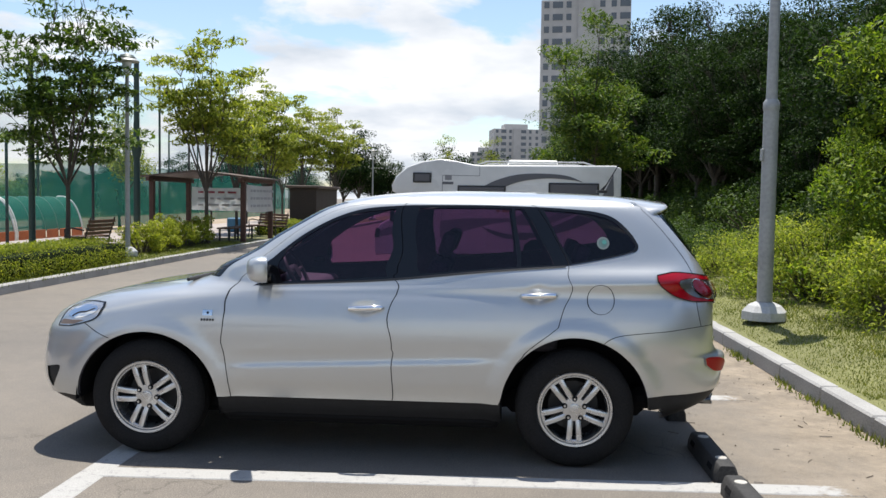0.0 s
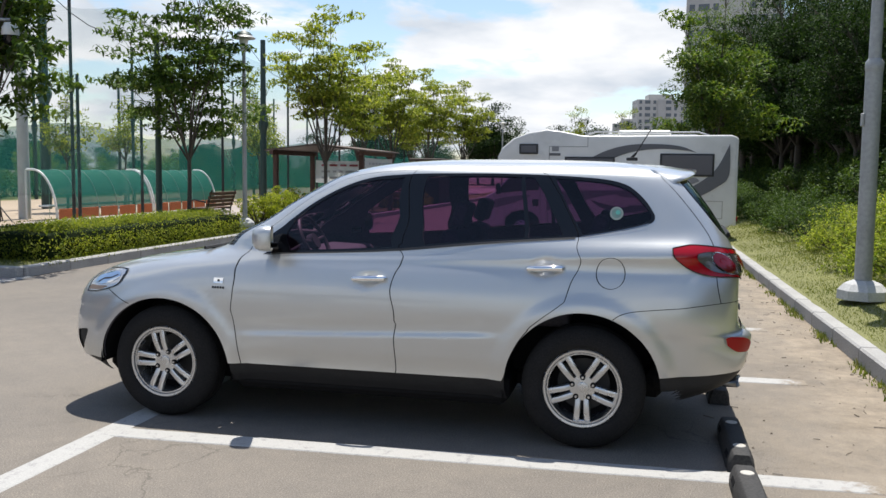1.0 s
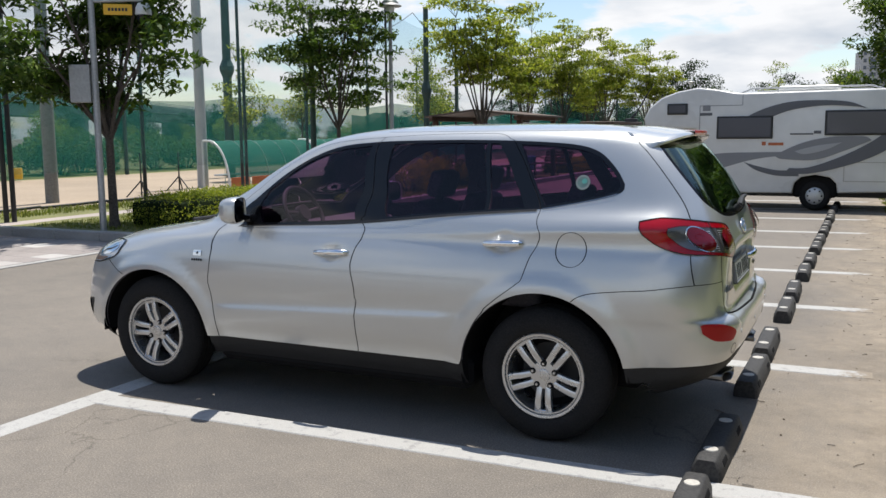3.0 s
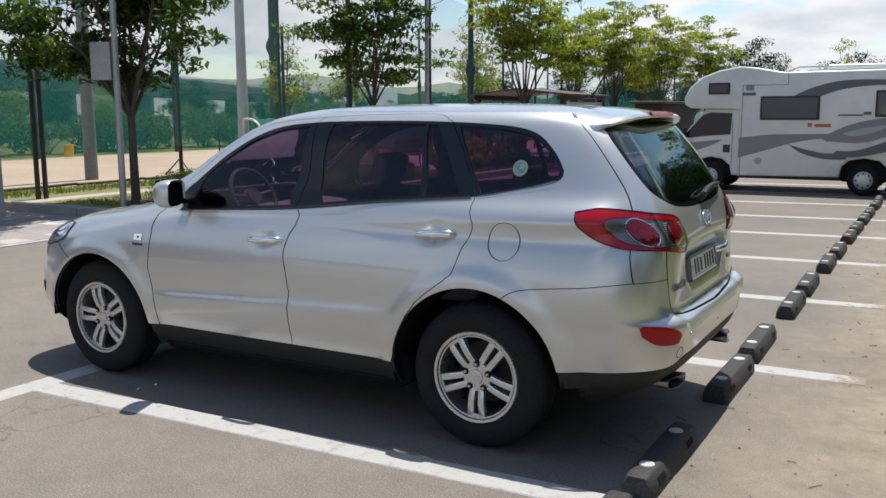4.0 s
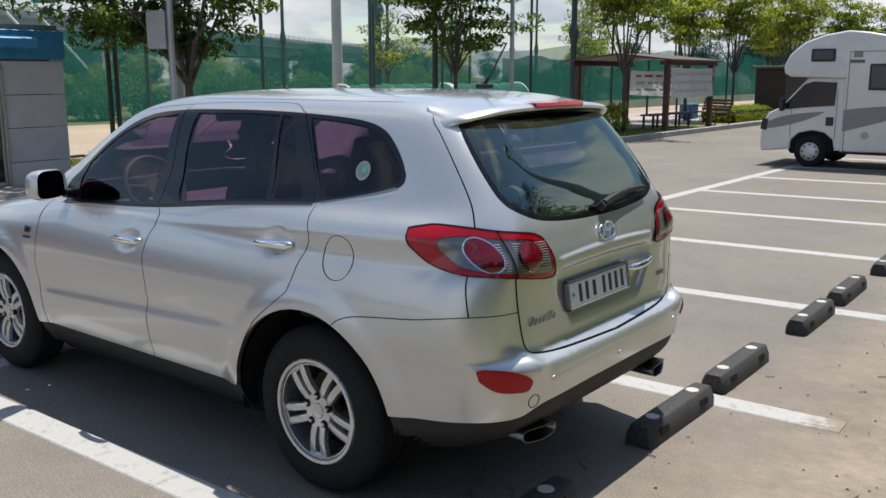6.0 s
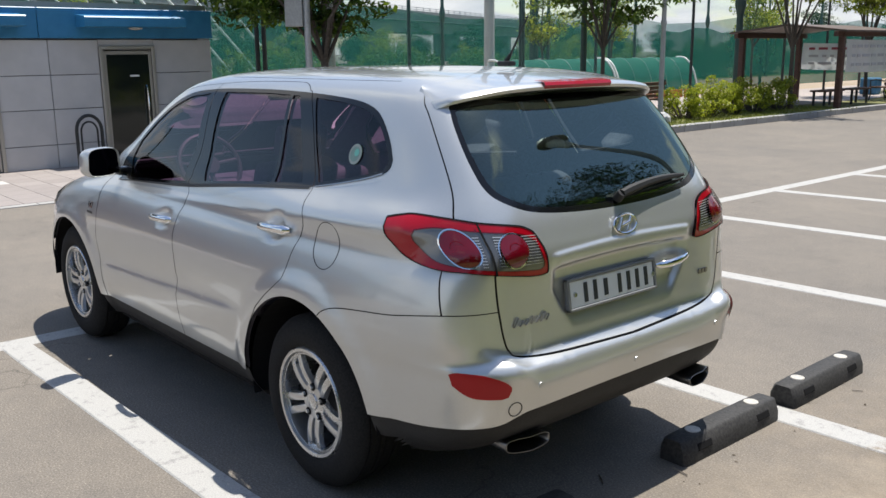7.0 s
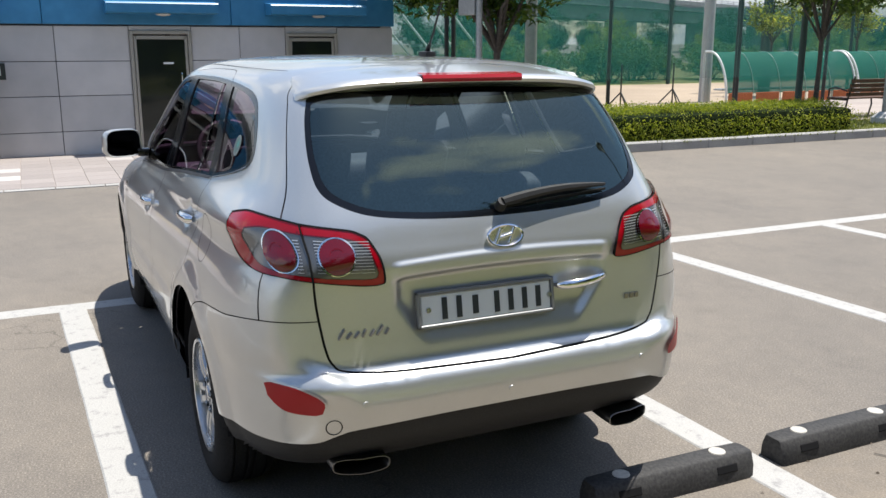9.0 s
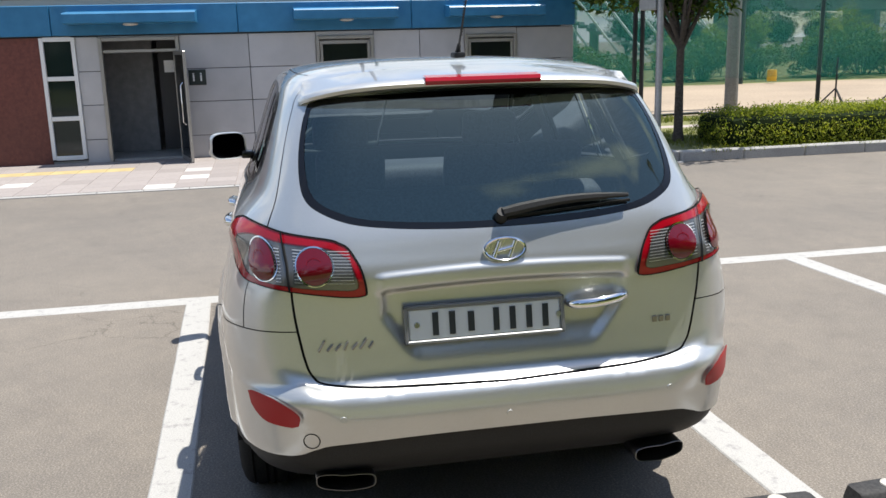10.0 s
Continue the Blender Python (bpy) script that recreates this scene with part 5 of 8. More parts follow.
def wheel_stop():
    e = tagged(empty("wheel_stop"), "black rubber wheel stop with two faded cream spots", "wheel stop", "wheel stops behind the bays")
    bm = bmesh.new()
    sec = [(-.075, 0), (-.072, .055), (-.052, .105), (-.040, .112), (.040, .112), (.052, .105), (.072, .055), (.075, 0)]
    rings = []
    for y, q in ((-.39, .80), (-.375, .97), (-.25, 1.0), (0, 1.0), (.25, 1.0), (.375, .97), (.39, .80)):
        rings.append([bm.verts.new((x * q, y, z * (q if q > .9 else .93))) for x, z in sec])
    for a, b in zip(rings, rings[1:]):
        for i in range(len(sec) - 1):
            bm.faces.new((a[i], a[i + 1], b[i + 1], b[i]))
    bm.faces.new(rings[0]); bm.faces.new(rings[-1][::-1])
    bmesh.ops.recalc_face_normals(bm, faces=bm.faces)
    part("rubber_block", bm, STOPBLACK, e, "", True)
    for y in (-.24, .24):
        bm = bmesh.new()
        rod(bm, (0, y, .111), (0, y, .115), .036, .034, 20)
        part("spot", bm, CREAM, e, "faded cream spot")
        for s in (-1, 1):
            bm = bmesh.new()
            box(bm, (s * .0645, y, .062), (.012, .11, .035), .004, Matrix.Translation((s * .0645, y, .062)) @ Matrix.Rotation(radians(-s * 20), 4, "Y") @ Matrix.Translation((-s * .0645, -y, -.062)))
            part("side_slot", bm, GAP, e, "dark slot")
    return e


stop0 = wheel_stop()
first = True
STOPS = [(-.75, .20), (1.68, 2.63), (4.09, 5.11), (6.45, 7.48), (8.80, 9.78), (11.0, 12.0), (13.3, 14.3), (15.7, 16.7)]
for pair in STOPS:
    for y in pair:
        m = pose(3.58 + random.uniform(-.012, .012), y, 0, 0, 0, random.uniform(-1.5, 1.5))
        if first:
            stop0.matrix_world = m
            first = False
        else:
            copy_thing(stop0, m)

# ---------------------------------------------------------------- plants
BARK = grained("bark", (0.045, 0.036, 0.028), (0.12, 0.10, 0.082), 30, 0.9, 3, 0.6, 0.02)
LEAF_ZELKOVA = leaves("zelkova_leaves", (0.028, 0.056, 0.012), (0.060, 0.11, 0.020), (0.14, 0.20, 0.036), 0.28)
LEAF_LIGHT = leaves("light_green_leaves", (0.09, 0.13, 0.022), (0.22, 0.255, 0.045), (0.42, 0.42, 0.09), 0.45)
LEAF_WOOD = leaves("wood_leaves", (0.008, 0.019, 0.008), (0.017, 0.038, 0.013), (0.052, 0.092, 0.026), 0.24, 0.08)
# darker leaf green, with the wood's shade put into the colour
LEAF_SHADE = leaves("shade_toned_leaves", (0.022, 0.046, 0.013), (0.050, 0.092, 0.022), (0.11, 0.16, 0.036), 0.30)
LEAF_MID = leaves("mid_green_leaves", (0.040, 0.080, 0.018), (0.085, 0.140, 0.030), (0.18, 0.22, 0.050), 0.35)
LEAF_WEED = leaves("weed_leaves", (0.105, 0.150, 0.026), (0.24, 0.290, 0.050), (0.45, 0.45, 0.105), 0.48)
LEAF_VINE = leaves("vine_leaves", (0.045, 0.090, 0.014), (0.125, 0.190, 0.026), (0.30, 0.36, 0.055), 0.42)
LEAF_HEDGE = leaves("hedge_leaves", (0.090, 0.130, 0.020), (0.20, 0.235, 0.034), (0.37, 0.37, 0.065), 0.45)
LEAF_BUSH = leaves("yellow_green_leaves", (0.12, 0.16, 0.02), (0.26, 0.29, 0.035), (0.42, 0.42, 0.07), 0.45)
GRASSBLADE = leaves("grass_blades", (0.085, 0.115, 0.026), (0.165, 0.190, 0.050), (0.30, 0.285, 0.105), 0.4)
# near-black green: the shade inside a hedge, put into the colour
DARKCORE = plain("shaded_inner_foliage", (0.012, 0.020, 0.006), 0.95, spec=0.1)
rng = np.random.default_rng(5)


def leaf_mesh(name, centres, sizes, mat, parent=None, droop=0.35, label="", flatness=0.55):
    """Many small pointed leaves, one mesh."""
    n = len(centres)
    a = rng.uniform(0, 2 * np.pi, n)
    tilt = rng.normal(0, flatness, n) - droop
    d = np.stack((np.cos(a) * np.cos(tilt), np.sin(a) * np.cos(tilt), np.sin(tilt)), axis=1)
    side = np.stack((-np.sin(a), np.cos(a), rng.normal(0, flatness, n)), axis=1)
    side /= np.linalg.norm(side, axis=1)[:, None]
    L, W = sizes[:, None], sizes[:, None] * rng.uniform(.32, .5, n)[:, None]
    up = np.cross(d, side) * L * .10
    c = np.asarray(centres)
    v = np.stack((c - d * L * .5, c + side * W * .5 + up, c + d * L * .5, c - side * W * .5 + up), axis=1).reshape(-1, 3)
    mesh = bpy.data.meshes.new(name)
    mesh.vertices.add(4 * n)
    mesh.vertices.foreach_set("co", v.ravel())
    mesh.loops.add(4 * n)
    mesh.loops.foreach_set("vertex_index", np.arange(4 * n, dtype=np.int32))
    mesh.polygons.add(n)
    mesh.polygons.foreach_set("loop_start", np.arange(0, 4 * n, 4, dtype=np.int32))
    mesh.update(calc_edges=True)
    return link(name, mesh, mat, parent, label)


def blob(centres, radii, per, squash=0.6, shell_bias=0.5):
    """Leaf places in clumps round centres."""
    c = np.repeat(np.asarray(centres), per, axis=0)
    r = np.repeat(np.asarray(radii), per)
    d = rng.normal(size=(len(c), 3))
    d /= np.linalg.norm(d, axis=1)[:, None]
    q = rng.uniform(0, 1, len(c)) ** (1 / 3)
    q = shell_bias * (0.75 + 0.3 * rng.uniform(0, 1, len(c))) + (1 - shell_bias) * q
    d[:, 2] *= squash
    return c + d * (r * q)[:, None]


def make_tree(name, h, spread, fork, trunk_r, leafmat, label, n_limbs=7, per=60, leaf=0.10, twigs=0, squash=0.5, seed=1, clump=0.42, low=0.40, trunk_mat=None, fill=3):
    """A tapered trunk with limbs, and a crown of leaf clumps at the ends and along the limbs."""
    R = random.Random(seed)
    e = tagged(empty(name), label, "tree")
    bm = bmesh.new()
    bend = [Vector((R.uniform(-.05, .05) * h * .2, R.uniform(-.05, .05) * h * .2, h * t)) for t in (0.0, .12, .25, .4)]
    bend[0] = Vector((0, 0, -.05))
    top = Vector((bend[1].x, bend[1].y, fork))
    tube(bm, [bend[0], Vector((bend[1].x * .5, bend[1].y * .5, fork * .12)), Vector((bend[1].x, bend[1].y, fork * .6)), top], [trunk_r * 1.45, trunk_r * 1.05, trunk_r * .9, trunk_r * .85], 10)
    ends, rad = [], []
    for k in range(n_limbs):
        a = 2 * math.pi * (k + R.uniform(-.3, .3)) / n_limbs
        lead = k == 0
        reach = spread * (R.uniform(.55, 1.0) if not lead else .15)
        z1 = h * (R.uniform(low + .12, .93) if not lead else .97)
        if not lead:
            reach *= 1.0 - 0.45 * max(0, (z1 / h - .65) / .35)
        tip = Vector((top.x + reach * math.cos(a), top.y + reach * math.sin(a), z1))
        m1 = top.lerp(tip, .35) + Vector((R.uniform(-.1, .1), R.uniform(-.1, .1), .12)) * spread * .5
        m2 = top.lerp(tip, .7) + Vector((R.uniform(-.1, .1), R.uniform(-.1, .1), .06)) * spread * .5
        st = top - Vector((0, 0, R.uniform(0, .25) * fork * .3))
        tube(bm, [st, m1, m2, tip], [trunk_r * .55, trunk_r * .36, trunk_r * .2, trunk_r * .06], 6)
        for q, o in ((tip, m2), (m2, m1), (m1.lerp(m2, .5), m1)):
            ends.append(q)
            for _ in range(fill):
                s = q + Vector((R.uniform(-1, 1), R.uniform(-1, 1), R.uniform(-.35, .5))) * spread * .34
                if s.z < h * low:
                    s.z = h * low + R.uniform(0, .08) * h
                tube(bm, [o.lerp(q, .6), s.lerp(q, .5) + Vector((0, 0, .04)), s], [trunk_r * .12, trunk_r * .08, trunk_r * .03], 4)
                ends.append(s)
    for k in range(twigs):
        a = R.uniform(0, 6.28)
        b = Vector((R.uniform(-.5, .5) * spread, R.uniform(-.5, .5) * spread, h * R.uniform(.85, .95)))
        for j in range(3):
            tip = b + Vector((R.uniform(-.25, .25), R.uniform(-.25, .25), R.uniform(.5, 1.1)))
            tube(bm, [b, b.lerp(tip, .5) + Vector((R.uniform(-.06, .06), R.uniform(-.06, .06), 0)), tip], [.012, .008, .003], 4)
    part("trunk", bm, trunk_mat or BARK, e, "dark bark trunk with limbs", True)
    rad = [spread * clump * R.uniform(.55, 1.0) for _ in ends]
    pts = blob([tuple(q) for q in ends], rad, per, squash, .35)
    leaf_mesh("crown", pts, rng.uniform(.6, 1.25, len(pts)) * leaf, leafmat, e, label="leafy crown of loose clumps")
    return e


def put(thing, x, y, z, turn=0.0, size=1.0):
    thing.matrix_world = pose(x, y, z, 0, 0, turn) @ Matrix.Scale(size, 4)
    return thing


# young trees in the planted strip
t1 = put(make_tree("zelkova_tree", 5.4, 2.10, 1.55, .074, LEAF_ZELKOVA, "young dark-green tree with a forked trunk in the planted strip", 11, 98, .18, 3, .28, 3, .36, .36, fill=4), -7.36, 6.78, .12, 40)
# its crown is lopped on the side of the sign pole
for ob in t1.children:
    m1_ = pose(-7.36, 6.78, .12, 0, 0, 40)
    lop = bmesh.new(); lop.from_mesh(ob.data)
    way = Vector((.66, -.75, 0))
    depth = [(m1_ @ v.co - Vector((-7.36, 6.78, 0))).dot(way) for v in lop.verts]
    if "crown" in ob.name:
        across = [(m1_ @ v.co - Vector((-7.36, 6.78, 0))).dot(Vector((.75, .66, 0))) for v in lop.verts]
        bmesh.ops.delete(lop, geom=[f for f in lop.faces if any(depth[v.index] > .30 and -.85 < across[v.index] < .62 for v in f.verts)], context="FACES")
    else:
        back = m1_.inverted().to_3x3() @ way
        for v, q in zip(lop.verts, depth):
            if q > .3 and abs((m1_ @ v.co - Vector((-7.36, 6.78, 0))).dot(Vector((.75, .66, 0)))) < .6:
                v.co -= back * (q - .3) * .9
    lop.to_mesh(ob.data); lop.free()
put(make_tree("zelkova_tree", 5.9, 2.15, 1.75, .056, LEAF_ZELKOVA, "young tree with bare dead twigs at its top", 11, 48, .185, 8, .24, 11, .27, .33, fill=4), -8.05, 14.95, .12, 10)
t3 = put(make_tree("zelkova_tree", 6.5, 1.75, 1.7, .066, LEAF_LIGHT, "young light-green tree beside the shelter", 9, 56, .18, 0, .28, 8, .31, .36, fill=4), -6.95, 21.9, .12, 70)
for x, y, s, a in ((-8.3, 29.5, .95, 20), (-8.6, 35, 1.0, 140), (-8.6, 42, 1.05, 250), (-8.6, 52, 1.1, 310), (-10.8, 47, .95, 0)):
    copy_thing(t3, pose(x, y, .12, 0, 0, a) @ Matrix.Scale(s, 4))
tagged(t3, "young light-green tree beside the shelter")


def hedge(name, x0, x1, y0, y1, z0, top, mat, label, dens=520, leaf=.055, wav=.05):
    e = tagged(empty(name), label, "hedge")
    # a plain dark box paints the shade behind the outer leaves
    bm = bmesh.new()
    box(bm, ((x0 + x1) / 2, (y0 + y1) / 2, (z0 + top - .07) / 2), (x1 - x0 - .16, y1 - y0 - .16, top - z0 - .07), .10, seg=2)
    part("inner_growth", bm, DARKCORE, e, "dark core that stands for the shade inside the hedge")
    A = 2 * ((x1 - x0) + (y1 - y0)) * (top - z0) + (x1 - x0) * (y1 - y0)
    n = int(A * dens)
    p = np.stack((rng.uniform(x0, x1, n), rng.uniform(y0, y1, n), rng.uniform(z0, top, n)), axis=1)
    d = np.stack((p[:, 0] - x0, x1 - p[:, 0], p[:, 1] - y0, y1 - p[:, 1], top - p[:, 2]), axis=1)
    k = np.argmin(d + rng.uniform(0, .25, d.shape), axis=1)
    for i, (ax, val) in enumerate(((0, x0), (0, x1), (1, y0), (1, y1), (2, top))):
        s = k == i
        p[s, ax] = val + rng.normal(0, .035, s.sum())
    # round the upper edges, make the top wavy
    wave = np.array([wav * (noise.noise((q[0] * 1.6, q[1] * 1.6, 3.0)) + .6 * noise.noise((q[0] * 5, q[1] * 5, 9.0))) for q in p])
    p[:, 2] += wave * (p[:, 2] - z0) / (top - z0)
    near = np.minimum.reduce((p[:, 0] - x0, x1 - p[:, 0], p[:, 1] - y0, y1 - p[:, 1]))
    p[:, 2] -= np.clip(.20 - near, 0, .25) * (p[:, 2] > top - .16) * .6
    leaf_mesh("foliage", p, rng.uniform(.6, 1.3, n) * leaf, mat, e, -.3, "small dense leaves", .8)
    return e


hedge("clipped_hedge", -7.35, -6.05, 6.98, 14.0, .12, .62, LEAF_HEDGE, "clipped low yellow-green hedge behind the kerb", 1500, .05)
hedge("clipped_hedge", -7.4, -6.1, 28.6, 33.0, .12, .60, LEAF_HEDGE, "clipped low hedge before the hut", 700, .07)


def bush(x, y, z, h, r, mat, label, n=26, per=110, leaf=.07, seed=1, cat="bush", sq=.8, low=.22):
    R = random.Random(seed)
    e = tagged(empty("shrub"), label, cat)
    bm = bmesh.new()
    cs, rs = [], []
    for _ in range(n):
        a, q = R.uniform(0, 6.28), math.sqrt(R.uniform(0, 1))
        c = Vector((q * r * math.cos(a), q * r * math.sin(a), R.uniform(low, .92) * h * (1 - .35 * q * q)))
        cs.append(tuple(c)); rs.append(R.uniform(.2, .34) * r)
        tube(bm, [(c.x * .2, c.y * .2, -.05), (c.x * .6, c.y * .6, c.z * .6), tuple(c)], [.018, .012, .004], 4)
    part("stem", bm, BARK, e, "thin stems", True)
    p = blob(cs, rs, per, sq, .4)
    leaf_mesh("foliage", p, rng.uniform(.6, 1.3, len(p)) * leaf, mat, e, label="loose leafy growth", flatness=.7)
    e.matrix_world = pose(x, y, z)
    return e


for k, (x, y, h, r) in enumerate(((-7.0, 16.9, .95, .55), (-7.05, 17.9, 1.05, .6), (-7.0, 19.0, .95, .6), (-7.05, 20.2, 1.05, .65), (-7.0, 21.4, .95, .6))):
    bush(x, y, .12, h, r, LEAF_BUSH, "yellow-green shrub in the grass strip", 26, 120, .075, 30 + k)

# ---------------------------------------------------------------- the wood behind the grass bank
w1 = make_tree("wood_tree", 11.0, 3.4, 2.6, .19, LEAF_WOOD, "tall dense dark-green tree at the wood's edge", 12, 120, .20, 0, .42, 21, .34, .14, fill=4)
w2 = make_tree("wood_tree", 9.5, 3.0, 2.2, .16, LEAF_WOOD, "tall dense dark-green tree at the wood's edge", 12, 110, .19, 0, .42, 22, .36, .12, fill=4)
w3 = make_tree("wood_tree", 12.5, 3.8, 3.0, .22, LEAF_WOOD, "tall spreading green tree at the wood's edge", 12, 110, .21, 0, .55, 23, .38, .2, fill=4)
R = random.Random(77)
kinds = [w1, w2, w3]
spots = []
for k in range(26):
    y = 7.0 + k * 2.7
    spots.append((10.6 + R.uniform(-.5, 1.0) - .6 * min(1, max(0, (y - 30) / 30)), y))
for k in range(20):
    spots.append((14.0 + R.uniform(-1.2, 1.5), 5 + k * 3.6 + R.uniform(-1, 1)))
for k in range(14):
    spots.append((19.0 + R.uniform(-1.5, 2.5), 5 + k * 5.2 + R.uniform(-1, 1)))
for k in range(15):
    spots.append((13.4 + R.uniform(-.6, .9), 8 + k * 2.1))
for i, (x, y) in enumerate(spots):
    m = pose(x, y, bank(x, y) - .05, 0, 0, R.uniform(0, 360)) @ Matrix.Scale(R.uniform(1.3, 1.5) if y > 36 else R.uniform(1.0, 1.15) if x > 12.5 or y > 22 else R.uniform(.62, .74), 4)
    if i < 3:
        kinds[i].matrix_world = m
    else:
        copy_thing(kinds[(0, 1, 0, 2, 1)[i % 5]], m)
for e in kinds:
    tagged(e, group="trees of the wood")
# a slighter tree at the edge of the grass past the motor home
put(make_tree("wood_tree", 7.2, 1.75, 1.9, .085, LEAF_MID, "slim mid-green tree on the grass beside the motor home", 10, 90, .16, 0, .45, 71, .36, .22, fill=4), 5.05, 23.0, bank(5.05, 23.0) - .05, 15)
# a brighter tree that leans over the car park farther along
put(make_tree("wood_tree", 13.0, 4.6, 3.4, .22, LEAF_MID, "broad green tree that overhangs the car park", 14, 120, .21, 0, .5, 41, .32, .28), 9.0, 53, .4, 30, .92)
for k in range(9):
    x, y = 11.2 + R.uniform(-.6, 2.2), 3.5 - 2.3 * k
    copy_thing(kinds[k % 3], pose(x, y, bank(x, y) - .05, 0, 0, R.uniform(0, 360)) @ Matrix.Scale(R.uniform(.62, .9), 4))
# these shrubs carry the shade in their leaf colour
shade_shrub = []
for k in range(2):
    last = tagged(bush(11.0 + k, 1.0 - 2 * k, bank(11.0, 1.0) - .05, 1.1, .9, LEAF_SHADE, "leafy shrub with the wood's shade put into its dark leaf colour", 44, 110, .075, 90 + k, sq=.9, low=.05), group="shrubs in the wood")
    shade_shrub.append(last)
weeds = []
for k in range(34):
    y = 4.2 + k * 1.35 + R.uniform(-.4, .4)
    x = 6.75 - .02 * (y - 5) + R.uniform(-.2, .45)
    h, r = R.uniform(.8, 1.35), R.uniform(.7, 1.0)
    spot = pose(x, y, bank(x, y) - .08, 0, 0, R.uniform(0, 360))
    if k < 4:
        weeds.append(tagged(bush(x, y, bank(x, y) - .08, h, r, LEAF_WEED, "loose leafy undergrowth at the wood's edge", 54, 130, .06, 60 + k, sq=.9, low=.02), group="undergrowth along the wood"))
    elif y < 11.5:
        copy_thing(weeds[k % 4], spot @ Matrix.Scale(R.uniform(.8, 1.2), 4))
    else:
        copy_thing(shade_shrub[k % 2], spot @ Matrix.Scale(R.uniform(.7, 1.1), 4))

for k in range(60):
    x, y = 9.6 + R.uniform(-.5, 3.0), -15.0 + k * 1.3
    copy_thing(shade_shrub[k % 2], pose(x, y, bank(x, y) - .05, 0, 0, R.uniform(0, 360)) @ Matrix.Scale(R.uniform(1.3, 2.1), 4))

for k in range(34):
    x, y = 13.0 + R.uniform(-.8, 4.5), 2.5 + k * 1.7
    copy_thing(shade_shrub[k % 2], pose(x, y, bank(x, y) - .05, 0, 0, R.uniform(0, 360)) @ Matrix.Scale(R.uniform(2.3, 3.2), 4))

# a dead tree wrapped in bright vine
vine = tagged(empty("vine_covered_tree"), "dead tree wholly covered in bright green vine", "tree")
bm = bmesh.new()
tube(bm, [(0, 0, -.1), (.1, .05, 1.5), (.0, .1, 3.0), (.1, .0, 4.4)], [.16, .13, .09, .03], 8)
part("trunk", bm, BARK, vine, "", True)
cs, rs = [], []
for k in range(70):
    z = R.uniform(.1, 4.3)
    w = 1.25 - .75 * (z / 4.4) ** 1.3 + .25 * math.sin(z * 4)
    a = R.uniform(0, 6.28)
    cs.append((w * math.cos(a) * R.uniform(.3, 1), w * math.sin(a) * R.uniform(.3, 1), z)); rs.append(R.uniform(.22, .42))
pts = blob(cs, rs, 130, .8, .6)
leaf_mesh("vine_leaves", pts, rng.uniform(.6, 1.3, len(pts)) * .10, LEAF_VINE, vine, .5, "large bright vine leaves", .5)
vine.matrix_world = pose(7.35, 6.6, .35) @ Matrix.Scale(.90, 4)
copy_thing(vine, pose(7.75, 8.9, .4, 0, 0, 130) @ Matrix.Scale(.62, 4))
copy_thing(vine, pose(7.5, 4.7, .4, 0, 0, 220) @ Matrix.Scale(.62, 4))

# grass: mown blades on the bank, tufts along the kerbs
def blades(name, pts, h, label, parent=None):
    n = len(pts)
    a = rng.uniform(0, 2 * np.pi, n)
    lean = rng.normal(0, .35, (n, 2))
    hh = h * rng.uniform(.4, 1.2, n)
    w = hh * .10 + .003
    p = np.asarray(pts)
    o = np.stack((np.cos(a) * w, np.sin(a) * w, np.zeros(n)), axis=1)
    tip = p + np.stack((lean[:, 0] * hh, lean[:, 1] * hh, hh), axis=1)
    v = np.stack((p - o, p + o, tip), axis=1).reshape(-1, 3)
    mesh = bpy.data.meshes.new(name)
    mesh.vertices.add(3 * n); mesh.vertices.foreach_set("co", v.ravel())
    mesh.loops.add(3 * n); mesh.loops.foreach_set("vertex_index", np.arange(3 * n, dtype=np.int32))
    mesh.polygons.add(n); mesh.polygons.foreach_set("loop_start", np.arange(0, 3 * n, 3, dtype=np.int32))
    mesh.update(calc_edges=True)
    return tagged(link(name, mesh, GRASSBLADE), label, "grass", kind="stuff")


n = 130000
x = 5.12 + 2.8 * rng.uniform(0, 1, n) ** 1.1
y = np.where(rng.uniform(0, 1, n) < .7, 1.5 + 26 * rng.uniform(0, 1, n) ** 1.6, rng.uniform(-14, 1.5, n))
x -= .018 * y
blades("mown_grass", np.stack((x, y, [bank(a, b) - .01 for a, b in zip(x, y)]), axis=1), .036, "mown yellowish grass on the bank")
n = 5000
y = rng.uniform(-3, 26, n)
dens = np.array([noise.noise((0, q * 1.3, 5)) for q in y])
keep = dens + rng.uniform(-.25, .25, n) > .05
x = 4.93 - .018 * y - np.abs(rng.normal(0, .05, n)) - .05 * np.clip(dens, 0, 1)
blades("kerb_weeds", np.stack((x, y, np.zeros(n)), axis=1)[keep], .06, "weeds growing along the foot of the kerb")
n = 26000
x = rng.uniform(-8.9, -5.72, n); y = 6.4 + 17 * rng.uniform(0, 1, n)
blades("strip_grass", np.stack((x, y, np.full(n, .12)), axis=1), .06, "grass in the planted strip")
n = 3000
blades("field_edge_grass", np.stack((rng.uniform(-12.6, -11.6, n), rng.uniform(4, 16, n), np.zeros(n)), axis=1), .12, "dry grass along the field's edge")

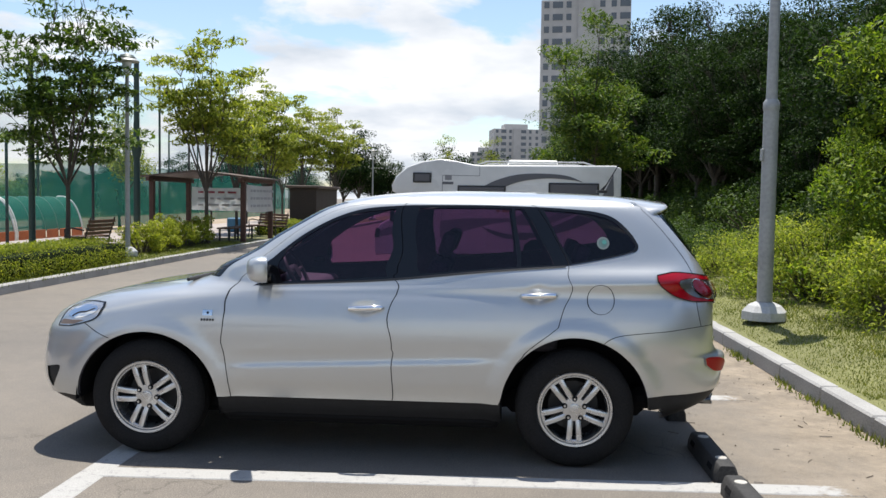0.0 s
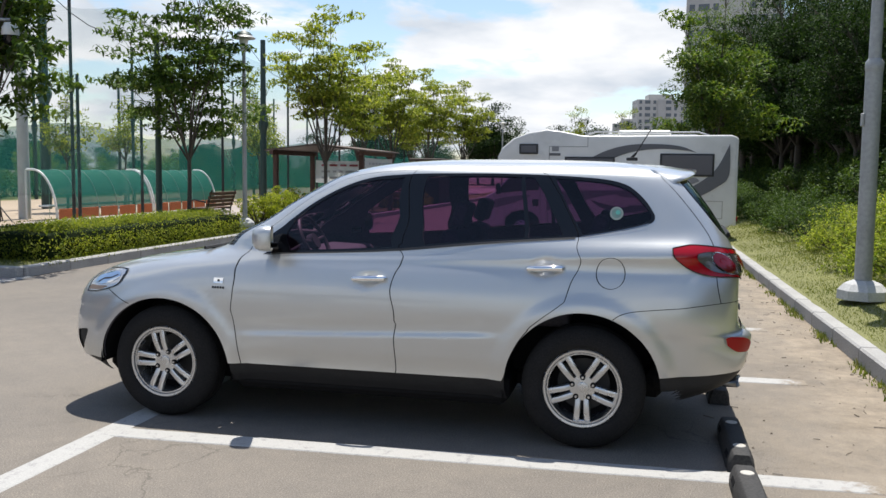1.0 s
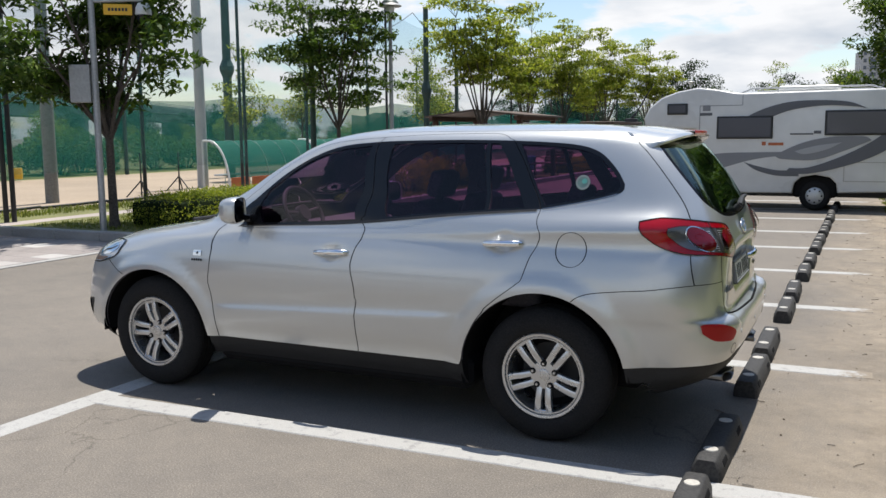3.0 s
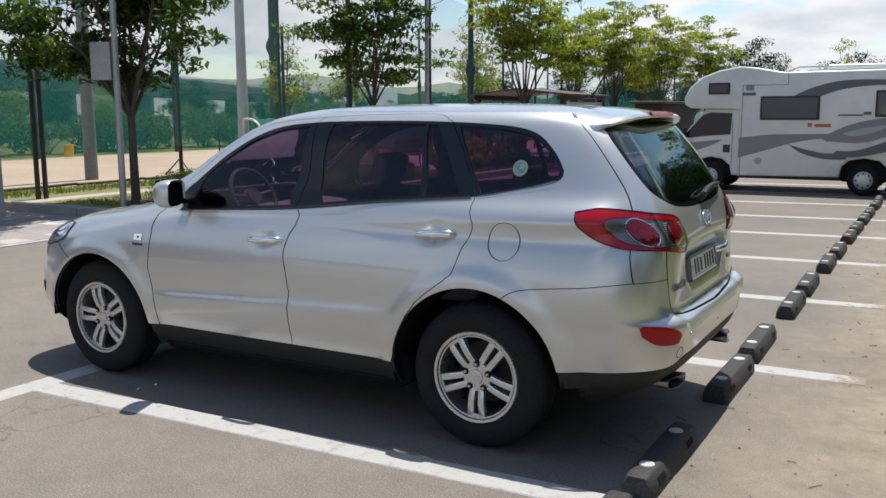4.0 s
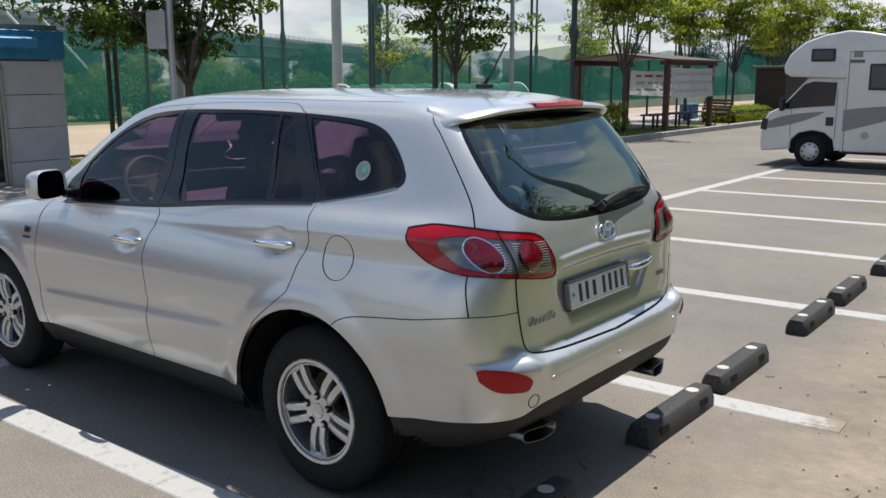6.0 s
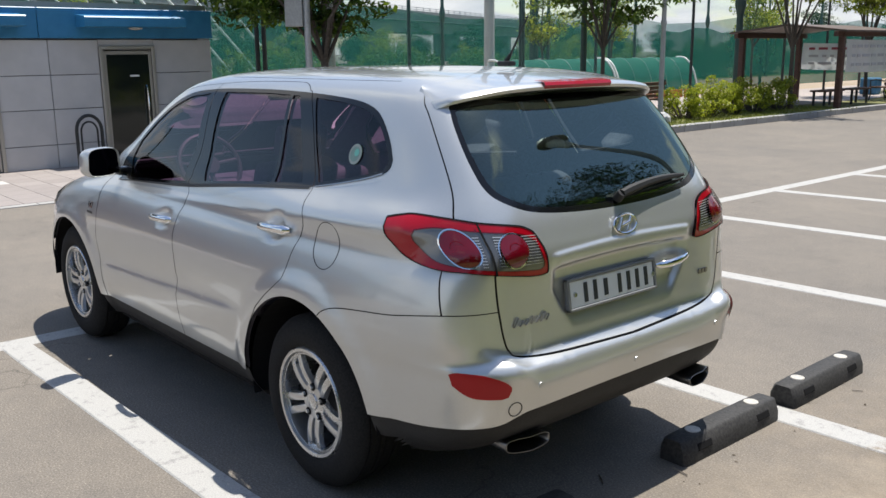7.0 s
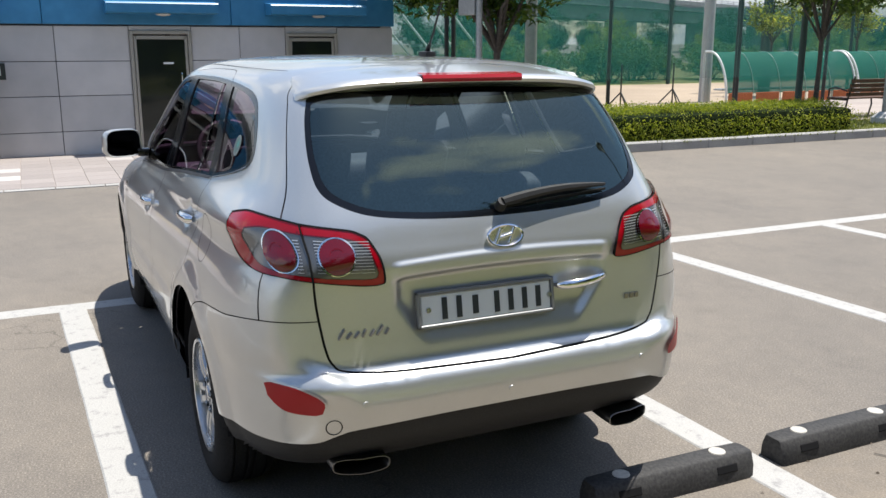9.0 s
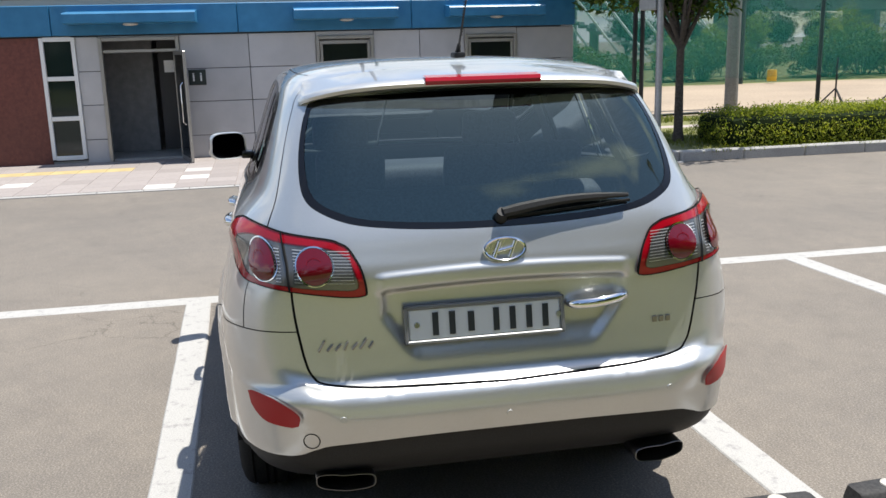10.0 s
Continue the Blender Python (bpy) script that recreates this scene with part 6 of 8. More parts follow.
# ---------------------------------------------------------------- lamps and poles
GALV = grained("galvanised_steel", (0.34, 0.35, 0.36), (0.46, 0.47, 0.48), 30, 0.45, 3, 0.05, 0.002, 0.55)
POLEGREY = grained("grey_painted_steel", (0.31, 0.32, 0.32), (0.40, 0.41, 0.41), 24, 0.5, 2, 0.05, 0.002, 0.2)
GREENSTEEL = grained("dark_green_steel", (0.018, 0.045, 0.040), (0.035, 0.070, 0.062), 20, 0.5, 2, 0.05, 0.002)
BLACKSTEEL = grained("black_painted_steel", (0.012, 0.014, 0.015), (0.026, 0.028, 0.03), 20, 0.5, 2, 0.05, 0.002)
CEMENT = grained("spun_concrete", (0.42, 0.42, 0.41), (0.54, 0.54, 0.53), 40, 0.85, 2, 0.2, 0.004)
LAMPWHITE = plain("lamp_white", (0.70, 0.71, 0.70), 0.35)


def park_lamp(x, y, z, h):
    e = tagged(empty("street_lamp"), "grey park lamp with a round hooded head on a concrete foot", "street lamp", "park lamps")
    bm = bmesh.new()
    revolve(bm, [(.26, 0), (.25, .12), (.17, .20), (.10, .24), (.001, .24)], 8, "Z")
    part("concrete_foot", bm, CEMENT, e, "eight-sided concrete foot")
    bm = bmesh.new()
    rod(bm, (0, 0, .2), (0, 0, h - .55), .062, .045, 14)
    rod(bm, (0, 0, h * .45), (0, 0, h * .45 + .08), .07, .07, 14)
    part("pole", bm, POLEGREY, e, "grey steel pole", True)
    bm = bmesh.new()
    revolve(bm, [(.05, h - .56), (.085, h - .5), (.085, h - .42), (.11, h - .30), (.12, h - .22)], 20, "Z")
    part("lamp_glass", bm, LAMPWHITE, e, "pale lamp bowl", True)
    bm = bmesh.new()
    revolve(bm, [(.13, h - .23), (.29, h - .215), (.295, h - .20), (.20, h - .13), (.13, h - .07), (.05, h - .02), (.001, h)], 28, "Z")
    part("hood", bm, POLEGREY, e, "round grey hood", True)
    bm = bmesh.new()
    revolve(bm, [(.20, h - .135), (.215, h - .12), (.15, h - .055), (.14, h - .06)], 28, "Z")
    part("hood_band", bm, GREENSTEEL, e, "dark band on the hood", True)
    e.matrix_world = pose(x, y, z)
    return e


park_lamp(-6.9, 15.75, .12, 4.95)
park_lamp(5.12, 30.4, .3, 4.5)
park_lamp(-6.7, 56, .12, 5.0)

pole = tagged(empty("lamp_pole"), "grey steel park lamp pole with a joint on a concrete foot", "street lamp")
bm = bmesh.new()
revolve(bm, [(.27, 0), (.265, .10), (.20, .17), (.11, .21), (.001, .21)], 8, "Z")
part("concrete_foot", bm, CEMENT, pole, "eight-sided pale concrete foot")
bm = bmesh.new()
rod(bm, (0, 0, .1), (0, 0, 2.55), .092, .088, 18)
part("lower_pole", bm, POLEGREY, pole, "", True)
bm = bmesh.new()
revolve(bm, [(.088, 2.50), (.095, 2.52), (.095, 2.60), (.070, 2.64)], 18, "Z")
part("pole_collar", bm, POLEGREY, pole, "", True)
bm = bmesh.new()
rod(bm, (0, 0, 2.6), (0, 0, 4.75), .066, .055, 18)
part("upper_pole", bm, POLEGREY, pole, "", True)
bm = bmesh.new()
box(bm, (-.098, -.02, 1.98), (.03, .06, .14), .006)
part("hatch", bm, POLEGREY, pole, "small service hatch")
bm = bmesh.new()
revolve(bm, [(.06, 4.72), (.09, 4.78), (.10, 4.86), (.13, 4.98), (.14, 5.06)], 20, "Z")
part("lamp_glass", bm, LAMPWHITE, pole, "pale lamp bowl", True)
bm = bmesh.new()
revolve(bm, [(.14, 5.05), (.25, 5.07), (.255, 5.085), (.19, 5.15), (.13, 5.22), (.05, 5.27), (.001, 5.29)], 28, "Z")
part("hood", bm, POLEGREY, pole, "round grey hood", True)
pole.matrix_world = pose(5.42, 5.45, .26)

# sign pole with control box, arm, yellow sign and camera dome
sp = tagged(empty("sign_pole"), "steel pole with grey box, yellow sign and camera dome", "pole")
bm = bmesh.new()
rod(bm, (0, 0, 0), (0, 0, 3.75), .055, .05, 14)
part("post", bm, GALV, sp, "", True)
bm = bmesh.new()
rod(bm, (0, 0, 3.68), (.62, .50, 3.72), .028, .024, 10)
part("arm", bm, GALV, sp, "", True)
bm = bmesh.new()
box(bm, (0, 0, 0), (.44, .02, .17), .004, pose(.32, .25, 3.56, 0, 0, 38))
part("sign_board", bm, plain("yellow_sign", (0.75, 0.42, 0.02), 0.4), sp, "small yellow sign")
for k in range(6):
    bm = bmesh.new()
    box(bm, (-.13 + k * .052, -.012, 0), (.036, .004, .05), 0, pose(.32, .25, 3.56, 0, 0, 38))
    part("bar", bm, BLACKSTEEL, sp)
bm = bmesh.new()
revolve(bm, [(.001, .20), (.08, .19), (.12, .12), (.13, .02), (.12, .0)], 20, "Z", (.62, .50, 3.48))
part("camera_hood", bm, LAMPWHITE, sp, "white camera hood", True)
bm = bmesh.new()
revolve(bm, [(.125, .0), (.12, -.06), (.08, -.13), (.001, -.16)], 20, "Z", (.62, .50, 3.48))
part("camera_dome", bm, GLOSSBLACK, sp, "black camera dome", True)
bm = bmesh.new()
box(bm, (0, 0, 0), (.33, .20, .60), .015, pose(-.24, -.05, 2.39, 0, 0, 27), 2)
part("control_box", bm, POLEGREY, sp, "grey steel control box")
sp.matrix_world = pose(-7.12, 6.30, .12)


def bench(x, y, z, turn):
    e = tagged(empty("park_bench"), "brown slatted park bench with black iron arms", "bench", "park benches")
    WOODB = BENCHWOOD
    for k in range(4):
        bm = bmesh.new()
        box(bm, (-.22 + .125 * k, 0, .43), (.10, 1.5, .035), .006)
        part("seat_slat", bm, WOODB, e)
    for k in range(4):
        bm = bmesh.new()
        box(bm, (.27 + .035 * k, 0, .52 + .10 * k), (.03, 1.5, .085), .006)
        part("back_slat", bm, WOODB, e)
    for yy in (-.68, .68):
        bm = bmesh.new()
        tube(bm, [(-.30, yy, 0), (-.24, yy, .25), (-.27, yy, .42), (-.28, yy, .62), (-.1, yy, .66), (.22, yy, .60)], .02, 7)
        tube(bm, [(.30, yy, 0), (.22, yy, .25), (.26, yy, .45), (.40, yy, .92)], .02, 7)
        tube(bm, [(-.27, yy, .40), (.25, yy, .40)], .018, 6)
        part("iron_side", bm, BLACKSTEEL, e, "curled black iron side", True)
    e.matrix_world = pose(x, y, z, 0, 0, turn)
    return e


BENCHWOOD = grained("brown_bench_wood", (0.075, 0.035, 0.022), (0.15, 0.075, 0.045), 26, 0.6, 3, 0.15, 0.003)
bench(-8.35, 16.7, .125, 0)
bench(-6.5, 27.3, .125, 60)

# ---------------------------------------------------------------- sports field: poles, nets, dugouts
def mast(name, x, y, h, r, mat, label, extra=None, seg=12, top=None):
    e = tagged(empty(name), label, "pole", "net masts")
    bm = bmesh.new()
    rod(bm, (0, 0, 0), (0, 0, h), r, top or r * .75, seg)
    part("shaft", bm, mat, e, "", True)
    if extra:
        bm = bmesh.new()
        revolve(bm, [(r * .9, extra - .35), (r * 1.5, extra - .05), (r * 1.5, extra + .10), (r * .85, extra + .40)], 8, "Z")
        part("collar", bm, mat, e, "swollen joint")
    e.matrix_world = pose(x, y, 0)
    return e


DARKCEMENT = grained("dark_weathered_concrete", (.17, .17, .155), (.27, .265, .245), 30, .9, 2.0, .3, .004)
mast("concrete_mast", -14.5, 11.63, 9.5, .165, DARKCEMENT, "tall weathered concrete net mast", None, 16, .13)
mast("concrete_mast", -15.3, 18.25, 10.5, .18, CEMENT, "tall round concrete net mast beside the dugout", None, 16, .12)
mast("flood_mast", -18.96, 24.16, 12.0, .19, GREENSTEEL, "dark green flood-light mast with a swollen joint", 4.28)
mast("flood_mast", -9.4, 15.9, 4.9, .085, GREENSTEEL, "dark green mast with a bracket", None)
mast("flood_mast", -10.5, 24.9, 6.2, .12, GREENSTEEL, "dark green flood-light mast", 3.2)
mast("flood_mast", -15.5, 24.5, 6.0, .06, GREENSTEEL, "dark green flood-light mast", 3.4)
NETX = -11.6
for x, y, h in ((-11.03, 7.55, 7.0), (-10.97, 7.68, 7.0), (-12.2, 12.5, 7.0), (-12.75, 17.05, 6.8), (-12.35, 16.75, 4.15), (-12.4, 20.0, 3.4)):
    mast("net_post", x, y, h, .05, BLACKSTEEL, "thin black steel net post", None, 8, .045)
for y, h in ((2.0, 7.0), (24.0, 6.2), (30.0, 6.2), (33.0, 4.2), (36, 6.2), (42, 6.2), (48, 6.2), (56, 6.2), (66, 6.2)):
    mast("net_post", NETX + random.uniform(-.1, .1), y, h, .05, BLACKSTEEL, "thin black steel net post", None, 8, .045)


def net_sheet(name, pts, z0, z1, mat, label):
    v, f = [], []
    for (x, y) in pts:
        v += [(x, y, z0(y) if callable(z0) else z0), (x, y, z1(y) if callable(z1) else z1)]
    for i in range(len(pts) - 1):
        f.append((2 * i, 2 * i + 2, 2 * i + 3, 2 * i + 1))
    return tagged(raw(name, v, f, mat), label, "net", kind="structure")


def netting(name, c, cover, weave=70.0):
    m = Mat(name)
    m.set(Base_Color=(*c, 1), Roughness=0.8)
    tr = m.n.new("ShaderNodeBsdfTransparent")
    mx = m.n.new("ShaderNodeMixShader")
    k = m.noise(0.6, 4, .6)
    mr = m.n.new("ShaderNodeMapRange")
    mr.inputs["To Min"].default_value, mr.inputs["To Max"].default_value = cover * .75, min(1, cover * 1.25)
    m.l.new(k, mr.inputs["Value"])
    tl = m.n.new("ShaderNodeBsdfTranslucent"); tl.inputs[0].default_value = (*c, 1)
    both = m.n.new("ShaderNodeMixShader"); both.inputs[0].default_value = .5
    m.l.new(m.b.outputs[0], both.inputs[1]); m.l.new(tl.outputs[0], both.inputs[2])
    m.l.new(mr.outputs[0], mx.inputs[0]); m.l.new(tr.outputs[0], mx.inputs[1]); m.l.new(both.outputs[0], mx.inputs[2])
    m.l.new(mx.outputs[0], m.n["Material Output"].inputs[0])
    return m.m


NETTHIN = netting("thin_green_netting", (0.09, 0.30, 0.26), .21)
NETDENSE = netting("dense_green_netting", (0.008, 0.16, 0.110), .80)
NETBACK = netting("green_windbreak_netting", (0.012, 0.235, 0.170), .60)
sag = lambda y: 6.2 - .5 * abs(math.sin(math.pi * y / 6.0))
net_sheet("net_near", [(NETX - .06, 1.0 + .75 * k) for k in range(88)], 0.9, sag, NETTHIN, "thin transparent green ball net between posts")
net_sheet("net_low", [(-15.6, 28.0 + 1.0 * k) for k in range(40)], 0.15, lambda y: 2.55 + .12 * math.sin(y * 1.7), NETDENSE, "dense green netting past the dugouts")
net_sheet("net_far", [(-25.5, -30 + 4 * k) for k in range(40)], 0.03, lambda y: 3.5 + .3 * math.sin(y * .4), NETBACK, "green windbreak netting behind the field")
for k in range(20):
    mast("net_post", -25.4, -24 + 7 * k, 7.0, .09, GREENSTEEL, "dark green post of the far net", 3.4, 8)
ropes = tagged(empty("net_rope"), "sagging black rope along the net's top", "rope")
bm = bmesh.new()
for k in range(10):
    tube(bm, [(NETX, 2 + 6 * k + 6 * t, 6.2 - .9 * math.sin(math.pi * t)) for t in np.linspace(0, 1, 9)], .012, 5)
part("rope", bm, BLACKSTEEL, ropes)

DUGGREEN = netting("green_dugout_sheet", (0.012, 0.17, 0.13), .96)
ORANGE = grained("faded_orange_board", (0.42, 0.11, 0.045), (0.58, 0.19, 0.08), 22, 0.7, 2)
WHITEPIPE = plain("white_pipe", (0.72, 0.73, 0.72), 0.4)
PALEPIPE = plain("pale_green_pipe", (0.20, 0.36, 0.31), 0.45)


def dugout(x, y, length):
    e = tagged(empty("dugout"), "green sheeted dugout on white pipe arches with orange boards", "shelter", "dugouts beside the field")
    prof = [(-.80 * (1 - math.cos(a)), 1.50 * math.sin(a)) for a in np.linspace(.22, math.pi / 2, 14)]
    n = int(length / .9)
    bm = bmesh.new()
    rows = [[bm.verts.new((px, y0, pz)) for px, pz in prof] for y0 in np.linspace(0, length, n * 2 + 1)]
    for a, b in zip(rows, rows[1:]):
        for i in range(len(prof) - 1):
            bm.faces.new((a[i], b[i], b[i + 1], a[i + 1]))
    part("sheet", bm, DUGGREEN, e, "green translucent sheet", True)
    full = [(0, 0)] + prof + [(-.98, 1.50), (-1.03, 1.46), (-1.03, 0)]
    for k in range(n + 1):
        bm = bmesh.new()
        r = .035 if k in (0, n) else .009
        tube(bm, [(px + .02, length * k / n, pz + .01) for px, pz in full], r, 8)
        part("arch_pipe", bm, WHITEPIPE if k in (0, n) else PALEPIPE, e, "white pipe arch" if k in (0, n) else "thin pipe arch", True)
    for k in range(n):
        bm = bmesh.new()
        box(bm, (.03, length * (k + .5) / n, .20), (.03, length / n * .86, .30), .004)
        part("board", bm, ORANGE, e, "faded orange board")
    bm = bmesh.new()
    box(bm, (-.55, length / 2, .42), (.36, length * .94, .05), .01)
    part("inner_bench", bm, WHITEPIPE, e, "pale bench")
    e.matrix_world = pose(x, y, 0)
    return e


dugout(-13.87, 17.8, 5.2)
dugout(-13.87, 23.15, 4.6)
# low rail and net stands at the field's edge
for x, y in ((-14.9, 16.7), (-14.0, 14.2)):
    e = tagged(empty("net_stand"), "black tripod net stand on the field", "stand", "net stands")
    bm = bmesh.new()
    rod(bm, (0, 0, 0), (0, 0, 1.2), .022, .022, 8)
    for a in (0, 2.1, 4.2):
        rod(bm, (0, 0, .45), (.42 * math.cos(a), .42 * math.sin(a), 0), .02, .02, 6)
    part("stand", bm, BLACKSTEEL, e)
    e.matrix_world = pose(x, y, 0)
bm = bmesh.new()
for k in range(14):
    rod(bm, (-13.0, 2 + k * 1.0, .05), (-13.0, 3 + k * 1.0, .05 + .02 * (k % 2)), .035, .035, 6)
tagged(part("field_edging", bm, BLACKSTEEL), "black pipe along the field's edge", "edging", kind="structure")
barrel = bmesh.new()
revolve(barrel, [(.001, 0), (.17, 0), (.185, .2), (.17, .42), (.001, .42)], 16, "Z", (-24.9, 19.0, .1))
tagged(part("barrel", barrel, plain("yellow_plastic", (0.65, 0.40, 0.03), .5), smooth=True), "yellow plastic barrel by the far net", "barrel")

# ---------------------------------------------------------------- shelter with banners
POST = grained("dark_red_brown_timber", (0.050, 0.020, 0.014), (0.10, 0.045, 0.032), 20, 0.6, 2)
ROOFB = grained("brown_sheet_roof", (0.075, 0.05, 0.04), (0.13, 0.09, 0.07), 16, 0.6, 1)
pav = tagged(empty("park_shelter"), "dark brown timber park shelter with a flat roof", "shelter")
for x in (-6.12, -9.15):
    for y in (22.9, 26.3):
        bm = bmesh.new()
        box(bm, (x, y, 1.15), (.16, .16, 2.06), .015)
        part("post", bm, POST, pav)
for x in (-6.12, -9.15):
    bm = bmesh.new()
    box(bm, (x, 24.6, 2.16), (.12, 4.2, .14), .01)
    part("beam", bm, POST, pav)
bm = bmesh.new()
prism(bm, [(-5.85, 2.21), (-7.63, 2.40), (-9.4, 2.21), (-9.4, 2.26), (-7.63, 2.46), (-5.85, 2.26)], "Y", 22.55, 26.6)
part("roof", bm, ROOFB, pav, "low brown roof")
BANNER = netting("white_banner_cloth", (0.80, 0.80, 0.80), 1.0)
PRINTRED = plain("dull_red_print", (0.36, 0.07, 0.10), .6)
PRINTGREY = plain("grey_print", (0.40, 0.40, 0.42), .6)


def banner(a, b, z0, z1, rows_, red):
    e = tagged(empty("banner"), "white cloth banner with rows of print hung on the shelter", "banner")
    a, b = Vector(a), Vector(b)
    bm = bmesh.new()
    n = 16
    nr = (b - a).cross(Vector((0, 0, 1))).normalized()
    grid = [[bm.verts.new(a.lerp(b, i / n) + nr * .03 * math.sin(i * 1.3 + j) + Vector((0, 0, z0 + (z1 - z0) * j / 4 - .03 * math.sin(math.pi * i / n)))) for j in range(5)] for i in range(n + 1)]
    for i in range(n):
        for j in range(4):
            bm.faces.new((grid[i][j], grid[i + 1][j], grid[i + 1][j + 1], grid[i][j + 1]))
    part("cloth", bm, BANNER, e, "", True)
    R2 = random.Random(3)
    d = (b - a).normalized()
    L = (b - a).length
    for r in range(rows_):
        z = z1 - (z1 - z0) * (r + .8) / (rows_ + .6)
        s = .25
        while s < L - .4:
            w = R2.uniform(.12, .45)
            for sd in (1, -1):
                bm = bmesh.new()
                c = a + d * (s + w / 2) + nr * .05 * sd
                box(bm, (0, 0, 0), (w, .006, (z1 - z0) * .26 / rows_), 0, Matrix.Translation((c.x, c.y, z)) @ Matrix.Rotation(math.atan2(d.y, d.x), 4, "Z"))
                part("print_bar", bm, PRINTRED if red and r == 0 else PRINTGREY, e)
            s += w + .12
    return e


banner((-6.02, 22.98, 0), (-6.02, 26.22, 0), 1.12, 2.02, 3, False)
banner((-9.05, 26.35, 0), (-6.9, 26.35, 0), 1.12, 1.95, 3, True)
for y in (23.9, 25.6):
    e = tagged(empty("low_bench"), "dark timber backless bench under the shelter", "bench", "backless benches")
    for x in (-.12, .12):
        bm = bmesh.new(); box(bm, (x, 0, .44), (.20, 1.3, .05), .008); part("seat_plank", bm, POST, e)
    for yy in (-.5, .5):
        for x in (-.16, .16):
            bm = bmesh.new(); box(bm, (x, yy, .21), (.06, .06, .42), .006); part("leg", bm, BLACKSTEEL, e)
    e.matrix_world = pose(-6.9, y, .125)
bin_ = bmesh.new()
box(bin_, (-8.9, 31.2, .125 + .3), (.6, .5, .6), .05)
tagged(part("bin", bin_, plain("blue_plastic", (0.04, 0.15, 0.26), .5)), "blue plastic bin near the shelter", "bin")
hut = tagged(empty("park_hut"), "dark brown flat-roofed park hut among the trees", "hut")
bm = bmesh.new(); box(bm, (-6.55, 36.0, 1.05), (1.2, 5.0, 1.95), .02); part("wall", bm, grained("dark_boarding", (0.026, 0.018, 0.014), (0.050, 0.034, 0.026), 20, 0.7, 2), hut)
bm = bmesh.new(); box(bm, (-6.55, 36.0, 2.09), (1.5, 5.3, .12), .02); part("roof", bm, ROOFB, hut)

# ---------------------------------------------------------------- building across the lane
PANEL = Mat("grey_metal_panel")
_r = PANEL.random()
_c = PANEL.ramp(_r, (0.0, (0.44, 0.44, 0.45)), (1.0, (0.50, 0.50, 0.51)))
PANEL.color(PANEL.mix(1.0, _c, PANEL.ramp(PANEL.noise(2.2, 5), (0.3, (.90, .90, .90)), (0.7, (1.06, 1.05, 1.04))), "MULTIPLY"))
PANEL.set(Metallic=0.15); PANEL.rough(PANEL.noise(5.0, 4), .38, .55); PANEL.bump(PANEL.noise(3.0, 2), .04, .01)
PANEL = PANEL.m
BLUE = grained("blue_fascia_sheet", (0.022, 0.165, 0.33), (0.036, 0.21, 0.40), 5, 0.4, .6, 0.02)
MAROON = grained("maroon_boarding", (0.105, 0.030, 0.022), (0.155, 0.048, 0.034), 18, 0.65, 1)
FRAMEGREY = plain("brushed_steel_frame", (0.38, 0.37, 0.35), .35, .7)
DARKGLASS = tinted("dark_door_glass", (0.10, 0.12, 0.11), 1.5)
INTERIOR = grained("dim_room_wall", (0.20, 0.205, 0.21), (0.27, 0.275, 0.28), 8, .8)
WX = -9.27
house = tagged(empty("toilet_building"), "low building with grey panels, blue fascia and glass doors", "building")
DOORS = ((-2.43, -1.165, 2.01), (1.06, 2.04, 1.96), (3.63, 4.57, 1.93))
WINDOW = (-3.32, -2.78)
# inner shell: back, sides, floor, ceiling
bm = bmesh.new()
box(bm, (WX - 4.6, -3.0, 1.24), (.2, 17.4, 2.48))
box(bm, (WX - 2.3, 5.50, 1.24), (4.6, .2, 2.48))
box(bm, (WX - 2.3, -11.7, 1.24), (4.6, .2, 2.48))
part("back_wall", bm, PANEL, house, "grey outer walls")
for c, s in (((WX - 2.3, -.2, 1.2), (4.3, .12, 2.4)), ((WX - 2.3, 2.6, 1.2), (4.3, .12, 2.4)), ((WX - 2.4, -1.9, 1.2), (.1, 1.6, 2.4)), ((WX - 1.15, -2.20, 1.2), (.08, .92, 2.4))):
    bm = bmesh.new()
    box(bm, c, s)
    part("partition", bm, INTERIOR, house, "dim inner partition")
bm = bmesh.new(); box(bm, (WX - 2.3, -3.0, .02), (4.6, 17.2, .04)); part("floor_slab", bm, CONCRETE, house, "grey floor")
bm = bmesh.new(); box(bm, (WX - 2.35, -3.0, 2.55), (4.4, 17.3, .14)); part("roof", bm, FRAMEGREY, house, "flat roof")
# structural front wall with its openings, then panels proud of it
cuts = sorted([(a, b, t, 0.0) for a, b, t in DOORS] + [(WINDOW[0], WINDOW[1], 2.02, .08)])
y = -11.8
bm = bmesh.new()
for a, b, t, lo in cuts:
    box(bm, (WX - .09, (y + a) / 2, 1.25), (.14, a - y, 2.5))
    box(bm, (WX - .09, (a + b) / 2, (t + 2.5) / 2), (.14, b - a, 2.5 - t))
    if lo:
        box(bm, (WX - .09, (a + b) / 2, lo / 2), (.14, b - a, lo))
    y = b
box(bm, (WX - .09, (y + 5.60) / 2, 1.25), (.14, 5.60 - y, 2.5))
part("front_wall", bm, plain("panel_joint_grey", (.085, .085, .088), .8), house, "dark grey recess behind the panels")
cols = [(-2.78, -2.43), (-1.165, -.05), (-.05, 1.06), (2.04, 2.84), (2.84, 3.63), (4.57, 5.62)]
rows_z = [(0.0, .38), (.38, .94), (.94, 1.48), (1.48, 2.03)]
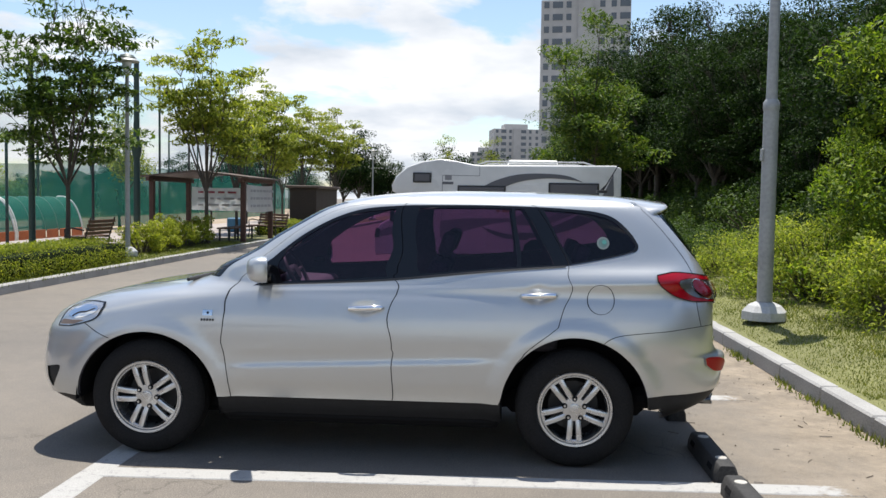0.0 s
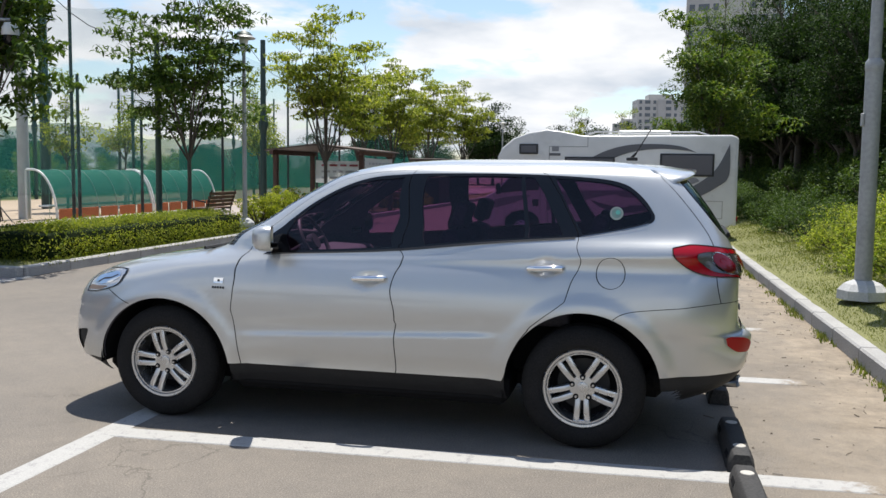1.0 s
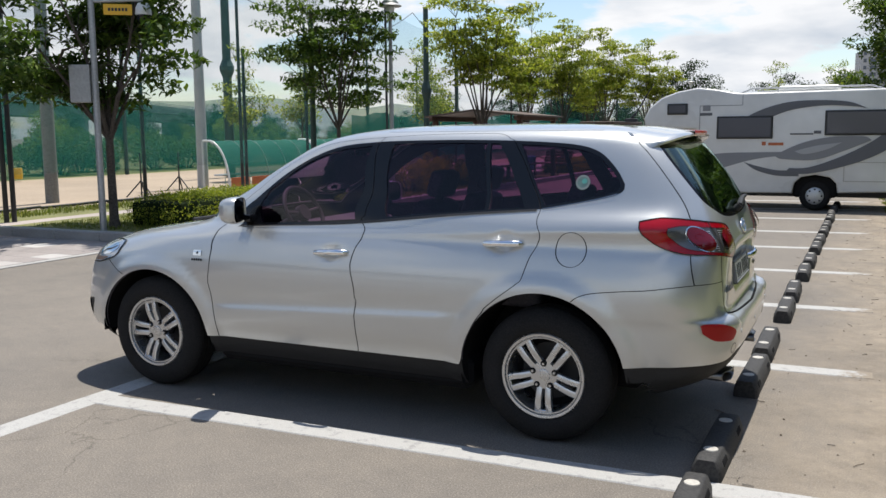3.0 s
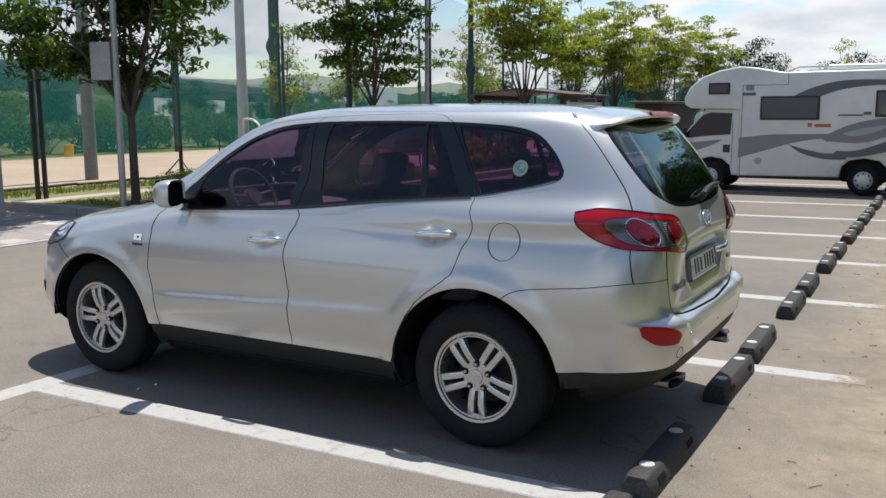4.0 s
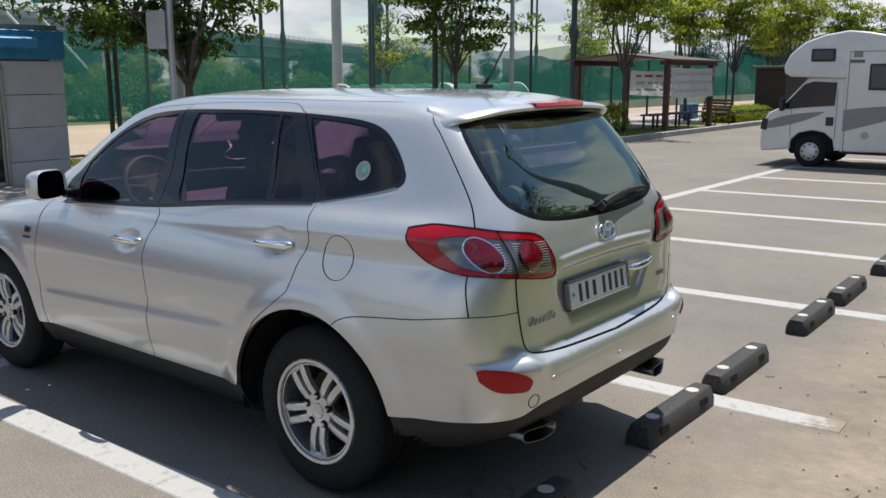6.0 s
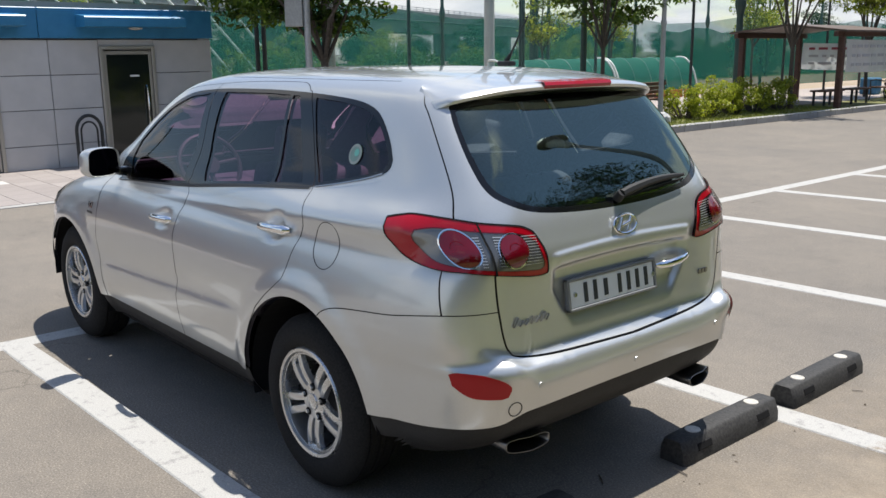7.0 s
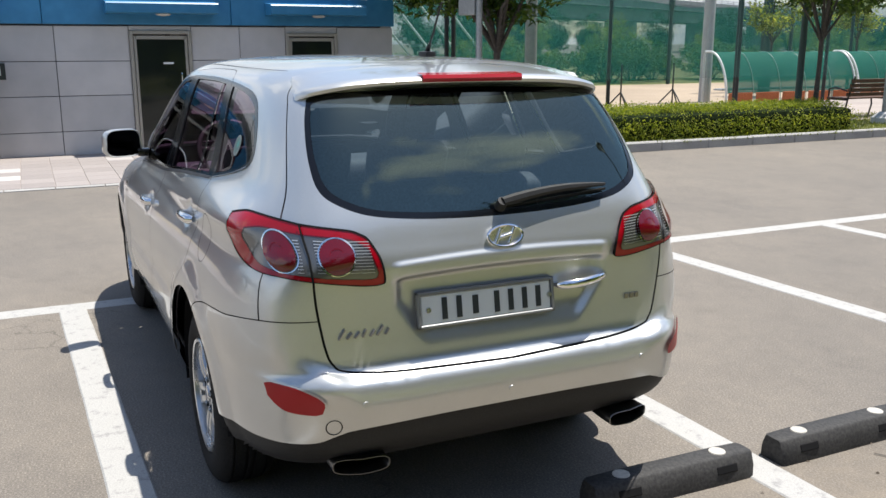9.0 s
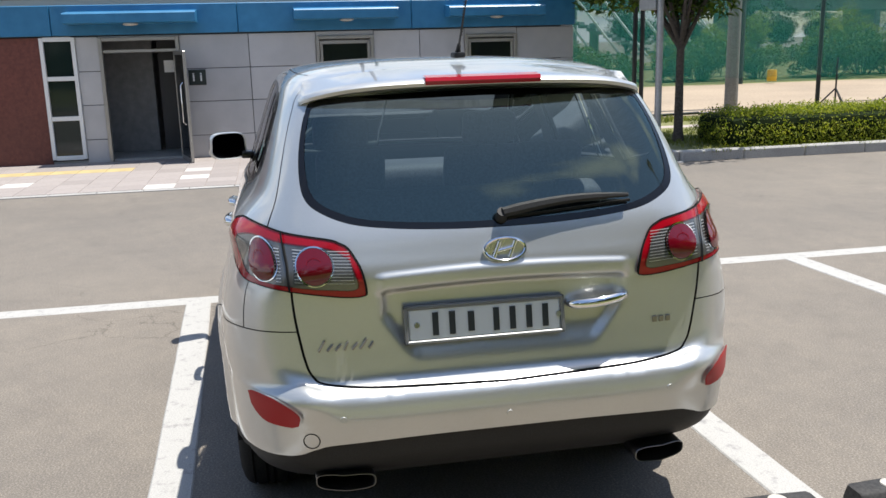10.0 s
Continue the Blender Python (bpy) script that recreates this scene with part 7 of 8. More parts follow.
for y0, y1 in cols:
    for z0, z1 in rows_z:
        bm = bmesh.new()
        box(bm, (WX + .0, (y0 + y1) / 2, (z0 + z1) / 2), (.04, y1 - y0 - .010, z1 - z0 - .010), .004)
        part("panel", bm, PANEL, house)
for a, b, t in DOORS:
    bm = bmesh.new()
    box(bm, (WX, (a + b) / 2, (t + 2.03) / 2), (.035, b - a - .01, 2.03 - t), .003)
    part("panel", bm, PANEL, house)
bm = bmesh.new()
for z0, z1 in ((0, 2.03),):
    box(bm, (WX + .0, -7.56, 1.015), (.05, 8.48, 2.03), .004)
part("maroon_wall", bm, MAROON, house, "maroon boarded wall")
# end wall cladding towards the field
for z0, z1 in rows_z:
    for k in range(3):
        bm = bmesh.new()
        box(bm, (WX - .75 - 1.5 * k, 5.615, (z0 + z1) / 2), (1.486, .03, z1 - z0 - .014), .004)
        part("panel", bm, PANEL, house)
# blue fascia in sheets, and canopies with lamps
y = -11.8
for w in (2.9, 2.9, 2.9, 2.9, 2.9, 2.93):
    bm = bmesh.new()
    box(bm, (WX - .05, y + w / 2, 2.285), (.30, w - .008, .47), .01)
    part("fascia", bm, BLUE, house, "blue sheet fascia")
    y += w
bm = bmesh.new(); box(bm, (WX - 2.4, 5.56, 2.285), (4.4, .16, .47), .01); part("fascia", bm, BLUE, house, "blue sheet fascia")
for a, b in ((-2.84, -.84), (.71, 2.42), (3.28, 4.95), (-7.2, -5.0)):
    bm = bmesh.new()
    prism(bm, [(WX + .10, 2.215), (WX + .50, 2.22), (WX + .52, 2.235), (WX + .52, 2.365), (WX + .50, 2.385), (WX + .10, 2.42)], "Y", a, b)
    can = part("canopy", bm, BLUE, house, "blue door canopy")
    bm = bmesh.new()
    bmesh.ops.create_uvsphere(bm, u_segments=16, v_segments=8, radius=.5, matrix=Matrix.Translation((WX + .43, (a + b) / 2, 2.205)) @ Matrix.Diagonal((.14, .24, .06, 1)))
    part("canopy_lamp", bm, CREAM, can, "oval lamp", True)
# doors: frames and leaves
for i, (a, b, t) in enumerate(DOORS):
    d = None
    bm = bmesh.new()
    for yy in (a + .03, b - .03):
        box(bm, (WX + .005, yy, t / 2), (.12, .06, t), .006)
    box(bm, (WX + .005, (a + b) / 2, t - .03), (.12, b - a - .12, .06), .006)
    drop = .26 if not i else .10
    if not i:
        box(bm, (WX - .01, (a + b) / 2, t - .22), (.07, b - a - .12, .05), .004)
    fr = part("door_frame", bm, FRAMEGREY, house, "brushed steel door frame")
    leaf_w = b - a - .14
    m = Matrix.Translation((WX + .02, (a + b) / 2 - leaf_w / 2, 0)) if i else Matrix.Translation((WX + .03, b - .09, 0)) @ Matrix.Rotation(radians(-165 + 90), 4, "Z")
    bm = bmesh.new()
    if i:
        box(bm, (0, leaf_w / 2, (t - drop) / 2 + .02), (.03, leaf_w, t - drop - .01), .003, m)
    else:
        box(bm, (0, .42, (t - .26) / 2 + .02), (.03, .84, t - .27), .003, m)
    leaf = part("door", bm, DARKGLASS if not i else plain("dark_glass_leaf", (.010, .014, .013), .06), house, "dark glass door" if i else "open dark glass door")
    bm = bmesh.new()
    lw = leaf_w if i else .84
    for yy in (.02, lw - .02):
        box(bm, (0, yy, (t - drop) / 2 + .02), (.045, .045, t - drop), .004, m)
    for zz in (.05, t - drop - .01):
        box(bm, (0, lw / 2, zz), (.045, lw - .05, .06), .004, m)
    part("leaf_frame", bm, FRAMEGREY, leaf, "steel leaf frame")
    bm = bmesh.new()
    hy = lw - .12
    tube(bm, [m @ Vector((.03, hy, .62)), m @ Vector((.07, hy, .66)), m @ Vector((.07, hy, 1.24)), m @ Vector((.03, hy, 1.28))], .013, 8)
    part("pull_handle", bm, CHROME, leaf, "long steel pull", True)
    if i:
        bm = bmesh.new(); box(bm, (.018, lw * .62, 1.44), (.004, .16, .03), 0, m); part("door_label", bm, WHITEPLASTIC, leaf, "small pale label")
bm = bmesh.new(); box(bm, (WX - 1.3, -1.36, 1.0), (.05, .62, 2.0), .004); part("inner_door", bm, plain("dark_inner_door", (.06, .062, .066), .5), house, "dark inner door ajar")
bm = bmesh.new(); box(bm, (WX - .6, -1.42, 1.52), (.01, .16, .20)); part("notice", bm, WHITEPLASTIC, house, "pale notice behind the glass")
# tall window with three panes
bm = bmesh.new()
for yy in (WINDOW[0] + .03, WINDOW[1] - .03):
    box(bm, (WX + .01, yy, 1.05), (.10, .06, 1.95), .004)
for zz in (.10, .74, 1.38, 2.0):
    box(bm, (WX + .01, sum(WINDOW) / 2, zz), (.09, WINDOW[1] - WINDOW[0] - .12, .07), .004)
wfr = part("window", bm, WHITEPLASTIC, house, "pale three-pane window")
for z0, z1 in ((.135, .705), (.775, 1.345), (1.415, 1.965)):
    bm = bmesh.new(); box(bm, (WX, sum(WINDOW) / 2, (z0 + z1) / 2), (.012, .46, z1 - z0)); part("pane", bm, plain("dark_green_pane", (.012, .022, .020), .06), wfr)
# sign by the open door
bm = bmesh.new(); box(bm, (WX + .03, -.92, 1.335), (.02, .28, .25), .003)
sg_ = part("sign_plate", bm, plain("dark_sign", (.02, .03, .03), .3), house, "dark square sign")
for yy, w in ((-.98, .05), (-.86, .05)):
    bm = bmesh.new(); box(bm, (WX + .043, yy, 1.325), (.006, w * .55, .10), .0); part("pictogram", bm, WHITEPLASTIC, sg_)
    bm = bmesh.new(); rod(bm, (WX + .040, yy, 1.395), (WX + .046, yy, 1.395), .015, .015, 10); part("pictogram", bm, WHITEPLASTIC, sg_)
hoop = bmesh.new()
tube(hoop, [(-8.95, 3.06, 0.004)] + [(-8.95, 3.06 + .20 - .20 * math.cos(a), .60 + .24 * math.sin(a)) for a in np.linspace(0, math.pi, 13)] + [(-8.95, 3.46, 0.004)], .028, 8)
tube(hoop, [(-8.95, 3.13, 0.004)] + [(-8.95, 3.13 + .13 - .13 * math.cos(a), .58 + .16 * math.sin(a)) for a in np.linspace(0, math.pi, 13)] + [(-8.95, 3.39, 0.004)], .016, 8)
tagged(part("hoop_barrier", hoop, BLACKSTEEL, smooth=True), "black steel hoop barrier before the wall", "barrier")
# paving of the apron: slabs with yellow guide strip
YEL = grained("faded_yellow_paving", (.40, .31, .14), (.50, .40, .20), 40, .8)
slabs = tagged(empty("apron_slabs"), "pale paving slabs with a few lighter ones", "paving", kind="structure")
sl = bmesh.new(); box(sl, (0, 0, 0), (.393, .393, .012), .003)
slab_mesh = bpy.data.meshes.new("slab"); sl.to_mesh(slab_mesh); sl.free()
PAVE2 = Mat("paving_slab")
PAVE2.color(PAVE2.mix(1.0, PAVE2.ramp(PAVE2.random(), (0, (.27, .240, .225)), (.92, (.325, .290, .272)), (.96, (.47, .45, .43)), (1.0, (.52, .50, .47))), PAVE2.ramp(PAVE2.noise(30, 5), (.3, (.88, .88, .88)), (.7, (1.06, 1.06, 1.06))), "MULTIPLY")).set(Roughness=.85)
slab_mesh.materials.append(PAVE2.m)
yellow_mesh = slab_mesh.copy(); yellow_mesh.materials.clear(); yellow_mesh.materials.append(YEL)
for i in range(8):
    for j in range(26):
        ob = new("slab", yellow_mesh if i == 5 and j < 7 else slab_mesh)
        ob.parent = slabs
        ob.location = (-6.02 - .4 * i, -4.5 + .4 * j, .006)
kerb("apron_edge", "flush pale kerb along the apron", [])
for k in range(22):
    bm = bmesh.new(); box(bm, (-5.72, -6.4 + k * .58, .004), (.14, .57, .016), .003)
    tagged(part("edge_stone", bm, CONCRETE, bpy.data.objects["apron_edge"]))

# ---------------------------------------------------------------- motor home
RVWHITE = grained("white_gelcoat", (.70, .70, .68), (.77, .77, .75), 3, .3, .5, .01)
RVGREY = plain("grey_decal", (.105, .11, .125), .4)
RVGREY2 = plain("mid_grey_decal", (.22, .225, .24), .4)
RVPALE = plain("pale_grey_decal", (.38, .385, .40), .4)
RVWIN = plain("dark_acrylic_window", (.016, .017, .022), .14)
rv = tagged(empty("motor_home"), "white motor home with grey swooshes parked across the bays", "motor home")
RY, RW = 15.55, 2.05


def with_tips(pts, tips, per=6):
    """A closed outline that bends smoothly but keeps its corners at the points numbered in tips."""
    out = []
    for a, b in zip(tips, tips[1:] + [tips[0] + len(pts)]):
        out += [tuple(q) for q in spline([pts[i % len(pts)] for i in range(a, b + 1)], per)][:-1]
    return out


def side_shape(name, pts, y0, y1, mat, parent, label="", per=6, bevel=0.0, curved=True):
    out = [tuple(q) for q in spline(pts, per, True)] if curved else pts
    bm = bmesh.new()
    prism(bm, out, "Y", y0, y1)
    bmesh.ops.recalc_face_normals(bm, faces=bm.faces)
    if bevel:
        es = [e for e in bm.edges if abs(e.verts[0].co.y - e.verts[1].co.y) < 1e-6]
        bmesh.ops.bevel(bm, geom=es, offset=bevel, segments=3, affect="EDGES", profile=.6)
    return part(name, bm, mat, parent, label, True)


body_pts = [(1.00, .34), (1.00, 1.72), (-.01, 1.75), (-.13, 1.82), (-.15, 1.96), (-.04, 2.18), (.22, 2.40), (.58, 2.53), (1.0, 2.60), (1.35, 2.56), (1.75, 2.48), (1.9, 2.46), (5.10, 2.49), (5.22, 2.44), (5.24, .52), (5.05, .42), (3.85, .38), (3.82, .58), (3.70, .70), (3.42, .75), (3.15, .70), (3.02, .58), (2.98, .36)]
side_shape("living_body", body_pts, RY, RY + RW, RVWHITE, rv, "white living body with over-cab bunk", bevel=.05, curved=False)
cab_pts = [(-.53, .28), (-.56, .38), (-.56, .60), (-.52, .88), (-.42, 1.05), (-.20, 1.16), (.30, 1.74), (1.05, 1.74), (1.05, .34), (.86, .34), (.82, .55), (.66, .68), (.42, .72), (.18, .66), (.04, .52), (.02, .34)]
side_shape("cab", cab_pts, RY + .12, RY + RW - .12, RVWHITE, rv, "white truck cab", bevel=.05, curved=False)
side_shape("cab_window", [(-.14, 1.18), (-.06, 1.12), (.40, 1.17), (.82, 1.20), (.84, 1.64), (.40, 1.66), (.24, 1.60)], RY + .105, RY + .125, RVWIN, rv, "dark cab side window", curved=False)
side_shape("windscreen", [(-.20, 1.15), (.28, 1.70), (.30, 1.68), (-.17, 1.13)], RY + .22, RY + RW - .22, RVWIN, rv, "dark cab windscreen", curved=False)
side_shape("cab_stripe", [(-.44, .86), (-.05, 1.0), (.56, 1.08), (.60, 1.05), (.2, .88), (-.40, .74)], RY + .108, RY + .122, RVGREY2, rv, "grey stripe", 4)
side_shape("door_latch", [(.68, .82), (.82, .82), (.82, .98), (.68, .98)], RY + .105, RY + .122, RVWIN, rv, "dark latch recess", curved=False)
side_shape("head_light", [(-.565, .72), (-.44, .70), (-.42, .92), (-.525, .94)], RY + .10, RY + .20, RVWIN, rv, "headlight", curved=False)
bm = bmesh.new(); box(bm, (-.12, RY - .02, 1.22), (.10, .16, .26), .03); part("cab_mirror", bm, BLACKSTEEL, rv, "black cab mirror")
for x0, x1, z0, z1 in ((.36, .80, 2.03, 2.27), (1.42, 2.56, 1.50, 1.98), (3.56, 4.74, 1.56, 2.07)):
    bm = bmesh.new()
    box(bm, ((x0 + x1) / 2, RY - .006, (z0 + z1) / 2), (x1 - x0, .05, z1 - z0), .02, seg=2)
    w = part("side_window", bm, BLACKSTEEL, rv, "dark framed side window")
    bm = bmesh.new()
    box(bm, ((x0 + x1) / 2, RY - .022, (z0 + z1) / 2), (x1 - x0 - .07, .03, z1 - z0 - .07), .01)
    part("pane", bm, plain("grey_acrylic", (.060, .064, .082), .12), w, "grey acrylic pane")
DECALS = (
    ([(1.02, 1.13), (1.60, 1.20), (2.15, 1.215), (3.07, 1.23), (3.07, 1.15), (2.53, 1.12), (2.05, 1.03), (1.56, .88), (1.02, .72)], RVGREY2),
    ([(2.0, 1.01), (2.30, .92), (2.70, .84), (3.10, .86), (3.10, .72), (2.65, .73), (2.25, .84)], RVGREY),
    ([(1.80, 1.82), (2.28, 2.09), (2.83, 2.25), (3.46, 2.28), (4.01, 2.23), (4.36, 2.09), (4.09, 2.14), (3.54, 2.17), (2.91, 2.09), (2.43, 1.91), (2.12, 1.77)], RVGREY),
    ([(2.60, 1.15), (3.14, 1.41), (3.70, 1.53), (4.28, 1.54), (4.44, 1.46), (3.93, 1.24), (3.38, 1.06), (2.71, 1.08)], RVGREY2),
    ([(5.06, 2.29), (5.06, 1.59), (4.80, 1.32), (4.32, 1.06), (3.70, .86), (3.22, .77), (2.87, .80), (2.91, .89), (3.30, .91), (3.93, 1.15), (4.48, 1.46), (4.80, 1.76)], RVGREY),
    ([(3.0, 1.24), (3.4, 1.35), (3.9, 1.42), (3.6, 1.27), (3.2, 1.18)], RVPALE))
TIPS = ([0, 3, 4, 8], [0, 3, 4], [0, 5], [0, 4, 7], [0, 7], [0, 2])
for k, ((pts, mt), tips) in enumerate(zip(DECALS, TIPS)):
    side_shape("decal_swoosh", with_tips(pts, tips), RY - .005 - .004 * k, RY + .002, mt, rv, "grey decal swoosh", curved=False)
for x0, x1, z0, z1, mt in ((1.06, 1.20, 2.00, 2.06, RVGREY), (1.20, 1.32, 2.00, 2.06, RVGREY), (1.12, 1.28, 2.10, 2.22, RVGREY2), (2.35, 2.43, 1.36, 1.44, ORANGE), (2.48, 2.78, 1.36, 1.42, ORANGE), (2.9, 3.35, 1.58, 1.61, RVGREY), (3.36, 3.5, 1.60, 1.66, RVGREY)):
    bm = bmesh.new(); box(bm, ((x0 + x1) / 2, RY - .004, (z0 + z1) / 2), (x1 - x0, .006, z1 - z0)); part("decal_bar", bm, mt, rv)
for x0, x1, z0, z1 in ((3.95, 4.95, .62, 1.02),):
    for a, b, c, d in ((x0, x1, z0, z0 + .014), (x0, x1, z1 - .014, z1), (x0, x0 + .014, z0, z1), (x1 - .014, x1, z0, z1)):
        bm = bmesh.new(); box(bm, ((a + b) / 2, RY - .003, (c + d) / 2), (b - a, .012, d - c)); part("hatch_edge", bm, FRAMEGREY, rv)
for c_, d_ in (((1.06, RY - .001, 1.28), (.014, .01, 1.86)), ((1.50, RY - .001, 2.21), (.88, .01, .012)), ((1.94, RY - .001, 2.32), (.012, .01, .22))):
    bm = bmesh.new(); box(bm, c_, d_); part("body_joint", bm, RVGREY2, rv)
bm = bmesh.new(); rod(bm, (1.42, RY - .012, .66), (1.42, RY + .01, .66), .07, .07, 20); part("filler_cap", bm, RVPALE, rv, "round grey filler cap")
for c_, d_ in (((.02, RY + .118, .90), (.012, .01, .62)), ((.86, RY + .118, 1.05), (.012, .01, .95))):
    bm = bmesh.new(); box(bm, c_, d_); part("door_joint", bm, RVGREY2, rv)
bm = bmesh.new(); box(bm, (5.21, RY + .05, 1.45), (.08, .08, 1.95), .02); part("corner_rail", bm, RVWHITE, rv)
bm = bmesh.new(); box(bm, (5.26, RY + .15, .62), (.05, .12, .10), .01); part("rear_light", bm, REDLENS, rv)
bm = bmesh.new()
box(bm, (3.2, RY + 1.0, 2.55), (1.2, 1.2, .12), .04)
part("roof_vent", bm, RVWHITE, rv, "white roof unit")
for y in (.25, RW - .25):
    bm = bmesh.new()
    tube(bm, [(1.85, RY + y, 2.46), (2.1, RY + y, 2.56), (4.4, RY + y, 2.56), (4.65, RY + y, 2.48)], .018, 8)
    part("roof_rail", bm, GALV, rv, "", True)
bm = bmesh.new(); box(bm, (2.9, RY + 1.0, .33), (4.0, 1.2, .12)); part("chassis", bm, BLACKSTEEL, rv, "black chassis")
for x, z in ((.42, .48), (3.42, .50)):
    bm = bmesh.new(); box(bm, (x, RY + RW / 2, z), (.86, RW - .30, .46), .05); part("wheel_housing", bm, GAP, rv, "black wheel housing")
for x in (.42, 3.42):
    for y, s in ((RY + .10, 1), (RY + RW - .10, -1)):
        bm = bmesh.new()
        revolve(bm, [(.18, 0), (.20, -.01 * s), (.26, -.005 * s), (.30, .03 * s), (.31, .10 * s), (.30, .18 * s), (.18, .20 * s)], 32, "Y", (x, y, .31))
        bmesh.ops.recalc_face_normals(bm, faces=bm.faces)
        w = part("wheel", bm, RUBBER, rv, "black tyre", True)
        bm = bmesh.new()
        revolve(bm, [(.19, .02 * s), (.17, .0), (.10, -.02 * s), (.001, -.025 * s)], 32, "Y", (x, y, .31))
        part("wheel_cover", bm, plain("pale_wheel_cover", (.55, .56, .56), .35, .4), w, "pale wheel cover", True)
        for k in range(8):
            a = k * math.pi / 4
            bm = bmesh.new()
            box(bm, (x + .135 * math.cos(a), y - .012 * s, .31 + .135 * math.sin(a)), (.032, .014, .032), .004)
            part("cover_slot", bm, GAP, w)

rv.matrix_world = pose(-.23, .0, 0)

# ---------------------------------------------------------------- distance
DECK = grained("viaduct_concrete", (.17, .185, .19), (.24, .255, .26), 1.2, .85, .12, .05)
via = tagged(empty("road_viaduct"), "long grey concrete road viaduct with steel rails", "bridge")
d0 = Vector((-.445, .895, 0)).normalized()
nn = Vector((-d0.y, d0.x, 0))
base = Vector((-60, -35, .8))
mv = Matrix(((d0.x, nn.x, 0, base.x), (d0.y, nn.y, 0, base.y), (0, 0, 1, 0), (0, 0, 0, 1)))
bm = bmesh.new(); box(bm, (130, 0, 7.9), (420, 11, 1.1), 0, mv); part("deck", bm, DECK, via, "grey deck slab")
bm = bmesh.new(); box(bm, (130, 0, 6.35), (420, 7.0, 1.9), 0, mv); part("girder", bm, DECK, via, "deep grey box girder")
bm = bmesh.new(); box(bm, (130, -5.45, 8.75), (420, .3, .75), 0, mv); part("parapet", bm, DECK, via, "concrete parapet")
for z in (9.35, 9.7):
    bm = bmesh.new(); box(bm, (130, -5.45, z), (420, .1, .10), 0, mv); part("rail", bm, GALV, via)
bm = bmesh.new()
for k in range(140):
    box(bm, (-80 + 3 * k, -5.45, 9.4), (.12, .12, .8), 0, mv)
tagged(part("rail_posts", bm, GALV, via), kind="stuff")
for k in range(12):
    bm = bmesh.new(); box(bm, (-60 + 34 * k, 0, 3.7), (1.8, 5.5, 7.4), .2, mv); part("pier", bm, DECK, via, "concrete pier")
bm = bmesh.new(); box(bm, (95, -6.0, 11.2), (.2, 3.6, 2.0), .05, mv); part("road_sign", bm, plain("road_sign_green", (.02, .22, .14), .5), via, "green road sign")
# stair tower of a footbridge beyond the field
st_ = tagged(empty("footbridge_stair"), "white railed stair of a footbridge beyond the field", "stair")
ms = pose(-46, 17.5, 0, 0, 0, 62)
for k in range(9):
    bm = bmesh.new()
    rod(bm, ms @ Vector((-6 + 1.5 * k, 0, 5.6)), ms @ Vector((-2.2 + 1.5 * k, 0, .8)), .07, .07, 6)
    part("rail", bm, WHITEPIPE, st_)
bm = bmesh.new()
for k in range(24):
    box(bm, (-6 + .5 * k, 1.2, 5.6 - .2 * k), (.55, 2.4, .18), 0, ms)
part("flight", bm, DECK, st_, "concrete flight")
bm = bmesh.new()
for k in range(4):
    box(bm, (-6 + 4 * k, 1.4, 2.6 - .6 * k), (.5, .5, 5.2 - 1.2 * k), 0, ms)
part("support", bm, DECK, st_, "concrete supports")

# band of trees beyond the field and at the lane's end
R = random.Random(9)
far_ = make_tree("field_tree", 6.5, 2.2, 1.6, .10, LEAF_LIGHT, "light-green young tree beyond the field", 8, 60, .24, 0, .6, 51, .42, .2)
put(far_, -29, 10, 0, 0, .6)
for k in range(44):
    x = -29 - R.uniform(0, 11)
    copy_thing(far_, pose(x, -25 + k * 2.6 + R.uniform(-1.5, 1.5), 0, 0, 0, R.uniform(0, 360)) @ Matrix.Scale(R.uniform(.45, .80), 4))
verge = bush(-27.6, -20, 0, 1.5, 1.3, LEAF_MID, "loose green shrub behind the far net", 26, 110, .16, 90)
tagged(verge, group="shrubs behind the far net")
for k in range(46):
    copy_thing(verge, pose(-27.6 - R.uniform(0, 2.2), -18 + 2.3 * k + R.uniform(-.6, .6), 0, 0, 0, R.uniform(0, 360)) @ Matrix.Scale(R.uniform(.8, 1.5), 4))
tagged(far_, group="trees beyond the field")
hill = make_tree("distant_tree", 9.0, 3.4, 1.6, .18, LEAF_WOOD, "dark-green tree in the distance", 10, 75, .34, 0, .6, 61, .42, .14)
put(hill, -14, 95, 0)
for k in range(26):
    copy_thing(hill, pose(-40 + 2.3 * k + R.uniform(-1, 1), 88 + R.uniform(0, 24), 0, 0, 0, R.uniform(0, 360)) @ Matrix.Scale(R.uniform(.55, .9), 4))
for k in range(44):
    copy_thing(hill, pose(-46 - R.uniform(0, 14), -30 + 3.3 * k, 0, 0, 0, R.uniform(0, 360)) @ Matrix.Scale(R.uniform(.36, .52), 4))
tagged(hill, group="distant trees")
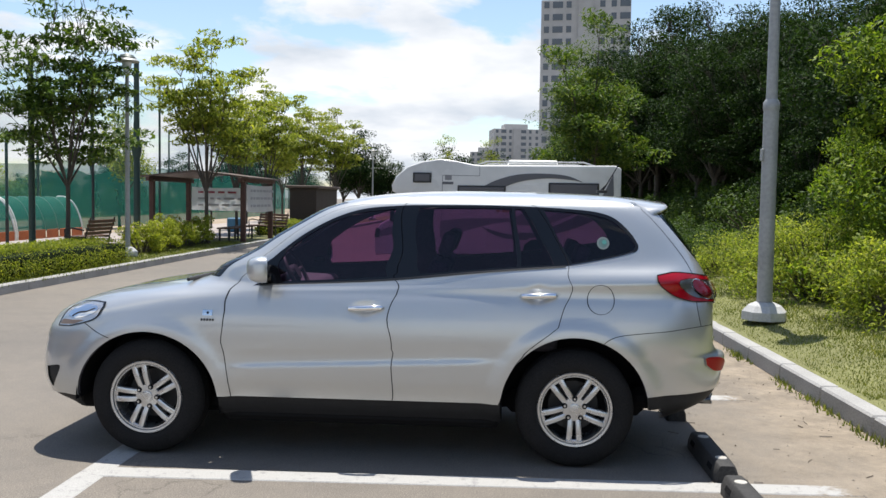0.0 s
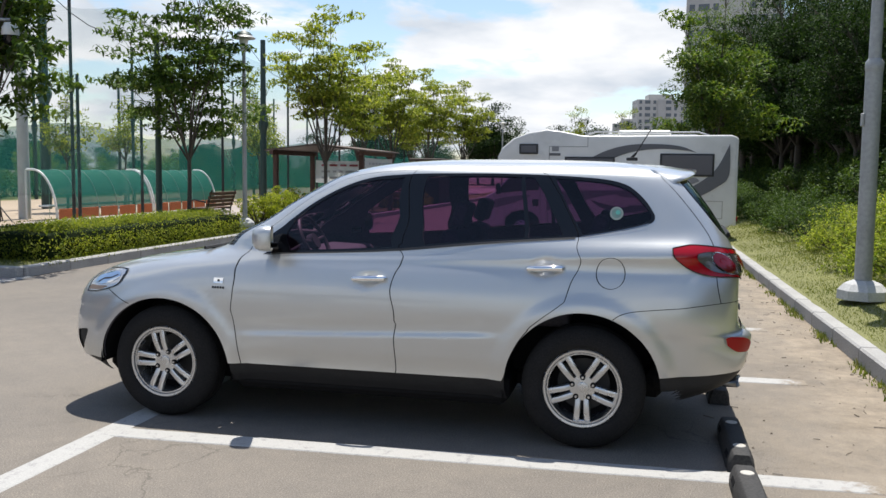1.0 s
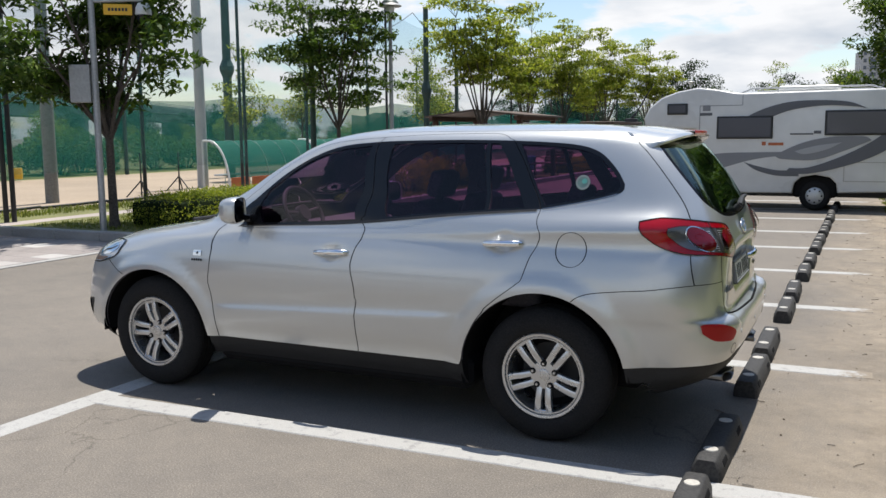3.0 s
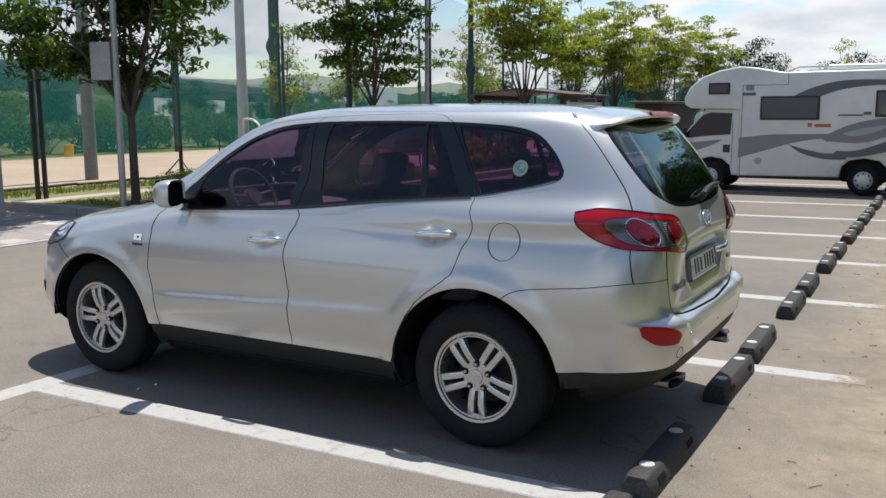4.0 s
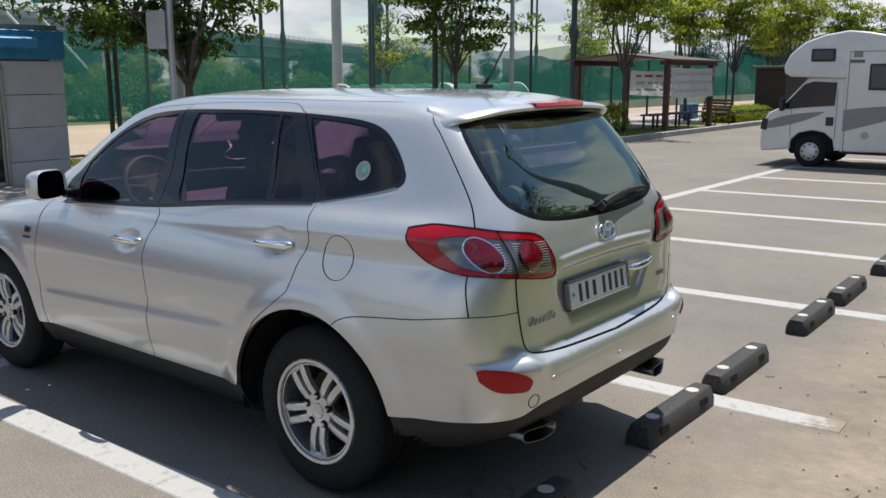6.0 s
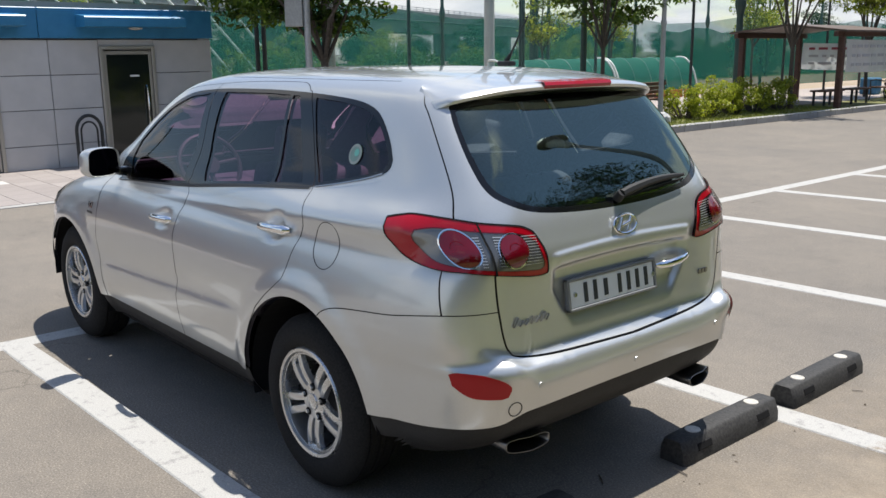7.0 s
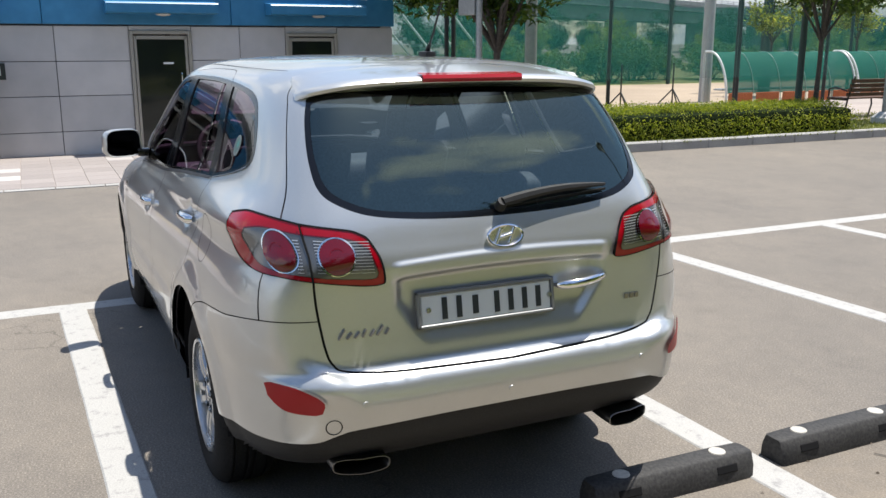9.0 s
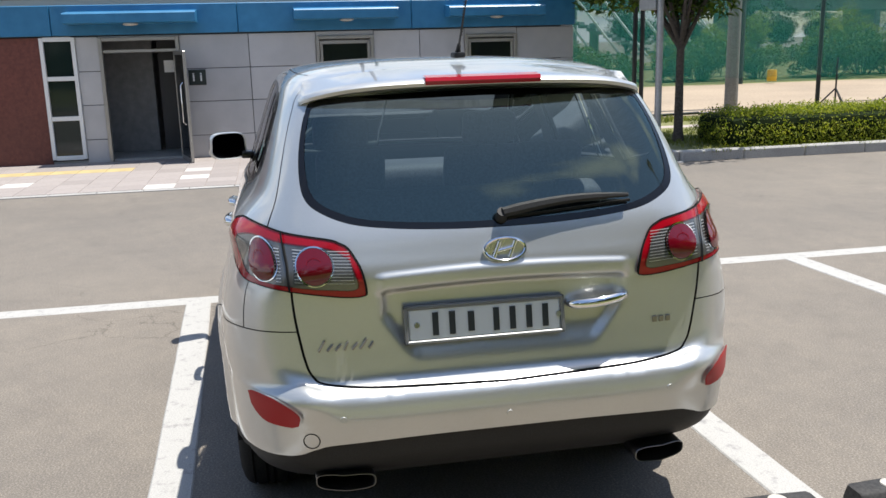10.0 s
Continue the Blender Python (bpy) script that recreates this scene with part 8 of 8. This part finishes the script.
sapl = make_tree("thin_tree", 6.5, 1.3, 2.4, .06, LEAF_LIGHT, "thin sparse young tree", 8, 22, .20, 2, .6, 71, .40, .35)
put(sapl, -2.0, 64, 0)
for x, y, s in ((-12.9, 30, .8), (-16, 36, 1.0), (1.5, 75, 1.1), (-17.5, 27, .8), (-16.5, 22, .75)):
    copy_thing(sapl, pose(x, y, 0, 0, 0, R.uniform(0, 360)) @ Matrix.Scale(s, 4))

TOWER = grained("pale_tower_plaster", (.44, .43, .41), (.52, .51, .49), .6, .85, .06, 0)
TOWERDARK = plain("tower_window_glass", (.10, .12, .14), .2)


def tower(x, y, w, dep, floors, turn, bays, label):
    e = tagged(empty("apartment_tower"), label, "apartment tower")
    h = floors * 2.9
    bm = bmesh.new()
    box(bm, (0, 0, h / 2), (w, dep, h), .05)
    box(bm, (0, 0, h + 1.2), (w * .5, dep * .7, 2.4), .05)
    box(bm, (0, -dep / 2 - .15, h / 2), (w * .16, .5, h))
    part("wall", bm, TOWER, e, "pale plastered wall")
    wm = bpy.data.meshes.new("window")
    wb = bmesh.new(); box(wb, (0, 0, 0), (1.0, .12, 1.0)); wb.to_mesh(wm); wb.free(); wm.materials.append(TOWERDARK)
    for fl in range(floors):
        for b in range(bays):
            u = (b + .5) / bays
            if abs(u - .5) < .09:
                continue
            wide = 2.4 if b % 3 == 1 else 1.2
            o = new("window", wm); o.parent = e
            o.location, o.scale = ((u - .5) * w, -dep / 2 - .02, fl * 2.9 + 1.7), (wide, 1, 1.5)
        for b in range(3):
            o = new("window", wm); o.parent = e
            o.location, o.scale = (-w / 2 - .02, (b - 1) * dep / 3.4, fl * 2.9 + 1.7), (1, 1, 1.4)
            o.rotation_euler = (0, 0, math.pi / 2)
    e.matrix_world = pose(x, y, 0, 0, 0, turn)
    return e


tower(22.3, 215, 21, 13, 17, -8, 8, "tall pale apartment tower beyond the wood")
tower(8, 420, 22, 14, 12, 10, 7, "distant pale apartment block")
tower(-6, 460, 16, 14, 9, 0, 5, "distant pale apartment block")
